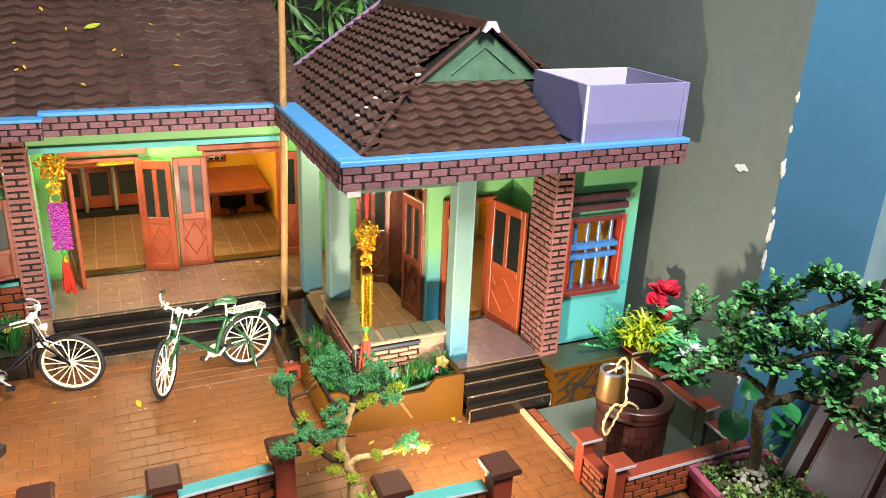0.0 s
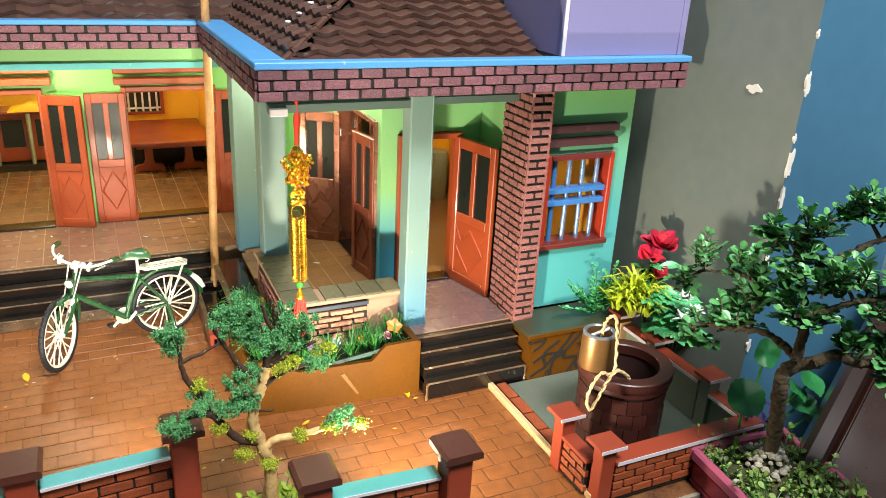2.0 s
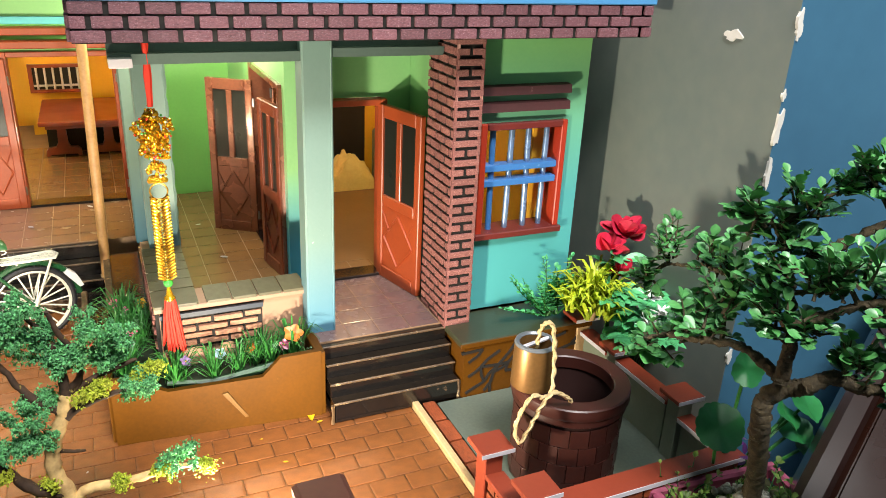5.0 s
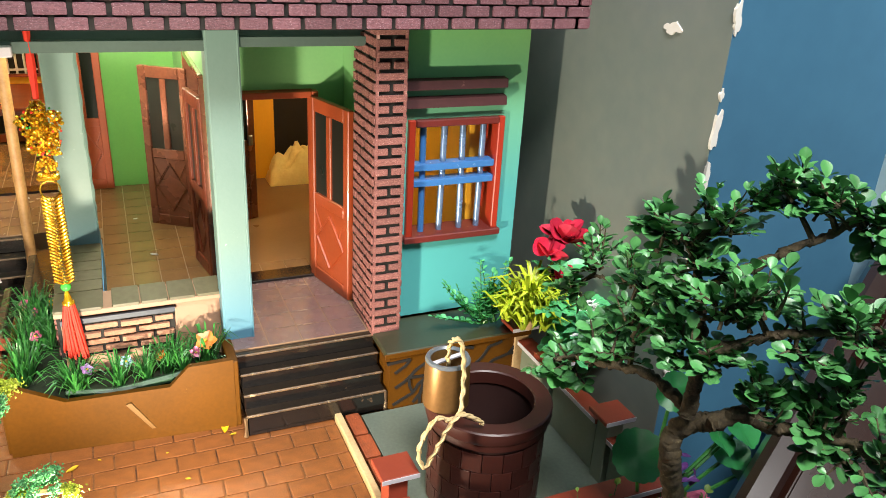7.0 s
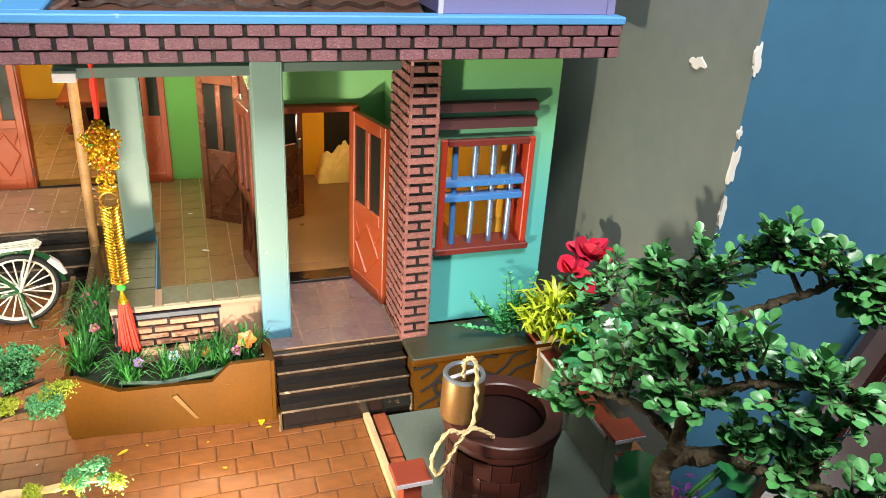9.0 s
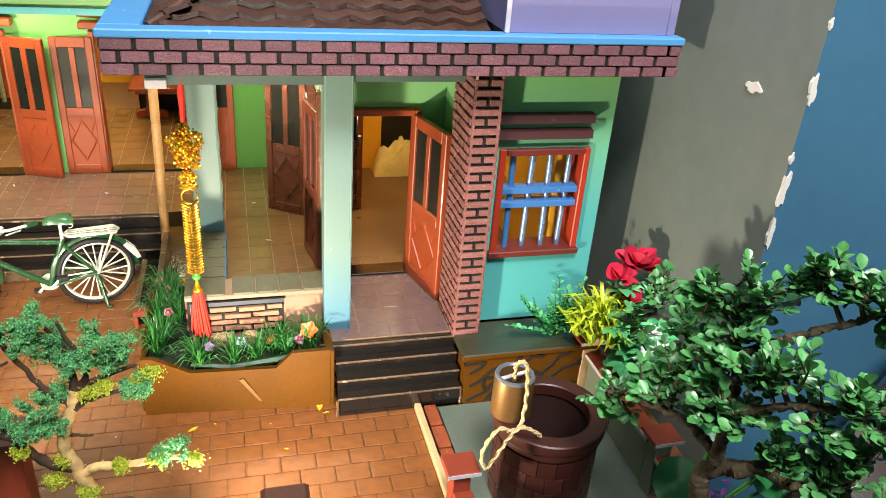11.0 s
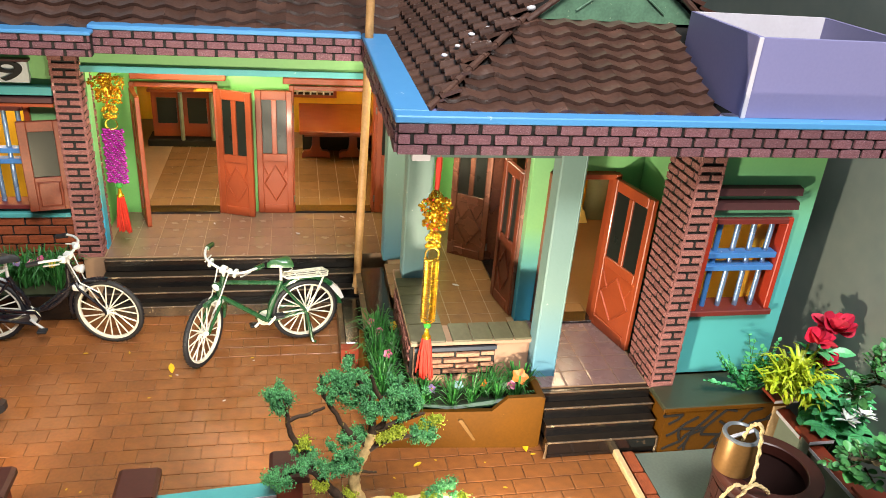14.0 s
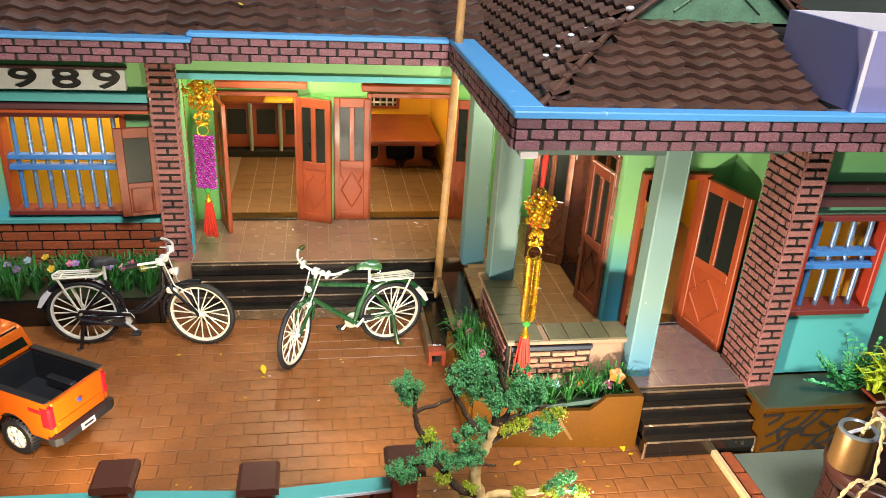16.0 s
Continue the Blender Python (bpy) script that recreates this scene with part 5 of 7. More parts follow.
    for s in (-0.07, 0.07):
        b.tube([(hb.x + 0.02, s, hb.z), (low.x + 0.06, s * 0.7, low.z + 0.02), (F.x - 0.04, s, F.z + 0.3)], 0.008, 5)
        b.box(hb.x - 0.01, hb.x + 0.07, s * 2.2 - 0.02, s * 2.2 + 0.02, hb.z - 0.02, hb.z + 0.06, 0.008)
    b.box(hb.x - 0.03, hb.x + 0.06, -0.04, 0.04, hb.z - 0.05, hb.z + 0.02, 0.012)
    b.tube([(hb.x + 0.03, -0.22, hb.z), (hb.x - 0.14, -0.25, hb.z - 0.03)], 0.009, 5).tube([(hb.x + 0.03, 0.22, hb.z), (hb.x - 0.14, 0.25, hb.z - 0.03)], 0.009, 5)
    b.tube([(hb.x + 0.02, -0.16, hb.z - 0.01), (hb.x + 0.02, 0.16, hb.z - 0.01)], 0.012, 6)
    bars = part("handlebar", b, M_CHROME, bike, "chrome handlebar with brake levers", smooth=50)
    for s in (-1, 1):
        b = Build()
        b.m = rot
        b.tube([(hb.x - 0.14, s * 0.305, hb.z + 0.05), (hb.x - 0.27, s * 0.322, hb.z + 0.012)], 0.03, 8)
        part("grip", b, paint if not step_through else M_TYRE, bars, "dark ribbed grip", smooth=50)
    b = Build()
    b.m = rot
    b.ball((hb.x + 0.06, 0.1, hb.z + 0.04), 0.035, 10, 6)
    part("bell", b, M_CHROME, bars, "chrome bell", smooth=60)
    b = Build()
    lm = head + Vector((0.13, 0, -0.02))
    b.m = rot @ Matrix.Translation(lm) @ Matrix.Rotation(radians(90), 4, "Y")
    b.lathe([(0.015, -0.08), (0.035, -0.05), (0.05, 0.0), (0.052, 0.02)], 16)
    hl = part("headlamp", b, paint if not step_through else M_CHROME, bike, "round headlamp", smooth=40)
    b = Build()
    b.m = rot @ Matrix.Translation(lm) @ Matrix.Rotation(radians(90), 4, "Y")
    b.lathe([(0.047, 0.018), (0.042, 0.026), (0.015, 0.032), (0.001, 0.032)], 16)
    part("lens", b, M_LAMPGLASS, hl, "clear lamp lens", smooth=60)
    return bike


M_SEATG = mat("green_saddle", "2f5a34", 0.3, second="234628", coarse=60, coat=0.4)
bicycle((1.4, 9.66, 0), 180 + 15, 0, 50, "1c4a2a", "143a20", "dark green toy roadster bicycle with cream spokes on its stand", False, M_SEATG, 1.24)
bicycle((-2.12, 9.8, 0), 0, 0, -14, "12131a", "0c0c10", "black toy step-through bicycle with cream spokes on its stand", True, M_TYRE, 1.3, 0.38, 0.03)

# ---- pickup truck ----
M_TRUCK = mat("orange_car_paint", "c2560c", 0.22, 0.25, second="a8470a", coarse=30, amount=0.3, coat=0.8, bump=0.02)
M_PLASTIC = mat("black_plastic", "17181c", 0.5, second="22242a", coarse=60)
M_REDLAMP = mat("red_tail_lamp", "a81420", 0.12, coarse=80, amount=0.3, coat=0.8, bump=0.02)
M_TINT = mat("tinted_car_glass", "0e1210", 0.05, amount=0.1, bump=0.0, coat=0.5)
truck = thing("pickup_truck", (-1.7, 7.96, 0), "metallic orange toy pickup truck with an empty black bed", "pickup truck", turn=150)
b = Build()
# bed walls: outer shell with arches
for s in (-1, 1):
    y0, y1 = sorted((s * 0.3, s * 0.345))
    prof = [(0.0, 0.3), (0.0, 0.66), (0.03, 0.7), (0.86, 0.7), (0.88, 0.3), (0.68, 0.3)] + [(0.45 + 0.22 * math.cos(a), 0.24 + 0.22 * math.sin(a)) for a in [radians(d) for d in range(15, 166, 15)]] + [(0.22, 0.3)]
    b.prism(prof, "xz", y0, y1)
part("bed_side", b, M_TRUCK, truck)
part("tailgate", Build().box(-0.02, 0.03, -0.3, 0.3, 0.34, 0.69, 0.012), M_TRUCK, truck)
part("tailgate_step", Build().box(-0.03, -0.02, -0.26, 0.26, 0.42, 0.46, 0.003), M_TRUCK, truck)
part("bed_liner", Build().box(0.03, 0.86, -0.3, 0.3, 0.34, 0.37).box(0.03, 0.86, -0.3, -0.28, 0.37, 0.68).box(0.03, 0.86, 0.28, 0.3, 0.37, 0.68).box(0.84, 0.86, -0.28, 0.28, 0.37, 0.68).box(0.28, 0.62, -0.28, -0.2, 0.37, 0.5, 0.02).box(0.28, 0.62, 0.2, 0.28, 0.37, 0.5, 0.02), M_PLASTIC, truck, "black bed liner")
part("bed_rail", Build().box(0.0, 0.88, -0.35, -0.28, 0.7, 0.715, 0.005).box(0.0, 0.88, 0.28, 0.35, 0.7, 0.715, 0.005), M_PLASTIC, truck, "black bed rail")
bp = part("bumper", Build().prism([(-0.06, -0.36), (-0.09, -0.3), (-0.09, 0.3), (-0.06, 0.36), (0.02, 0.36), (0.02, -0.36)], "xy", 0.26, 0.34), M_PLASTIC, truck, "dark grey rear bumper")
part("plate", Build().box(-0.098, -0.09, -0.08, 0.08, 0.27, 0.335), M_WHITE, bp, "white plate with a plain dark bar")
part("plate_bar", Build().box(-0.101, -0.098, -0.055, 0.055, 0.29, 0.315), M_TYRE, bp)
part("badge", Build().tube([(-0.036, 0, 0.55), (-0.02, 0, 0.55)], 0.022, 14), mat("blue_badge", "2c3c8c", 0.3), truck, "plain blue oval badge")
part("side_mark", Build().box(0.08, 0.22, 0.345, 0.348, 0.57, 0.61), M_REDLAMP, truck, "small red and white side mark")
for s in (-1, 1):
    part("tail_lamp", Build().box(-0.03, 0.09, min(s * 0.278, s * 0.35), max(s * 0.278, s * 0.35), 0.42, 0.66, 0.018), M_REDLAMP, truck, "red tail lamp")
# cab and bonnet
b = Build()
b.prism([(0.88, 0.26), (0.88, 0.72), (2.15, 0.66), (2.2, 0.5), (2.2, 0.26)], "xz", -0.34, 0.34)
part("body", b, M_TRUCK, truck)
b = Build()
vs = []
for x0, x1, hw, z in ((0.86, 1.62, 0.335, 0.7), (0.92, 1.53, 0.29, 0.93), (0.96, 1.47, 0.265, 0.975), (1.03, 1.38, 0.22, 1.0)):
    vs += [(x0, -hw, z), (x1, -hw, z), (x1, hw, z), (x0, hw, z)]
b.add(vs, [(a * 4 + i, a * 4 + (i + 1) % 4, a * 4 + 4 + (i + 1) % 4, a * 4 + 4 + i) for a in (0, 1, 2) for i in range(4)] + [(12, 13, 14, 15), (3, 2, 1, 0)])
part("cab", b, M_TRUCK, truck, smooth=55)
b = Build()
b.add([(0.868, -0.28, 0.74), (0.868, 0.28, 0.74), (0.928, 0.235, 0.95), (0.928, -0.235, 0.95), (0.87, -0.28, 0.735), (0.88, 0.28, 0.735), (0.94, 0.235, 0.95), (0.94, -0.235, 0.95)], [(0, 3, 2, 1), (4, 5, 6, 7), (0, 1, 5, 4), (2, 3, 7, 6), (1, 2, 6, 5), (0, 4, 7, 3)])
part("rear_window", b, M_TINT, truck, "dark tinted rear window")
for s in (-1, 1):
    b = Build()
    b.add([(0.96, s * 0.331, 0.74), (1.52, s * 0.331, 0.74), (1.44, s * 0.29, 0.94), (1.0, s * 0.29, 0.94), (0.96, s * 0.31, 0.74), (1.52, s * 0.31, 0.74), (1.44, s * 0.27, 0.94), (1.0, s * 0.27, 0.94)], [(0, 1, 2, 3), (7, 6, 5, 4), (0, 4, 5, 1), (1, 5, 6, 2), (2, 6, 7, 3), (3, 7, 4, 0)])
    part("side_window", b, M_TINT, truck, "dark tinted side window")
part("underbody", Build().box(0.05, 2.1, -0.27, 0.27, 0.18, 0.3), M_PLASTIC, truck, "black underbody")
for x in (0.45, 1.75):
    for s in (-1, 1):
        b = Build()
        b.m = Matrix.Translation((x, s * 0.29, 0.19)) @ Matrix.Rotation(radians(-90 * s), 4, "X")
        b.lathe([(0.12, -0.06), (0.18, -0.06), (0.19, -0.04), (0.19, 0.04), (0.18, 0.06), (0.125, 0.06)], 28, closed=True)
        for i in range(28):
            a = 2 * math.pi * i / 28
            b.box(0, 0, 0, 0, 0, 0) if False else b.tube([(0.192 * math.cos(a), 0.192 * math.sin(a), -0.045), (0.192 * math.cos(a + 0.1), 0.192 * math.sin(a + 0.1), 0.045)], 0.009, 4)
        w = part("wheel", b, M_TYRE, truck, "black treaded tyre", smooth=40)
        b = Build()
        b.m = Matrix.Translation((x, s * 0.29, 0.19)) @ Matrix.Rotation(radians(-90 * s), 4, "X")
        b.lathe([(0.124, -0.05), (0.124, 0.05), (0.11, 0.05), (0.1, 0.03), (0.02, 0.035), (0.001, 0.035)], 24)
        for i in range(6):
            a = 2 * math.pi * i / 6
            b.tube([(0.02 * math.cos(a), 0.02 * math.sin(a), 0.045), (0.11 * math.cos(a), 0.11 * math.sin(a), 0.045)], 0.016, 5)
        part("rim", b, M_SPOKE, w, "silver six-spoke rim", smooth=40)

# ---- hanging ornaments ----
M_GOLD = mat("shiny_gold_foil", "f0bc2c", 0.22, 0.8, second="a87410", coarse=120, amount=0.7, island=0.4)
M_CHAIN = mat("dull_gold_chain", "d2a026", 0.24, 0.85, second="6c4a0c", coarse=200, amount=0.8, island=0.45)
M_REDTHREAD = mat("red_silk_thread", "c4260a", 0.7, second="921608", coarse=200, island=0.3)
M_PURPLE = mat("purple_foil_beads", "a0148c", 0.25, 0.4, second="700c66", coarse=100, island=0.25)
M_GREENBEAD = mat("green_glass_bead", "3c9a3c", 0.15, coat=0.6)


def ornament(at, top, mid, bead_m, purple, label, fat=1.0):
    """A hanging lucky charm: cord, gold coin ball, figure-shaped knot, beads and a tassel; heights below the cord's top."""
    o = thing("hanging_ornament", at, label, "ornament", "hanging ornaments")
    rr = random.Random(11)
    part("cord", Build().tube([(0.0, 0, 0), (0.012, 0, -top * 0.5), (0, 0, -top)], 0.022, 6).tube([(0.02, 0, 0), (-0.01, 0, -top * 0.5), (0, 0, -top)], 0.016, 6), M_REDTHREAD, o, "red silk cord")
    b = Build()
    c = -top - 0.21
    for i in range(420):
        v = Vector((rr.gauss(0, 1), rr.gauss(0, 1), rr.gauss(0, 1))).normalized()
        k = rr.uniform(0.75, 1.08)
        k *= 1 + 0.18 * math.sin(5 * math.atan2(v.z, v.x))
        p = Vector((v.x * 0.112 * k * fat, v.y * 0.07 * k * fat, c + v.z * 0.19 * k))
        b.m = Matrix.Translation(p) @ v.to_track_quat("Z", "Y").to_matrix().to_4x4() @ Matrix.Rotation(rr.uniform(-0.7, 0.7), 4, "X")
        b.ball((0, 0, 0), rr.uniform(0.008, 0.017), 6, 4, rr.uniform(0.6, 1.2))
    b.m = None
    part("coin_ball", b, M_GOLD, o, "cluster of shiny gold foil coins")
    for col, cnt in ((M_REDTHREAD, 22), (M_GREENBEAD, 8)):
        b = Build()
        for i in range(cnt):
            v = Vector((rr.gauss(0, 1), rr.gauss(0, 1), rr.gauss(0, 1))).normalized()
            b.ball((v.x * 0.115 * fat, v.y * 0.075 * fat, c + v.z * 0.19), 0.009, 6, 4)
        part("bead_speck", b, col, o)
    part("ball_core", Build().ball((0, 0, c), 0.062, 10, 6, 2.2), M_CHAIN, o)
    b = Build()
    for i in range(90):
        v = Vector((rr.gauss(0, 1), rr.gauss(0, 1), rr.gauss(0, 1))).normalized() * rr.uniform(0.7, 1.0)
        b.ball((v.x * 0.065 * fat, v.y * 0.045, c - 0.29 + v.z * 0.09), rr.uniform(0.009, 0.016), 6, 4)
    b.box(-0.075, 0.075, -0.03, 0.03, c - 0.37, c - 0.335, 0.012)
    part("ingot_knot", b, M_GOLD, o, "gold ingot-shaped knot", smooth=50)["kind"] = "stuff"
    z = c - 0.44
    part("ring", Build().ring((0, 0, z), 0.065, 0.006, "y", 20, 6), M_CHAIN, o, "thin gold ring", smooth=60)
    z -= 0.06
    b = Build()
    n = 25
    L = mid
    for i in range(n):
        zz = z - L * (i + 0.5) / n
        if purple:
            for k in range(7):
                x = -0.102 + 0.034 * k + 0.012 * math.sin(i * 2.1)
                b.ball((x, 0.02 * math.cos(k * 2 + i), zz + 0.006 * math.sin(k)), 0.021, 6, 4, 0.75)
        else:
            for s in (-1, 1):
                for y_ in (-0.03, 0.03):
                    b.tube([(s * 0.01, y_ * 0.6, zz - 0.012), (s * 0.03, y_, zz), (s * 0.055, y_, zz + 0.018)], [0.006, 0.0095, 0.008], 6)
                    b.ball((s * 0.062, y_, zz + 0.02), 0.0105, 6, 4)
            b.ball((0, -0.03, zz), 0.009, 6, 4)
    part("bead_chain", b, bead_m, o, "purple foil bead curtain" if purple else "plaited gold foil chain", smooth=50)
    z -= L
    part("bead", Build().ball((0, 0, z - 0.03), 0.04, 10, 6), M_GREENBEAD, o, "green glass bead", smooth=60)
    part("tassel_cap", Build().lathe([(0.012, 0), (0.02, -0.04), (0.032, -0.09), (0.045, -0.1), (0.045, -0.115)], 12, (0, 0, z - 0.06)), M_GOLD, o, "gold tassel cap", smooth=50)
    b = Build()
    for i in range(46):
        a, q = rr.uniform(0, 6.28), rr.uniform(0.2, 1)
        b.tube([(0.035 * q * math.cos(a), 0.035 * q * math.sin(a), z - 0.165), (0.06 * q * math.cos(a), 0.05 * q * math.sin(a), z - 0.32), (0.09 * q * math.cos(a + 0.3), 0.07 * q * math.sin(a), z - 0.56 - rr.uniform(0, 0.1))], [0.009, 0.0095, 0.008], 5)
    part("tassel", b, M_REDTHREAD, o, "red thread tassel")
    return o


ornament((2.55, 7.88, 3.16), 0.48, 0.68, M_CHAIN, False, "gold foil lucky charm with red tassel hanging from the eaves", 1.1)
ornament((-0.8, 10.85, 3.05), 0.1, 0.68, M_PURPLE, True, "gold and purple foil charm with red tassel in the porch", 1.5)


# ---- plants ----
def leafmat(name, colour, second, rough=0.4, per_leaf=0.25, glow=0.15):
    return mat(name, colour, rough, second=second, coarse=60, amount=0.5, island=per_leaf, bump=0.05, through_light=glow)


M_LEAF = leafmat("glossy_green_leaf", "4e894b", "2e633a", 0.36, 0.4)
M_BARK = mat("rough_grey_brown_bark", "52462f", 0.85, second="211c14", coarse=220, fine=900, amount=1.0, bump=1.0, spots="8c8a6a", spot_amount=0.1)
M_FLOCK = leafmat("green_flock_foliage", "5a9c60", "347244", 0.85, 0.5)
M_FLOCKY = leafmat("yellow_green_flock", "a4ac2c", "6c8424", 0.8, 0.4)
M_BRANCH = mat("dark_brown_model_branch", "4a3422", 0.8, second="1c120c", coarse=90, amount=0.9, bump=0.6, spots="9a8a3c", spot_amount=0.14)
# pale tan has the flood's light painted in; upper branches keep dark bark
M_TRUNKLIT = mat("lamplit_tan_model_tree_trunk", "d6b478", 0.75, second="7a5634", coarse=90, amount=0.7, bump=0.4, spots="a8a040", spot_amount=0.08)
M_GRASS = leafmat("bright_green_plastic_grass", "32702e", "1d4c22", 0.4, 0.4)
M_YGRASS = leafmat("yellow_green_plastic_grass", "b4c030", "7c9c22", 0.4, 0.3)
M_RED = leafmat("crimson_petal", "d42c4c", "a81830", 0.5, 0.25)
M_GERANIUM = leafmat("fresh_green_lobed_leaf", "5cb474", "348a54", 0.4, 0.25)
M_WHITEP = leafmat("white_petal", "d8dcd4", "b8c0bc", 0.6, 0.1)
PETALS = [leafmat("orange_petal", "d07830", "a85a20"), leafmat("mauve_petal", "8a6a9c", "6c5080"), leafmat("pink_petal", "b85a7c", "94405e"), leafmat("pale_blue_petal", "8aa8b0", "6a8c9c"), leafmat("yellow_petal", "c8a430", "a08020")]


def leaf_shape(length, width, fold=0.25, curl=0.2, n=5, blunt=0.85):
    """An oval blade along +x with a folded midrib; returns vertices and faces."""
    vs, fs = [], []
    for i in range(n + 1):
        t = i / n
        w = width * 0.5 * max(0.02, math.sin(math.pi * min(0.98, 0.03 + 0.95 * t) ** 1.15)) ** blunt
        z = -curl * length * t * t
        vs += [(t * length, -w, z + fold * w), (t * length, 0, z), (t * length, w, z + fold * w)]
    for i in range(n):
        a, b = i * 3, i * 3 + 3
        fs += [(a, b, b + 1, a + 1), (a + 1, b + 1, b + 2, a + 2)]
    return vs, fs


def aim(p, d, roll=0.0):
    q = Vector(d).to_track_quat("X", "Z").to_matrix().to_4x4()
    return Matrix.Translation(p) @ q @ Matrix.Rotation(roll, 4, "X")


def spoon_leaf(length, width, curl):
    """A blunt oval blade, broadest beyond its middle."""
    vs, fs = [], []
    for i in range(8):
        t = i / 7
        w = width * 0.5 * max(0.03, math.sin(math.pi * min(0.985, t ** 1.45 * 0.97 + 0.015))) ** 0.6
        z = curl * length * (t - t * t * 1.6)
        vs += [(t * length, -w, z + 0.22 * w), (t * length, -w * 0.5, z + 0.05 * w), (t * length, 0, z), (t * length, w * 0.5, z + 0.05 * w), (t * length, w, z + 0.22 * w)]
    for i in range(7):
        for j in range(4):
            a, c = i * 5 + j, i * 5 + 5 + j
            fs.append((a, c, c + 1, a + 1))
    return vs, fs


LEAVES = [spoon_leaf(l, w, c) for l, w, c in ((0.1, 0.076, 0.12), (0.085, 0.07, 0.25), (0.115, 0.08, 0.05))]


def sprig(b, stems, p, d, length, rr, size=1.0, pairs=5):
    """A twig with paired oval leaves that ends in a leaf."""
    d = Vector(d).normalized()
    bend = Vector((rr.uniform(-0.3, 0.3), rr.uniform(-0.3, 0.3), rr.uniform(0.0, 0.45)))
    pts = [Vector(p) + d * length * t + bend * length * 0.5 * t * t for t in (0, 0.35, 0.7, 1.0)]
    stems.tube(pts, [0.014 * size, 0.011 * size, 0.008 * size, 0.005 * size], 5)
    side = d.cross(Vector((rr.uniform(-0.4, 0.4), rr.uniform(-0.4, 0.4), 1))).normalized()
    for i in range(pairs):
        t = 0.2 + 0.8 * i / max(1, pairs - 1)
        k = min(2, int(t * 3))
        q = pts[k].lerp(pts[k + 1], min(1.0, t * 3 - k)) if k < 3 else pts[3]
        for s in (-1, 1):
            v, f = LEAVES[rr.randrange(3)]
            sc = size * rr.uniform(0.75, 1.2) * (0.75 + 0.5 * math.sin(math.pi * t))
            direction = side * s + d * rr.uniform(0.3, 0.9) + Vector((0, 0, rr.uniform(0.0, 0.6)))
            b.m = aim(q, direction, rr.uniform(-0.6, 0.6)) @ Matrix.Scale(sc, 4)
            b.add(v, f)
    v, f = LEAVES[0]
    b.m = aim(pts[-1], d + bend, 0) @ Matrix.Scale(size, 4)
    b.add(v, f)
    b.m = None


# bonsai in a crimson pot
M_POT = mat("crimson_plastic_pot", "8a2038", 0.35, second="701428", coarse=30, amount=0.4, coat=0.2)
M_POTRIM = mat("faded_pink_pot_rim", "a04c64", 0.45, second="9a4a66", coarse=50, amount=0.5)
bonsai = thing("bonsai_tree", (5.92, 4.5, -1.25), "bushy small-leaved bonsai in a ribbed crimson pot", "potted tree")
Z0 = 1.25
pot_turn = Matrix.Rotation(radians(-6), 4, "Z")
b = Build()
b.m = pot_turn
for (w0, d0, z0), (w1, d1, z1) in (((0.44, 0.62, 0.0), (0.5, 0.7, 1.46)),):
    vs = [(-w0, -d0, z0), (w0, -d0, z0), (w0, d0, z0), (-w0, d0, z0), (-w1, -d1, z1), (w1, -d1, z1), (w1, d1, z1), (-w1, d1, z1)]
    b.add(vs, [(3, 2, 1, 0), (0, 1, 5, 4), (1, 2, 6, 5), (2, 3, 7, 6), (3, 0, 4, 7)])
pot = part("pot", b, M_POT, bonsai, "ribbed crimson plastic pot")
for i in range(7):
    z = 0.25 + 0.17 * i
    w, d = 0.44 + 0.06 * z / 1.46, 0.62 + 0.08 * z / 1.46
    b = Build()
    b.m = pot_turn
    part("rib", b.tube([(-w, -d, z), (w, -d, z), (w, d, z), (-w, d, z)], 0.018, 5, True), M_POT, pot)
b = Build()
b.m = pot_turn
b.box(-0.55, 0.55, -0.77, -0.69, 1.5, 1.62, 0.02).box(-0.55, 0.55, 0.69, 0.77, 1.5, 1.62, 0.02).box(-0.55, -0.47, -0.69, 0.69, 1.5, 1.62, 0.02).box(0.47, 0.55, -0.69, 0.69, 1.5, 1.62, 0.02)
part("rim", b, M_POTRIM, pot, "faded pink rim")
b = Build()
b.m = pot_turn
n = 20
vs = []
for i in range(n + 1):
    for j in range(n + 1):
        x, y = -0.48 + 0.96 * i / n, -0.7 + 1.4 * j / n
        vs.append((x, y, 1.5 + 0.05 * noise.noise(Vector((x * 6, y * 6, 1))) + 0.2 * math.exp(-((x - 0.06) ** 2 + (y - 0.36) ** 2) / 0.05)))
b.add(vs, [(i * (n + 1) + j, (i + 1) * (n + 1) + j, (i + 1) * (n + 1) + j + 1, i * (n + 1) + j + 1) for i in range(n) for j in range(n)])
part("soil", b, mat("mossy_soil", "4a4a2c", 0.95, second="2c3018", coarse=90, amount=0.9, bump=0.8, spots="9a9a84", spot_amount=0.1), bonsai, "mossy gritty soil", smooth=60)


def rel(p):
    return Vector((p[0] - 5.92, p[1] - 4.5, p[2] + Z0))


wood, crown, twigs = Build(), Build(), Build()
rr = random.Random(21)


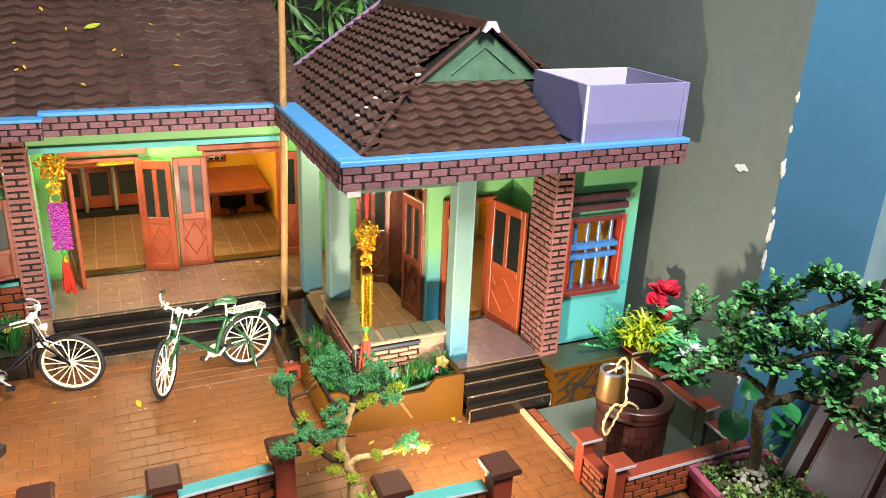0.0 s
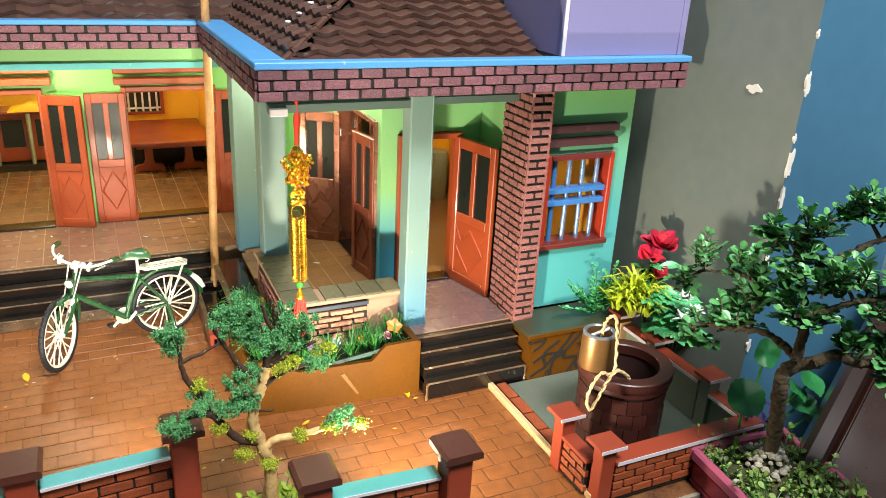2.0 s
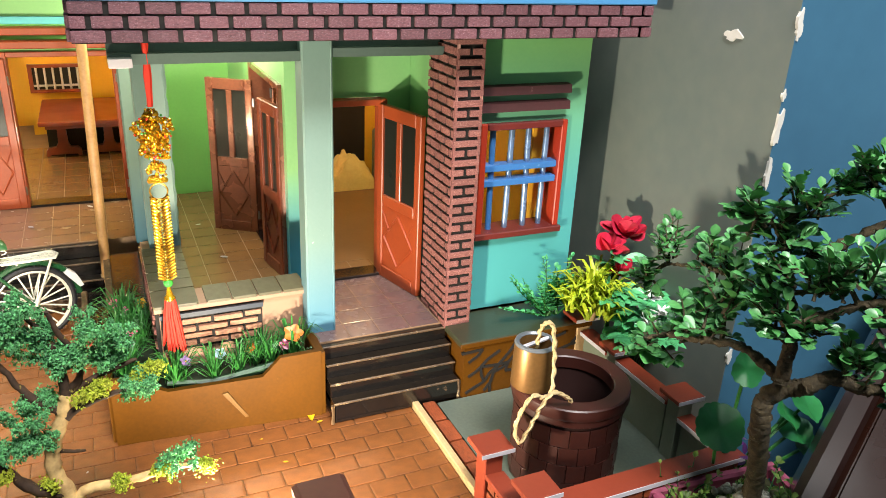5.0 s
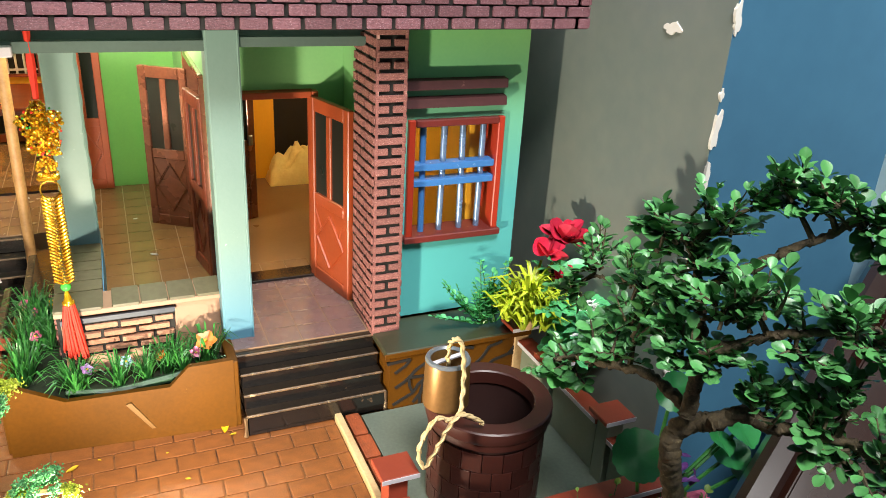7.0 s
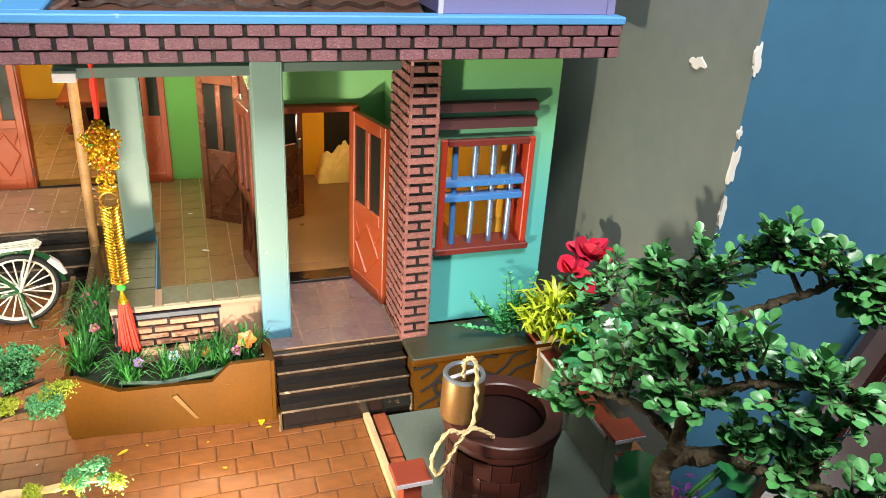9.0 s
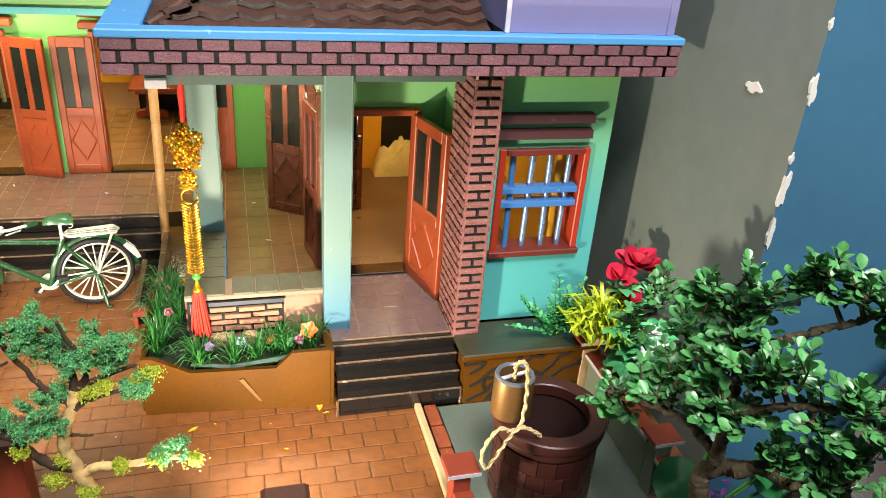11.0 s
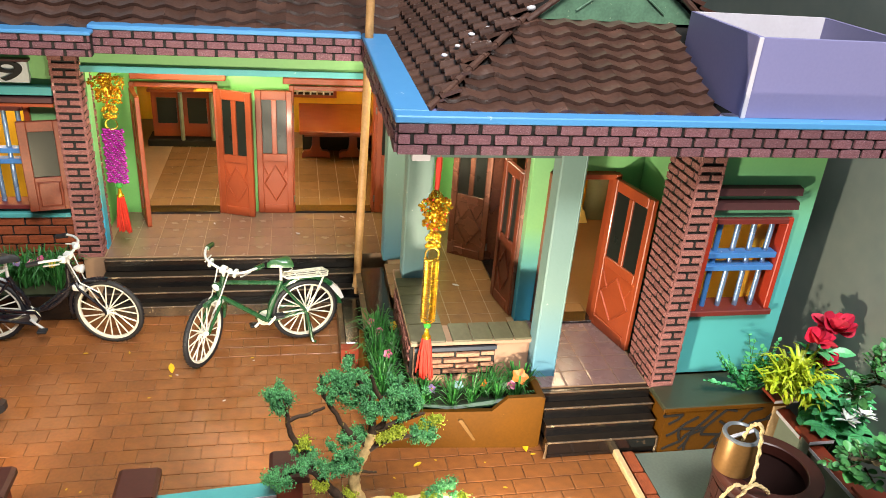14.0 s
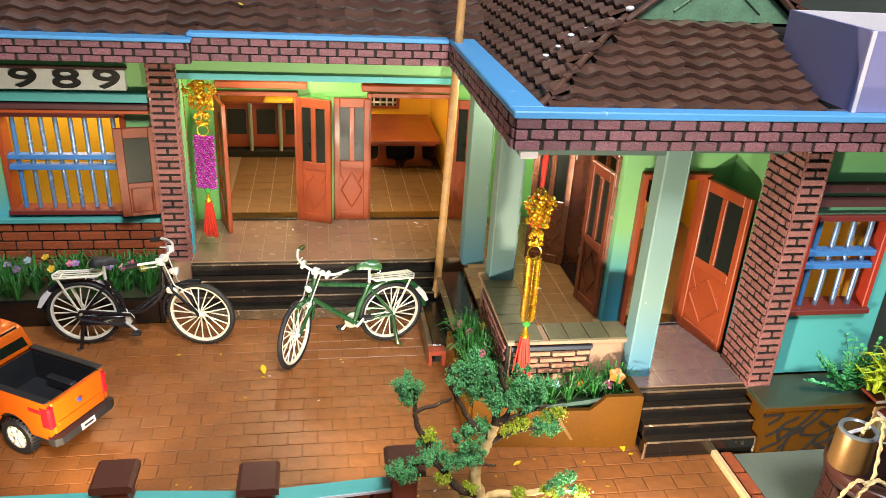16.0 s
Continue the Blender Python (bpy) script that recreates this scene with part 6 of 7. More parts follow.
def limb(points, r0, r1, pads):
    """A crooked limb, with pads of leaf sprays (centre and reach) that grow from it."""
    pp = [rel(p) for p in smooth_path(points, 14)]
    k = len(pp)
    wood.tube([p + Vector((rnd.uniform(-1, 1), rnd.uniform(-1, 1), rnd.uniform(-1, 1))) * 0.004 for p in pp], [(r0 + (r1 - r0) * i / (k - 1)) * rnd.uniform(0.93, 1.07) for i in range(k)], 14)
    for x, y, z, reach in pads:
        c = rel((x, y, z - 0.06))
        root = min(pp, key=lambda p: (p - c).length + 0.3 * max(0, p.z - c.z))
        twigs.tube([root, root.lerp(c, 0.5) + Vector((rr.uniform(-0.02, 0.02), rr.uniform(-0.02, 0.02), 0.02)), c], [0.018, 0.014, 0.009], 6)
        out_way = (c - root).normalized() if (c - root).length > 0.02 else Vector((0, 0, 1))
        for i in range(round(5 + reach * 46)):
            way = out_way * 0.55 + Vector((rr.gauss(0, 0.6), rr.gauss(0, 0.6), rr.gauss(0.3, 0.45)))
            p = c + Vector((rr.gauss(0, 0.28), rr.gauss(0, 0.36), rr.gauss(0, 0.24))) * reach
            sprig(crown, twigs, p, way, reach * rr.uniform(0.6, 1.0) + 0.04, rr, rr.uniform(0.6, 0.92), rr.randint(3, 4))


limb([(6.0, 4.88, 0.3), (5.91, 4.82, 0.65), (5.81, 4.75, 0.86), (5.67, 4.67, 1.15), (5.59, 4.63, 1.34), (5.59, 4.63, 1.49), (5.64, 4.57, 1.58), (5.72, 4.47, 1.64)],
     0.062, 0.052, [])
limb([(5.61, 4.42, 1.69), (5.70, 4.32, 1.79), (5.78, 4.22, 1.77), (5.87, 4.11, 1.79), (5.97, 3.98, 1.81), (6.09, 3.83, 1.78), (6.20, 3.69, 1.84)],
     0.046, 0.018, [(5.76, 4.24, 1.89, 0.12), (5.89, 4.08, 1.92, 0.12), (5.94, 4.01, 2.06, 0.11), (6.01, 3.92, 1.80, 0.13), (6.11, 3.80, 1.87, 0.13), (6.13, 3.78, 1.67, 0.08), (6.21, 3.67, 1.88, 0.13)])
limb([(5.64, 4.57, 1.60), (5.57, 4.68, 1.71), (5.49, 4.84, 1.76), (5.42, 5.03, 1.70), (5.36, 5.24, 1.64), (5.30, 5.41, 1.54)],
     0.036, 0.012, [(5.32, 5.39, 1.55, 0.14), (5.40, 5.24, 1.70, 0.14), (5.45, 5.07, 1.81, 0.15), (5.57, 5.03, 1.98, 0.14)])
limb([(5.56, 4.54, 1.66), (5.56, 4.53, 1.89), (5.56, 4.53, 2.03), (5.63, 4.45, 2.11), (5.74, 4.31, 2.23), (5.85, 4.17, 2.30), (6.00, 3.99, 2.39)],
     0.04, 0.012, [(5.50, 4.62, 2.04, 0.13), (5.60, 4.48, 2.08, 0.12), (5.69, 4.38, 2.40, 0.15), (5.81, 4.22, 2.25, 0.14), (5.93, 4.08, 2.39, 0.10), (6.02, 3.97, 2.38, 0.08)])
limb([(5.68, 4.63, 1.90), (5.68, 4.78, 1.98), (5.77, 5.07, 1.99), (5.88, 5.54, 1.91), (5.96, 6.04, 1.72)],
     0.03, 0.01, [(5.97, 6.03, 1.85, 0.15), (5.87, 5.55, 2.03, 0.16), (5.76, 5.19, 2.08, 0.15), (5.81, 5.42, 1.86, 0.14), (5.87, 6.14, 1.65, 0.09)])
limb([(5.68, 4.64, 1.93), (5.69, 4.72, 2.14), (5.72, 4.84, 2.33), (5.70, 4.92, 2.45), (5.64, 5.04, 2.53)],
     0.034, 0.012, [(5.66, 5.02, 2.54, 0.16), (5.79, 4.80, 2.61, 0.18), (5.87, 4.70, 2.78, 0.08), (5.73, 4.83, 2.41, 0.15), (5.63, 4.76, 2.23, 0.14), (5.62, 4.46, 2.31, 0.15)])
limb([(5.68, 4.74, 2.26), (5.82, 4.66, 2.38), (5.94, 4.56, 2.51), (6.07, 4.45, 2.63), (6.20, 4.34, 2.76), (6.31, 4.20, 2.82)],
     0.03, 0.012, [(5.99, 4.60, 2.85, 0.12), (6.09, 4.47, 2.81, 0.12), (6.19, 4.35, 2.79, 0.15), (6.27, 4.25, 2.76, 0.12), (6.38, 4.12, 2.85, 0.12)])
wood.v = [tuple(Vector(v) + noise.noise_vector(Vector(v) * 16) * 0.012 + noise.noise_vector(Vector(v) * 45) * 0.012) for v in wood.v]
part("trunk", wood, M_BARK, bonsai, "gnarled grey-brown trunk", smooth=70)
part("crown", crown, M_LEAF, bonsai, "crown of small glossy green leaves", smooth=60)
part("twig", twigs, M_BARK, bonsai)["kind"] = "stuff"
under, ustem = Build(), Build()
for i in range(210):
    x, y = rr.uniform(-0.46, 0.46), rr.uniform(-0.68, 0.7)
    if math.hypot(x - 0.05, y - 0.34) < 0.17:
        continue
    p = pot_turn @ Vector((x, y, 1.54))
    sprig(under, ustem, p, (rr.gauss(0, 0.6), rr.gauss(0, 0.6), 1), rr.uniform(0.08, 0.24), rr, rr.uniform(0.3, 0.6), 3)
part("undergrowth", under, leafmat("pale_creeper_leaf", "6f8a3c", "48692c", 0.5, 0.4), bonsai, "pale green creeping undergrowth")
part("undergrowth_stem", ustem, M_GRASS, bonsai)
b = Build()
for i in range(120):
    a, q = rr.uniform(0, 6.28), abs(rr.gauss(0, 0.16))
    b.ball((0.05 + q * math.cos(a), 0.35 + q * math.sin(a), 1.56 + 0.2 * math.exp(-q * q / 0.04) + rr.uniform(-0.02, 0.02)), rr.uniform(0.015, 0.04), 6, 4, 0.8)
part("grit", b, mat("pale_grit", "a8a494", 0.9, second="6f6c60", coarse=100, island=0.3), bonsai, "pale grit round the trunk")["kind"] = "stuff"

# broad-leaved water plant behind the pot
penny = thing("broad_leaf_plant", (6.15, 5.34, -0.03), "plant with round scalloped leaves beside the yard", "plant")


def round_leaf(r, scallops=14):
    vs, fs = [(0, 0, 0.01)], []
    n = scallops * 4
    for ring in (0.5, 1.0):
        for i in range(n):
            a = 2 * math.pi * i / n
            q = r * ring * (1 + (0.06 * abs(math.sin(a * scallops / 2)) if ring == 1 else 0))
            vs.append((q * math.cos(a), q * math.sin(a), 0.02 * ring * math.cos(a * 3) + 0.03 * ring))
    fs += [(0, 1 + i, 1 + (i + 1) % n) for i in range(n)] + [(1 + i, 1 + n + i, 1 + n + (i + 1) % n, 1 + (i + 1) % n) for i in range(n)]
    return vs, fs


for x, y, z, r, tx, ty in ((5.84, 5.14, 0.88, 0.17, -40, -15), (6.7, 5.3, 0.66, 0.12, -30, 30), (6.23, 5.35, 1.15, 0.13, -60, -20), (6.88, 5.3, 0.72, 0.15, -35, 20), (7.02, 5.3, 0.3, 0.16, -40, 25), (6.9, 5.35, 0.45, 0.14, -25, 0)):
    b = Build()
    b.m = pose(x - 6.15, y - 5.34, z + 0.03, -tx, ty, 0)
    v, f = round_leaf(r)
    b.add(v, f)
    lf = part("leaf", b, leafmat("bright_round_leaf", "2f8044", "1c5a30", 0.4, 0.0), penny, "round scalloped leaf", smooth=60)
    part("stalk", Build().tube(smooth_path([(0, 0, 0.0), ((x - 6.15) * 0.5, (y - 5.34) * 0.4, z * 0.6), (x - 6.15, y - 5.34, z + 0.03)], 4), 0.014, 5), M_GRASS, lf)
b = Build()
for i in range(26):
    p = Vector((rr.gauss(0.2, 0.1), rr.gauss(-0.03, 0.05), rr.uniform(0.35, 0.55)))
    b.m = aim(p, (rr.gauss(0, 1), rr.gauss(0, 1), rr.gauss(0.4, 0.5)))
    v, f = leaf_shape(0.09, 0.05)
    b.add(v, f)
b.m = None
part("blossom", b, leafmat("dark_purple_petal", "5a2a6c", "3c1c4c"), penny, "dark purple blossoms")


def tuft(parent, name, at, n, height, spread, width, m, rr, label=""):
    b = Build()
    for i in range(n):
        a = rr.uniform(0, 6.28)
        d = Vector((math.cos(a), math.sin(a), 0))
        lean = rr.uniform(0.05, 1.0) * spread
        h = height * rr.uniform(0.6, 1.1)
        p0 = Vector(at) + d * rr.uniform(0, 0.03)
        pts = [p0, p0 + d * lean * 0.35 + Vector((0, 0, h * 0.55)), p0 + d * lean * 0.75 + Vector((0, 0, h * 0.9)), p0 + d * lean * 1.15 + Vector((0, 0, h * (1.0 - 0.3 * lean / max(spread, 0.01))))]
        w = d.cross(Vector((0, 0, 1))) * width * rr.uniform(0.7, 1.2)
        vs = []
        for k, q in enumerate(pts):
            s = (0.7, 1.0, 0.75, 0.05)[k]
            vs += [q - w * s, q + Vector((0, 0, -0.004)), q + w * s]
        b.add(vs, [f for k in range(3) for f in ((k * 3, k * 3 + 3, k * 3 + 4, k * 3 + 1), (k * 3 + 1, k * 3 + 4, k * 3 + 5, k * 3 + 2))])
    return part(name, b, m, parent, label)


def blossom(parent, at, r, m, rr, petals=5):
    b = Build()
    base = pose(at[0], at[1], at[2], rr.uniform(25, 65), rr.uniform(-25, 25), rr.uniform(-40, 40))
    for i in range(petals):
        b.m = base @ Matrix.Rotation(2 * math.pi * i / petals, 4, "Z")
        v, f = leaf_shape(r, r * 0.85, 0.2, -0.15, 5)
        b.add(v, f)
    f_ = part("flower", b, m, parent, "five-petalled plastic flower")
    b = Build()
    b.m = base
    part("flower_eye", b.ball((0, 0, 0.012), r * 0.18, 7, 4), PETALS[4], f_)


def bed_plants(x0, x1, y0, y1, z, count, height, seed, flowers, flower_z, group):
    q = random.Random(seed)
    for i in range(count):
        x, y = q.uniform(x0, x1), q.uniform(y0, y1)
        g = thing("grass_tuft", (x, y, z), "tuft of green plastic grass planted in the planter", "grass", group)
        tuft(g, "grass_blade_clump", (0, 0, 0), 36, height, height * 0.75, 0.0075, M_GRASS, q)
    for i in range(flowers):
        x, y = x0 + (x1 - x0) * (i + 0.5) / flowers + q.uniform(-0.04, 0.04), q.uniform(y0, y1)
        g = thing("plastic_flower", (x, y, z), "small plastic flower on a stem among the grass", "flower", group + " flowers")
        h = flower_z * q.uniform(0.75, 1.1)
        part("stem", Build().tube([(0, 0, 0), (0.01, 0, h)], 0.008, 5), M_GRASS, g)
        blossom(g, (0.01, -0.01, h), 0.052, PETALS[q.randrange(5)], q)


bed_plants(2.5, 3.55, 7.7, 7.92, 0.4, 10, 0.31, 31, 4, 0.22, "porch planter plants")
bed_plants(2.1, 2.36, 7.75, 9.0, 0.4, 11, 0.37, 32, 4, 0.28, "porch planter plants")
g = thing("plastic_flower", (3.5, 7.75, 0.4), "orange plastic flower at the planter's end", "flower", "porch planter plants flowers")
part("stem", Build().tube([(0, 0, 0), (0.01, 0, 0.3)], 0.008, 5), M_GRASS, g)
blossom(g, (0.01, -0.02, 0.3), 0.09, PETALS[0], random.Random(3))
tuft(g, "grass_blade_clump", (0.03, 0.03, 0), 30, 0.42, 0.25, 0.011, M_GRASS, random.Random(4))
bay_planter = thing("planter", (0, 0, 0), "dark brown planter box below the bay window", "planter")
part("front_board", Build().box(-4.5, -1.4, 10.26, 10.32, 0, 0.34, 0.01), M_BLACK, bay_planter)
part("soil", Build().box(-4.5, -1.4, 10.32, 10.9, 0, 0.3), M_OLIVE, bay_planter)
part("end_board", Build().box(-1.4, -1.34, 10.26, 10.9, 0, 0.34, 0.01), M_BLACK, bay_planter)
bed_plants(-3.6, -1.5, 10.36, 10.8, 0.3, 34, 0.46, 33, 14, 0.42, "bay planter plants")

# flower group at the house corner
q = random.Random(41)
yg = thing("yellow_grass_plant", (6.19, 7.17, 0.66), "tuft of yellow-green plastic grass on the ledge corner", "plant")
for i in range(24):
    a, k = i * 2.4, 0.24 * math.sqrt(i / 24)
    tuft(yg, "grass_blade_clump", (k * math.cos(a), k * math.sin(a) * 0.8, 0.06 + 0.3 * (1 - k / 0.24)), 13, 0.24, 0.3, 0.02, M_YGRASS, q)
part("base", Build().lathe([(0.05, 0.0), (0.07, 0.1), (0.06, 0.12), (0.01, 0.12)], 12, (0, 0, 0.0)), M_STRIP, yg, "small cream base", smooth=40)
fern = thing("leafy_trailing_plant", (5.9, 7.42, 0.6), "small trailing plant with pale green leaves", "plant")
b, st = Build(), Build()
for i in range(26):
    sprig(b, st, (q.uniform(-0.05, 0.1), 0, 0.02), (q.uniform(-1.4, 0.5), q.uniform(-0.4, 0.2), q.uniform(0.0, 1.6)), q.uniform(0.3, 0.55), q, 0.55, 7)
part("leaves", b, M_GERANIUM, fern)
part("stem", st, M_GRASS, fern)
redp = thing("red_flower_plant", (6.5, 7.3, -0.03), "artificial plant with two large crimson blooms", "flowering plant")
part("stem", Build().tube(smooth_path([(0, 0, 0), (0.02, 0.02, 0.7), (0.0, -0.02, 1.4)], 5), 0.025, 6).tube([(0.01, 0, 0.9), (-0.1, -0.05, 1.35)], 0.016, 6).tube([(0.01, 0, 0.8), (-0.02, -0.1, 1.12)], 0.014, 6), M_GRASS, redp, smooth=50)
for x, y, z, r in ((0.0, -0.04, 1.48, 0.19), (-0.18, -0.08, 1.36, 0.18), (-0.04, -0.14, 1.12, 0.14), (0.1, -0.02, 1.42, 0.16)):
    b = Build()
    for k in range(11):
        a, e = q.uniform(0, 6.28), q.uniform(-0.3, 1.2)
        b.m = aim((x, y, z), (math.cos(a), math.sin(a), e), q.uniform(-1, 1))
        v, f = leaf_shape(r * q.uniform(0.8, 1.2), r * 1.0, 0.3, -0.25, 6, 0.6)
        b.add(v, f)
    part("bloom", b, M_RED, redp, "crimson frilled bloom")
b = Build()
for k in range(26):
    a = q.uniform(0, 6.28)
    b.m = aim((q.gauss(-0.05, 0.06), q.gauss(-0.05, 0.05), q.uniform(0.7, 1.3)), (math.cos(a), math.sin(a), q.uniform(-0.2, 0.7)), q.uniform(-1, 1))
    v, f = leaf_shape(0.24, 0.11, 0.3, 0.25, 5)
    b.add(v, f)
part("leaves", b, M_GERANIUM, redp, "green leaves")
wh = thing("white_flower_plant", (6.5, 6.85, -0.03), "artificial plant with white blooms and lobed green leaves", "flowering plant")
st = Build()
b = Build()
for k in range(34):
    a = q.uniform(0, 6.28)
    p = Vector((q.gauss(0, 0.12), q.gauss(0, 0.16), q.uniform(0.45, 1.0)))
    st.tube([(0, 0, 0), (p.x * 0.5, p.y * 0.5, p.z * 0.6), p], 0.008, 4)
    for m_ in range(5):
        b.m = aim(p, (math.cos(a + (m_ - 2) * 0.55), math.sin(a + (m_ - 2) * 0.55), 0.2), 0)
        v, f = leaf_shape(0.2, 0.1, 0.2, 0.2, 4)
        b.add(v, f)
part("leaves", b, M_GERANIUM, wh, "lobed green leaves")
part("stem", st, M_GRASS, wh)
for x, y, z in ((-0.12, -0.22, 1.12), (-0.05, -0.34, 1.0), (-0.16, -0.3, 0.92)):
    b = Build()
    for k in range(22):
        a, e = q.uniform(0, 6.28), q.uniform(0.0, 1.4)
        b.m = aim((x, y, z), (math.cos(a), math.sin(a), e))
        v, f = leaf_shape(0.12, 0.035, 0.2, 0.1, 3)
        b.add(v, f)
    part("bloom", b, M_WHITEP, wh, "white feathery bloom")

# model tree at the fence
tree = thing("model_tree", (1.88, 6.12, 0), "small model pine with flocked green foliage pads by the fence", "model tree")
T0 = Vector((1.88, 6.12, 0))


def bough(points, r0, r1, m):
    pp = [p - T0 for p in smooth_path(points, 5)]
    b = Build().tube([p + Vector((rnd.uniform(-1, 1), rnd.uniform(-1, 1), 0)) * 0.007 for p in pp], [(r0 + (r1 - r0) * i / (len(pp) - 1)) * rnd.uniform(0.85, 1.15) for i in range(len(pp))], 8)
    return part("trunk" if r0 > 0.05 else "branch", b, m, tree, "tan trunk with lamplight put into its pale colour" if r0 > 0.05 else "", smooth=60)


bough([(1.86, 6.12, 0.0), (1.84, 6.12, 0.26), (1.84, 6.12, 0.54), (1.78, 6.12, 0.76), (1.73, 6.12, 0.94), (1.73, 6.12, 1.09), (1.78, 6.12, 1.23), (1.82, 6.12, 1.35), (1.85, 6.12, 1.45)], 0.058, 0.034, M_TRUNKLIT)
bough([(1.78, 6.12, 0.78), (1.60, 6.11, 0.87), (1.51, 6.10, 1.01), (1.41, 6.09, 1.14), (1.26, 6.08, 1.16), (1.15, 6.07, 1.09)], 0.04, 0.012, M_BRANCH)
bough([(1.42, 6.12, 1.12), (1.34, 6.12, 1.31), (1.26, 6.11, 1.48), (1.23, 6.11, 1.63), (1.23, 6.10, 1.75), (1.15, 6.10, 1.86)], 0.028, 0.012, M_BRANCH)
bough([(1.23, 6.12, 1.60), (1.39, 6.12, 1.66), (1.50, 6.12, 1.71)], 0.016, 0.009, M_BRANCH)
bough([(1.81, 6.12, 1.34), (1.68, 6.13, 1.45), (1.60, 6.14, 1.58), (1.50, 6.14, 1.79), (1.47, 6.15, 1.97)], 0.03, 0.01, M_BRANCH)
bough([(1.85, 6.12, 1.44), (1.84, 6.14, 1.60), (1.80, 6.16, 1.79), (1.70, 6.18, 1.94)], 0.03, 0.01, M_BRANCH)
bough([(1.86, 6.12, 1.45), (1.94, 6.11, 1.60), (1.85, 6.10, 1.88), (1.82, 6.09, 1.99)], 0.025, 0.01, M_BRANCH)
bough([(1.82, 6.12, 1.30), (1.95, 6.10, 1.38), (2.13, 6.08, 1.43), (2.30, 6.06, 1.42)], 0.028, 0.01, M_BRANCH)
bough([(1.86, 6.12, 1.46), (2.05, 6.13, 1.54), (2.24, 6.14, 1.59)], 0.025, 0.01, M_BRANCH)
bough([(1.80, 6.12, 0.71), (1.88, 6.10, 0.79), (2.06, 6.07, 0.81), (2.26, 6.05, 0.84), (2.44, 6.02, 0.87), (2.60, 6.00, 0.84)], 0.04, 0.012, M_TRUNKLIT)
bough([(1.75, 6.12, 1.14), (1.79, 6.14, 1.06), (1.90, 6.17, 1.02)], 0.02, 0.008, M_BRANCH)


def flock(parent, at, rx, ry, rz, n, m, q):
    """A ragged pad of foam flock: many crumbs gathered in uneven clumps round the branch."""
    b = Build()
    clumps = []
    for i in range(13):
        v = Vector((q.gauss(0, 1), q.gauss(0, 1), q.gauss(0, 1))).normalized() * q.uniform(0.35, 1.0)
        clumps.append((Vector(at) + Vector((v.x * rx, v.y * ry, v.z * rz)), q.uniform(0.03, 0.06)))
    for i in range(n):
        c, r = clumps[i % 13]
        v = Vector((q.gauss(0, 1), q.gauss(0, 1), q.gauss(0, 1))).normalized() * q.uniform(0.2, 1.0)
        p = c + v * r * (1.0 + 0.9 * noise.noise(v * 2 + c * 30))
        s = q.uniform(0.007, 0.017)
        b.m = Matrix.Translation(p) @ Euler((q.uniform(0, 3), q.uniform(0, 3), q.uniform(0, 3))).to_matrix().to_4x4()
        b.add([(s, 0, 0), (-0.5 * s, 0.5 * s, 0), (-0.5 * s, -0.5 * s, 0.1 * s), (0.2 * s, 0, 0.7 * s)], [(0, 1, 2), (0, 3, 1), (1, 3, 2), (2, 3, 0)])
    return part("foliage_pad", b, m, parent)


q = random.Random(51)
for x, y, z, r in ((1.56, 6.12, 1.93, 0.09), (1.69, 6.16, 1.97, 0.10), (1.75, 6.18, 1.82, 0.09), (1.59, 6.15, 1.77, 0.09), (1.80, 6.18, 1.69, 0.08), (1.86, 6.12, 1.65, 0.06), (2.03, 6.10, 1.87, 0.10), (2.14, 6.12, 1.76, 0.09), (2.07, 6.14, 1.63, 0.09), (1.94, 6.09, 1.70, 0.06), (1.16, 6.12, 1.84, 0.09), (1.18, 6.12, 1.74, 0.07), (1.16, 6.07, 1.10, 0.09), (1.33, 6.09, 1.26, 0.10), (1.60, 6.07, 1.38, 0.11), (1.67, 6.09, 1.21, 0.08), (1.52, 6.07, 1.20, 0.08), (2.21, 6.07, 1.44, 0.09), (2.41, 6.02, 0.92, 0.11), (1.73, 6.15, 1.42, 0.05)):
    flock(tree, (x - T0.x, y - T0.y, z), r * 1.25, r * 1.1, r * 0.95, 1400, M_FLOCK, q)
for x, y, z, r in ((1.69, 6.10, 0.88, 0.08), (1.63, 6.08, 0.73, 0.09), (1.95, 6.07, 1.45, 0.07), (2.04, 6.08, 1.49, 0.05), (2.33, 6.14, 1.52, 0.06), (2.23, 6.12, 1.49, 0.05), (2.30, 6.02, 0.86, 0.07), (2.07, 6.04, 0.84, 0.05), (2.55, 6.00, 0.85, 0.05), (1.34, 6.10, 1.40, 0.05), (1.47, 6.08, 1.02, 0.06), (1.83, 6.07, 0.60, 0.06)):
    flock(tree, (x - T0.x, y - T0.y, z), r * 0.95, r * 0.8, r * 0.6, 600, M_FLOCKY, q)
bush = thing("ground_bush", (1.86, 6.05, 0), "low yellow-green bush round the model tree's foot", "bush")
b, st = Build(), Build()
for i in range(34):
    a = q.uniform(0, 6.28)
    sprig(b, st, (0.1 * math.cos(a), 0.1 * math.sin(a), 0.0), (math.cos(a) * 0.7, math.sin(a) * 0.7, q.uniform(0.4, 1.2)), q.uniform(0.14, 0.28), q, 0.6, 4)
part("leaves", b, leafmat("lime_leaf", "8aa030", "5c7c24", 0.5), bush)
part("stem", st, M_GRASS, bush)

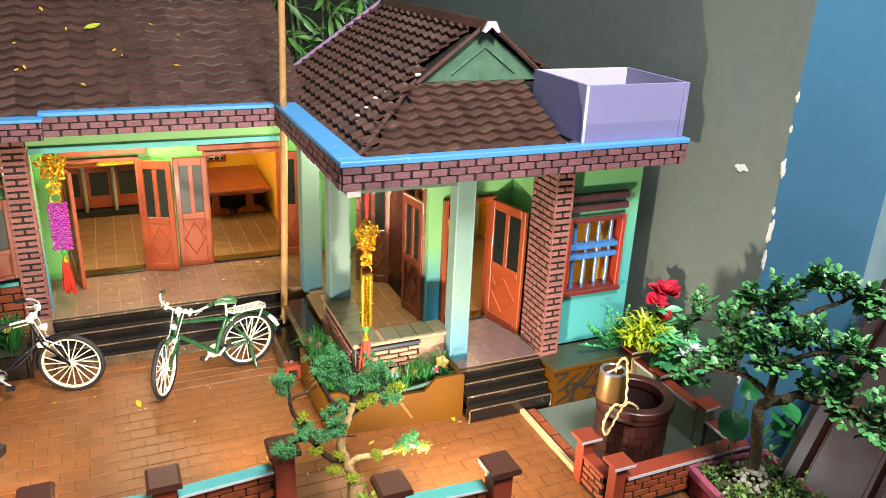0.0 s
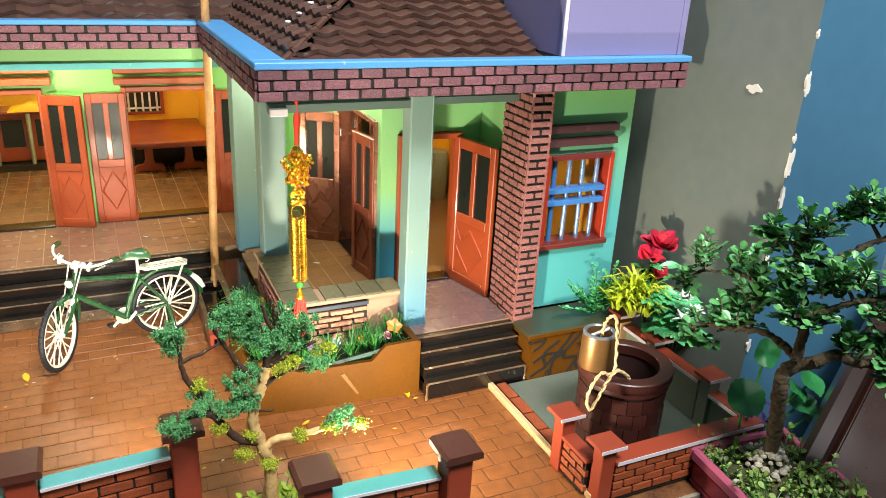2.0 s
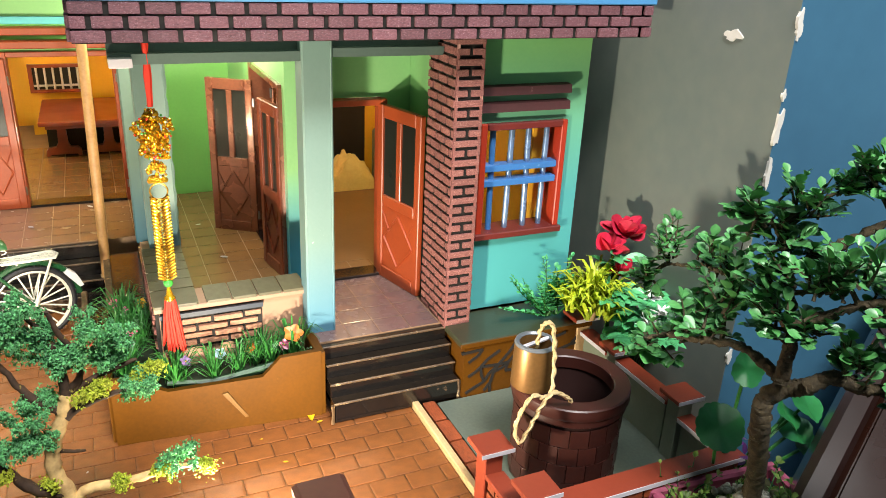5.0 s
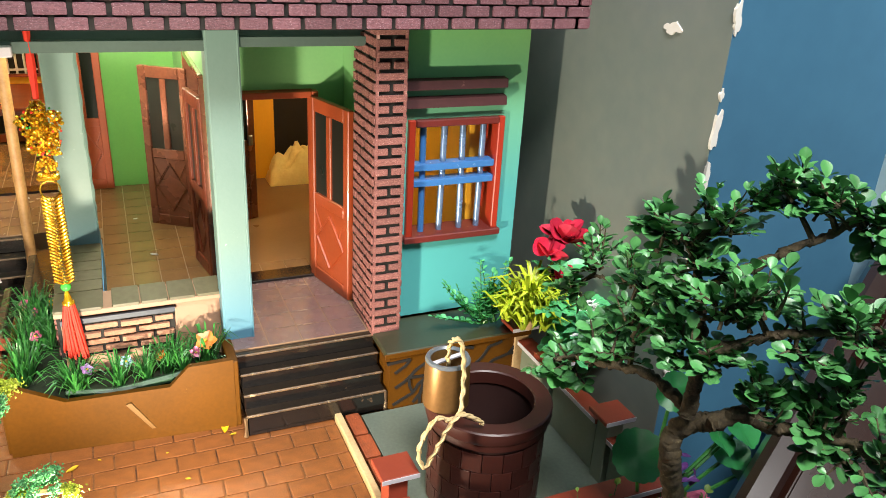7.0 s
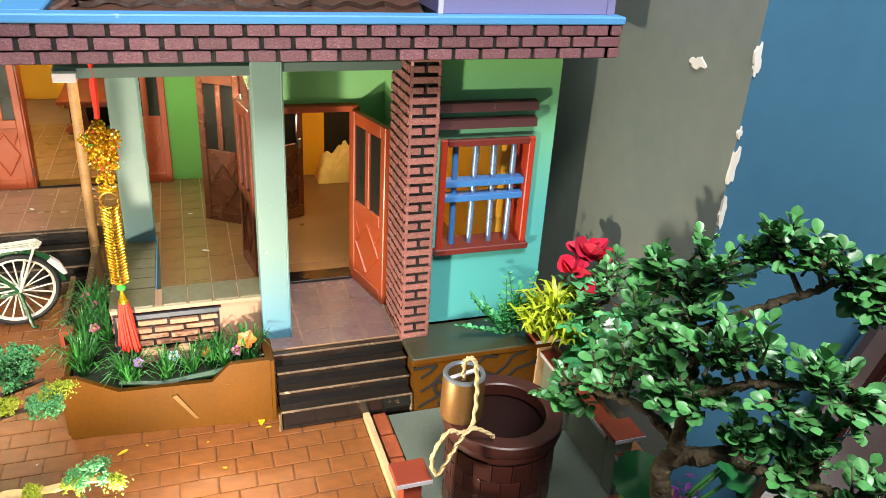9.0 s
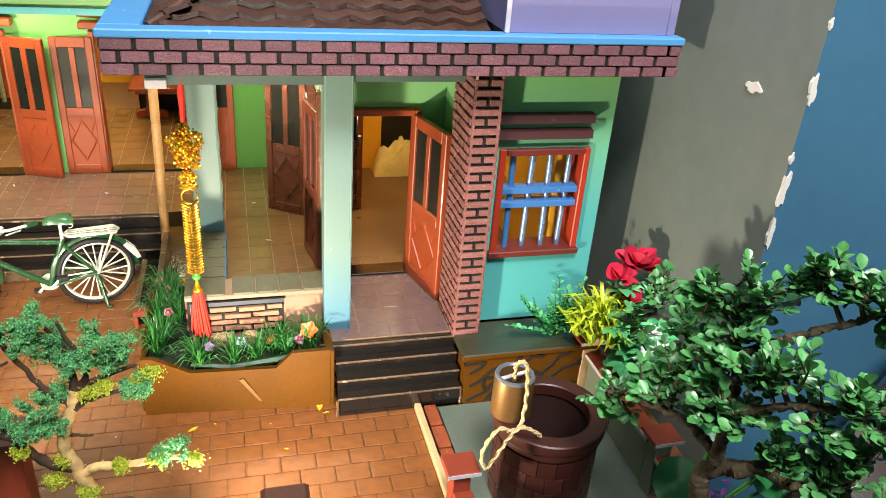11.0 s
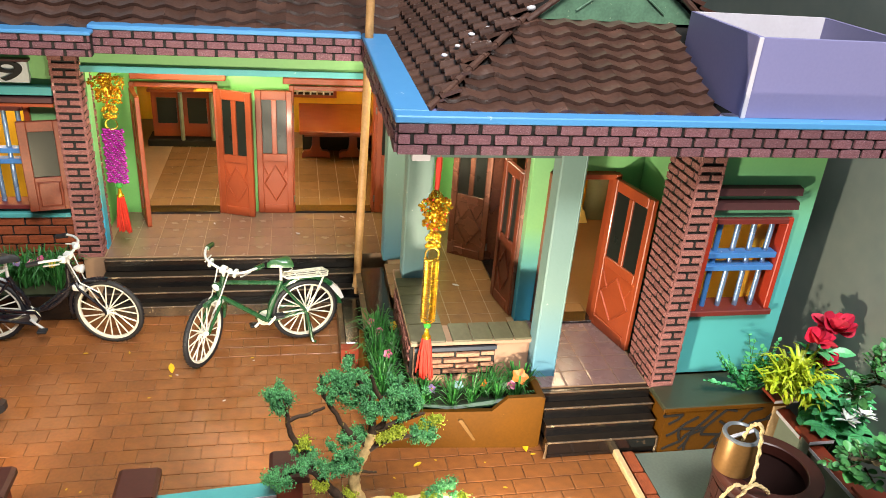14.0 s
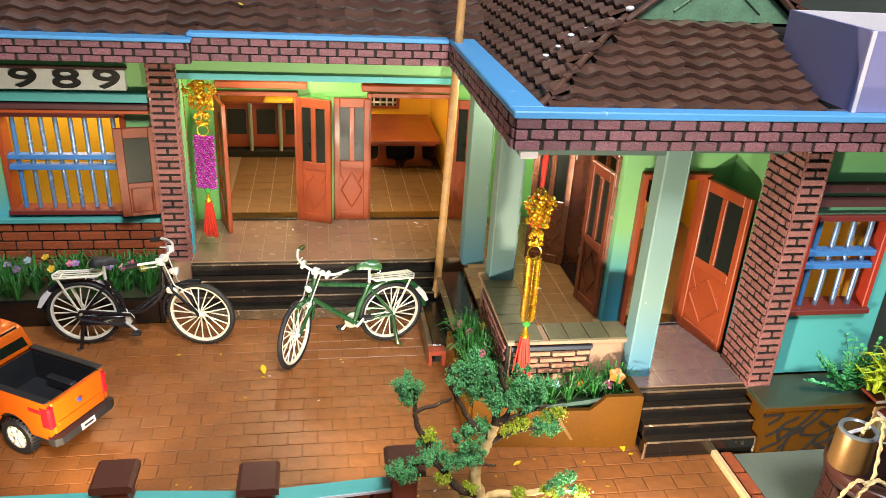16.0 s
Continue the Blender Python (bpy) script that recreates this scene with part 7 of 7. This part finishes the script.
# real shrub behind the roof, with a black sheet painted as the unlit doorway behind it
solo("doorway_shade_sheet", Build().box(-3, 6.3, 20.85, 20.99, -1, 14), M_JOINTSHADE, "black sheet standing in for the unlit opening behind the shrub", "opening", kind="structure")
shrub = thing("shrub", (4.3, 15.6, -1.25), "leafy green shrub standing behind the model house", "shrub")
st, b = Build(), Build()
for i in range(10):
    x, y = q.uniform(-0.7, 0.6), q.uniform(-0.4, 0.6)
    top = Vector((x * 1.8 + q.uniform(-0.3, 0.3), y, q.uniform(6.2, 8.2)))
    pts = [Vector((x * 0.5, y * 0.5, 0)), Vector((x, y, 3.5)), top]
    pp = smooth_path(pts, 6)
    st.tube(pp, [0.06 - 0.04 * k / (len(pp) - 1) for k in range(len(pp))], 6)
    for k in range(46):
        p = pp[int(len(pp) * 0.45 + q.random() * len(pp) * 0.5)]
        a = q.uniform(0, 6.28)
        d = Vector((math.cos(a), math.sin(a), q.uniform(-0.6, 0.6)))
        st.tube([p, p + d * 0.2], 0.012, 4)
        b.m = aim(p + d * 0.2, d + Vector((0, 0, -0.2)), q.uniform(-1, 1))
        v, f = leaf_shape(q.uniform(0.35, 0.6), 0.11, 0.25, 0.3, 5)
        b.add(v, f)
part("stem", st, mat("green_shrub_stem", "5c6c3c", 0.6), shrub, smooth=50)
part("leaves", b, leafmat("shrub_leaf", "54843c", "34602c", 0.45, 0.3), shrub, "long narrow green leaves")

# fallen leaves
M_FALLEN = mat("yellow_fallen_leaf", "c8a424", 0.6, second="a07c18", coarse=60)
q = random.Random(61)


def fallen(p, normal, size, m=M_FALLEN, support="the paving"):
    f_ = Vector(normal).to_track_quat("Z", "Y").to_matrix().to_4x4()
    b = Build()
    v, f = leaf_shape(size, size * 0.4, 0.15, -0.08, 4)
    b.add(v + [(x, y, z - 0.006) for x, y, z in v], f + [[i + len(v) for i in g_[::-1]] for g_ in f])
    ob = solo("fallen_leaf", b, m, "small yellow fallen leaf lying on " + support, "leaf", "fallen leaves")
    ob.matrix_basis = Matrix.Translation(Vector(p) * S) @ f_ @ Matrix.Rotation(q.uniform(0, 6.28), 4, "Z")


nm = (0, -KM, 1)
for i in range(22):
    x, t = q.uniform(-2.6, 1.2), q.uniform(0.3, 3.0)
    fallen((x, MY + t, MZ + KM * t + 0.085), nm, q.uniform(0.05, 0.1), support="the roof tiles")
fallen((0.0, 12.15, MZ + KM * 1.53 + 0.1), nm, 0.26, leafmat("lime_fallen_leaf", "a8b030", "7c8c20"), "the roof tiles")
for x, y in ((-0.1, 9.0), (3.6, 7.36), (-0.6, 9.5), (-1.1, 9.5), (2.4, 7.3)):
    fallen((x, y, 0.012), (0, 0, 1), q.uniform(0.05, 0.1))
for x, y in ((-0.07, 9.04), (3.57, 7.53)):
    fallen((x, min(y, 9.2) if y > 8 else 7.4, 0.012), (0, 0, 1), 0.17, mat("bright_yellow_leaf", "e0b010", 0.6, second="c08c10"))
for i in range(26):
    fallen((q.uniform(-0.9, 4.2), q.uniform(6.9, 7.4) if i % 2 else q.uniform(7.4, 9.6) - 0.2, 0.012), (0, 0, 1), q.uniform(0.025, 0.045), M_PALE if i % 3 == 0 else M_FALLEN)
for x, y in ((0.2, 11.7), (1.3, 11.4), (2.0, 11.9), (3.1, 10.9), (3.3, 9.8)):
    fallen((x, y, 0.612), (0, 0, 1), q.uniform(0.05, 0.09), M_PALE, "the porch tiles")


# ---- inside the rooms ----
M_WOOD = mat("red_brown_furniture_wood", "8a3a1c", 0.35, second="6c2a14", coarse=25, amount=0.5, coat=0.3)
bench = thing("plank_bed", (2.04, 14.95, 0.6), "red-brown wooden plank bed on carved pedestals", "bed")
part("bed_top", Build().box(-0.66, 0.6, -0.86, 0.86, 0.54, 0.6, 0.012), M_WOOD, bench)
part("apron", Build().box(-0.58, 0.52, -0.74, -0.7, 0.47, 0.54, 0.006), M_WOOD, bench)
for x in (-0.38, 0.26):
    part("pedestal", Build().prism([(x - 0.24, 0), (x - 0.2, 0), (x - 0.18, 0.03), (x + 0.18, 0.03), (x + 0.2, 0), (x + 0.24, 0), (x + 0.24, 0.09), (x + 0.2, 0.13), (x + 0.1, 0.14), (x + 0.07, 0.2), (x + 0.06, 0.4), (x + 0.1, 0.54), (x - 0.1, 0.54), (x - 0.06, 0.4), (x - 0.07, 0.2), (x - 0.1, 0.14), (x - 0.2, 0.13), (x - 0.24, 0.09)], "xz", -0.5, -0.4), M_WOOD, bench)
# base block whose black also paints the shadow under the bed
part("base", Build().box(-0.6, 0.55, -0.1, 0.8, 0, 0.4), M_JOINTSHADE, bench, "base under the bed, black to stand in for the shadow there")
cab = thing("sideboard", (-0.35, 15.2, 0.6), "red-brown wooden sideboard with framed panels", "sideboard")
part("carcass", Build().box(-0.75, 0.75, -0.1, 0.3, 0.16, 0.95), M_WOOD, cab)
part("top", Build().box(-0.8, 0.8, -0.16, 0.32, 0.95, 1.0, 0.01), M_WOOD, cab)
part("plinth", Build().box(-0.85, 0.85, -0.2, 0.3, 0, 0.12, 0.01), M_JOINTSHADE, cab, "black plinth")
for x in (-0.5, 0.0, 0.5):
    part("panel", Build().box(x - 0.16, x + 0.16, -0.115, -0.1, 0.4, 0.85), M_GLASS, cab, "dark framed panel")
for x in (-0.26, 0.25):
    part("post", Build().tube([(x, -0.18, 0.12), (x, -0.18, 0.96)], 0.035, 8), M_GREYPOST, cab, "grey post")
cloth_m = mat("yellow_cloth", "d8a818", 0.6, second="b88a10", coarse=40, amount=0.5)


def heap(name, at, w, d, h, seed, label, m):
    """A crumpled cloth: a rumpled dome."""
    b = Build()
    n = 22
    vs = []
    for i in range(n + 1):
        for j in range(n + 1):
            u, v = i / n * 2 - 1, j / n * 2 - 1
            k = max(0, 1 - u * u) * max(0, 1 - v * v)
            f = noise.noise(Vector((u * 2.3 + seed, v * 2.3, seed))) * 0.5 + noise.noise(Vector((u * 6 + seed, v * 6, 2))) * 0.2
            vs.append((u * w, v * d, max(0.0, (k ** 0.5) * h * (0.75 + f))))
    b.add(vs, [(i * (n + 1) + j, (i + 1) * (n + 1) + j, (i + 1) * (n + 1) + j + 1, i * (n + 1) + j + 1) for i in range(n) for j in range(n)])
    ob = solo(name, b, m, label, "cloth", smooth=70)
    ob.matrix_basis = pose(at[0] * S, at[1] * S, at[2] * S)
    return ob


heap("cloth", (0.04, 15.1, 1.6), 0.42, 0.14, 0.16, 1.3, "folded yellow cloth lying on the sideboard", cloth_m)
heap("cloth", (5.24, 11.84, 0.6), 0.42, 0.2, 0.5, 4.7, "crumpled pale yellow cloth heaped on the wing room floor", mat("pale_yellow_cloth", "e6d68a", 0.7, second="c8b060", coarse=40, amount=0.5))
solo("can", Build().lathe([(0.16, 0.0), (0.17, 0.02), (0.17, 0.75), (0.15, 0.78), (0.01, 0.78)], 20, (5.84, 11.9, 0.6)), M_GREYPOST, "grey can standing on the wing room floor", "can", smooth=40)
solo("red_hanging", Build().prism([(4.25, 0.6), (4.64, 0.6), (4.64, 2.1), (4.54, 2.12), (4.44, 2.08), (4.34, 2.12), (4.25, 2.1)], "xz", 12.0, 12.05), mat("red_cloth", "8e1c14", 0.7, second="6c120c", coarse=40), "red cloth hanging against the wing room wall", "cloth")
vent = thing("vent_window", (1.66, 15.88, 1.3), "small barred vent window in a wooden frame", "window", kind="structure")
part("frame", Build().box(-0.42, 0.42, -0.06, 0.01, 0, 0.05).box(-0.42, 0.42, -0.06, 0.01, 0.4, 0.45).box(-0.42, -0.36, -0.06, 0.01, 0.05, 0.4).box(0.36, 0.42, -0.06, 0.01, 0.05, 0.4), M_WOOD, vent)
# black sheet in place of the shade behind the vent bars
part("opening_shade_sheet", Build().box(-0.36, 0.36, -0.02, 0.005, 0.05, 0.4), M_JOINTSHADE, vent)
for i in range(6):
    part("bar", Build().tube([(-0.3 + 0.12 * i, -0.04, 0.05), (-0.3 + 0.12 * i, -0.04, 0.4)], 0.018, 6), M_WHITE, vent)
part("cross_rail", Build().box(-0.36, 0.36, -0.05, -0.03, 0.1, 0.13), M_WHITE, vent)
# no room beyond: a black sheet gives the doorway's darkness
solo("inner_doorway_shade_sheet", Build().box(4.95, 5.6, 12.05, 12.09, 0.6, 2.2), M_JOINTSHADE, "black sheet standing in for the shaded inner doorway of the wing room", "doorway", kind="structure")

# ---- dark lacquered seat back at the room's corner ----
M_LACQUER = mat("dark_red_brown_lacquer", "240f08", 0.28, second="140806", coarse=14, amount=0.7, coat=0.35, bump=0.1)
P1, P2 = Vector((6.50, 4.90, 0.54)), Vector((8.81, 5.86, 2.10))
D = (P2 - P1).normalized()
W = Vector((0.62, -0.74, -0.28)).normalized()
N = D.cross(W).normalized()
if N.z < 0:
    N = -N
seat_back = thing("wooden_bench_back", (0, 0, 0), "dark red-brown lacquered wooden bench end with moulded rails", "bench")


def rail(o0, o1, h, lo=-3.2, hi=3.0):
    b = Build()
    b.m = Matrix(((D.x, W.x, N.x, P1.x), (D.y, W.y, N.y, P1.y), (D.z, W.z, N.z, P1.z), (0, 0, 0, 1)))
    b.box(lo, hi, o0, o1, h - 0.3, h, 0.05)
    return b


part("top_rail", rail(0.0, 0.22, 0.06), M_LACQUER, seat_back, smooth=30)
part("panel", rail(0.22, 0.95, -0.04), M_LACQUER, seat_back)
part("moulding", rail(0.27, 0.33, 0.0), M_LACQUER, seat_back)
part("moulding", rail(0.84, 0.9, 0.0), M_LACQUER, seat_back)
part("lower_rail", rail(0.95, 1.2, 0.05), M_LACQUER, seat_back, smooth=30)
part("panel", rail(1.2, 2.6, -0.04), M_LACQUER, seat_back)
part("leg", Build().box(8.35, 8.6, 5.3, 5.55, -1.25, 1.0, 0.03), M_LACQUER, seat_back)

# ---- floor tiles and paving, piece by piece ----
tiles(2.78, 3.78, 8.3, 12.15, 0.6, 0.27, M_TILE, lambda x, y: False)
tiles(3.98, 4.72, 9.02, 9.3, 0.603, 0.25, M_TILE)
tiles(3.72, 4.86, 7.66, 8.94, 0.603, 0.28, M_TILEP)
tiles(-1.05, 2.42, 10.75, 12.12, 0.6, 0.28, M_TILEM)
tiles(2.42, 2.78, 9.6, 12.1, 0.6, 0.28, M_TILE, lambda x, y: 10.5 < y < 10.85)
tiles(-0.8, 2.9, 12.35, 15.0, 0.603, 0.32, M_TILE)
solo("floor_inner", Build().box(4.1, 6.12, 9.08, 12.1, 0.586, 0.604), mat("smooth_brown_floor_sheet", "7a5a3a", 0.3, second="664a30", coarse=14, amount=0.6, coat=0.2), "smooth brown floor of the wing room", "floor", kind="structure")
paving = thing("paving", (0, 0, 0), "orange-brown brick paving laid in running bond", "paving", kind="structure")
near, rest = [], Build()
L, Hh = 0.295, 0.19
part("joint_bed", Build().box(-5.9, 4.45, 5.14, 10.27, -0.03, -0.009), M_PAVERBED, paving)
j = 0
y = 5.14
while y < 10.28:
    x = -4.2 - (L / 2 if j % 2 else 0)
    while x < 4.46:
        x0, x1 = x, min(x + L, 4.46)
        x += L
        cy = y + Hh / 2
        if x1 - x0 < 0.06 or (x0 > 2.02 and cy > 7.75):
            continue
        c = ((x0 + x1) / 2, cy, -0.025 + rnd.uniform(-0.002, 0.002))
        size = (x1 - x0 - (0.012 if x0 > 1.9 else 0.006), Hh - 0.009, 0.05)
        if c[0] > -0.35 and len(near) < 300 and cy < 10.28:
            near.append(block_at(c, size, rnd.uniform(-0.4, 0.4)))
        else:
            k = 0.012
            rest.box(c[0] - size[0] / 2, c[0] + size[0] / 2, c[1] - size[1] / 2, c[1] + size[1] / 2, c[2] - 0.025, c[2] + 0.025, 0.003)
    y += Hh
    j += 1
pieces("brick", unit(M_PAVER, 0.04), paving, near)
M_PAVER2 = mat("terracotta_paver_far", "845028", 0.36, second="60381c", fine=300, coarse=25, amount=0.8, island=0.07)
part("brick_field", rest, M_PAVER2, paving)["kind"] = "stuff"
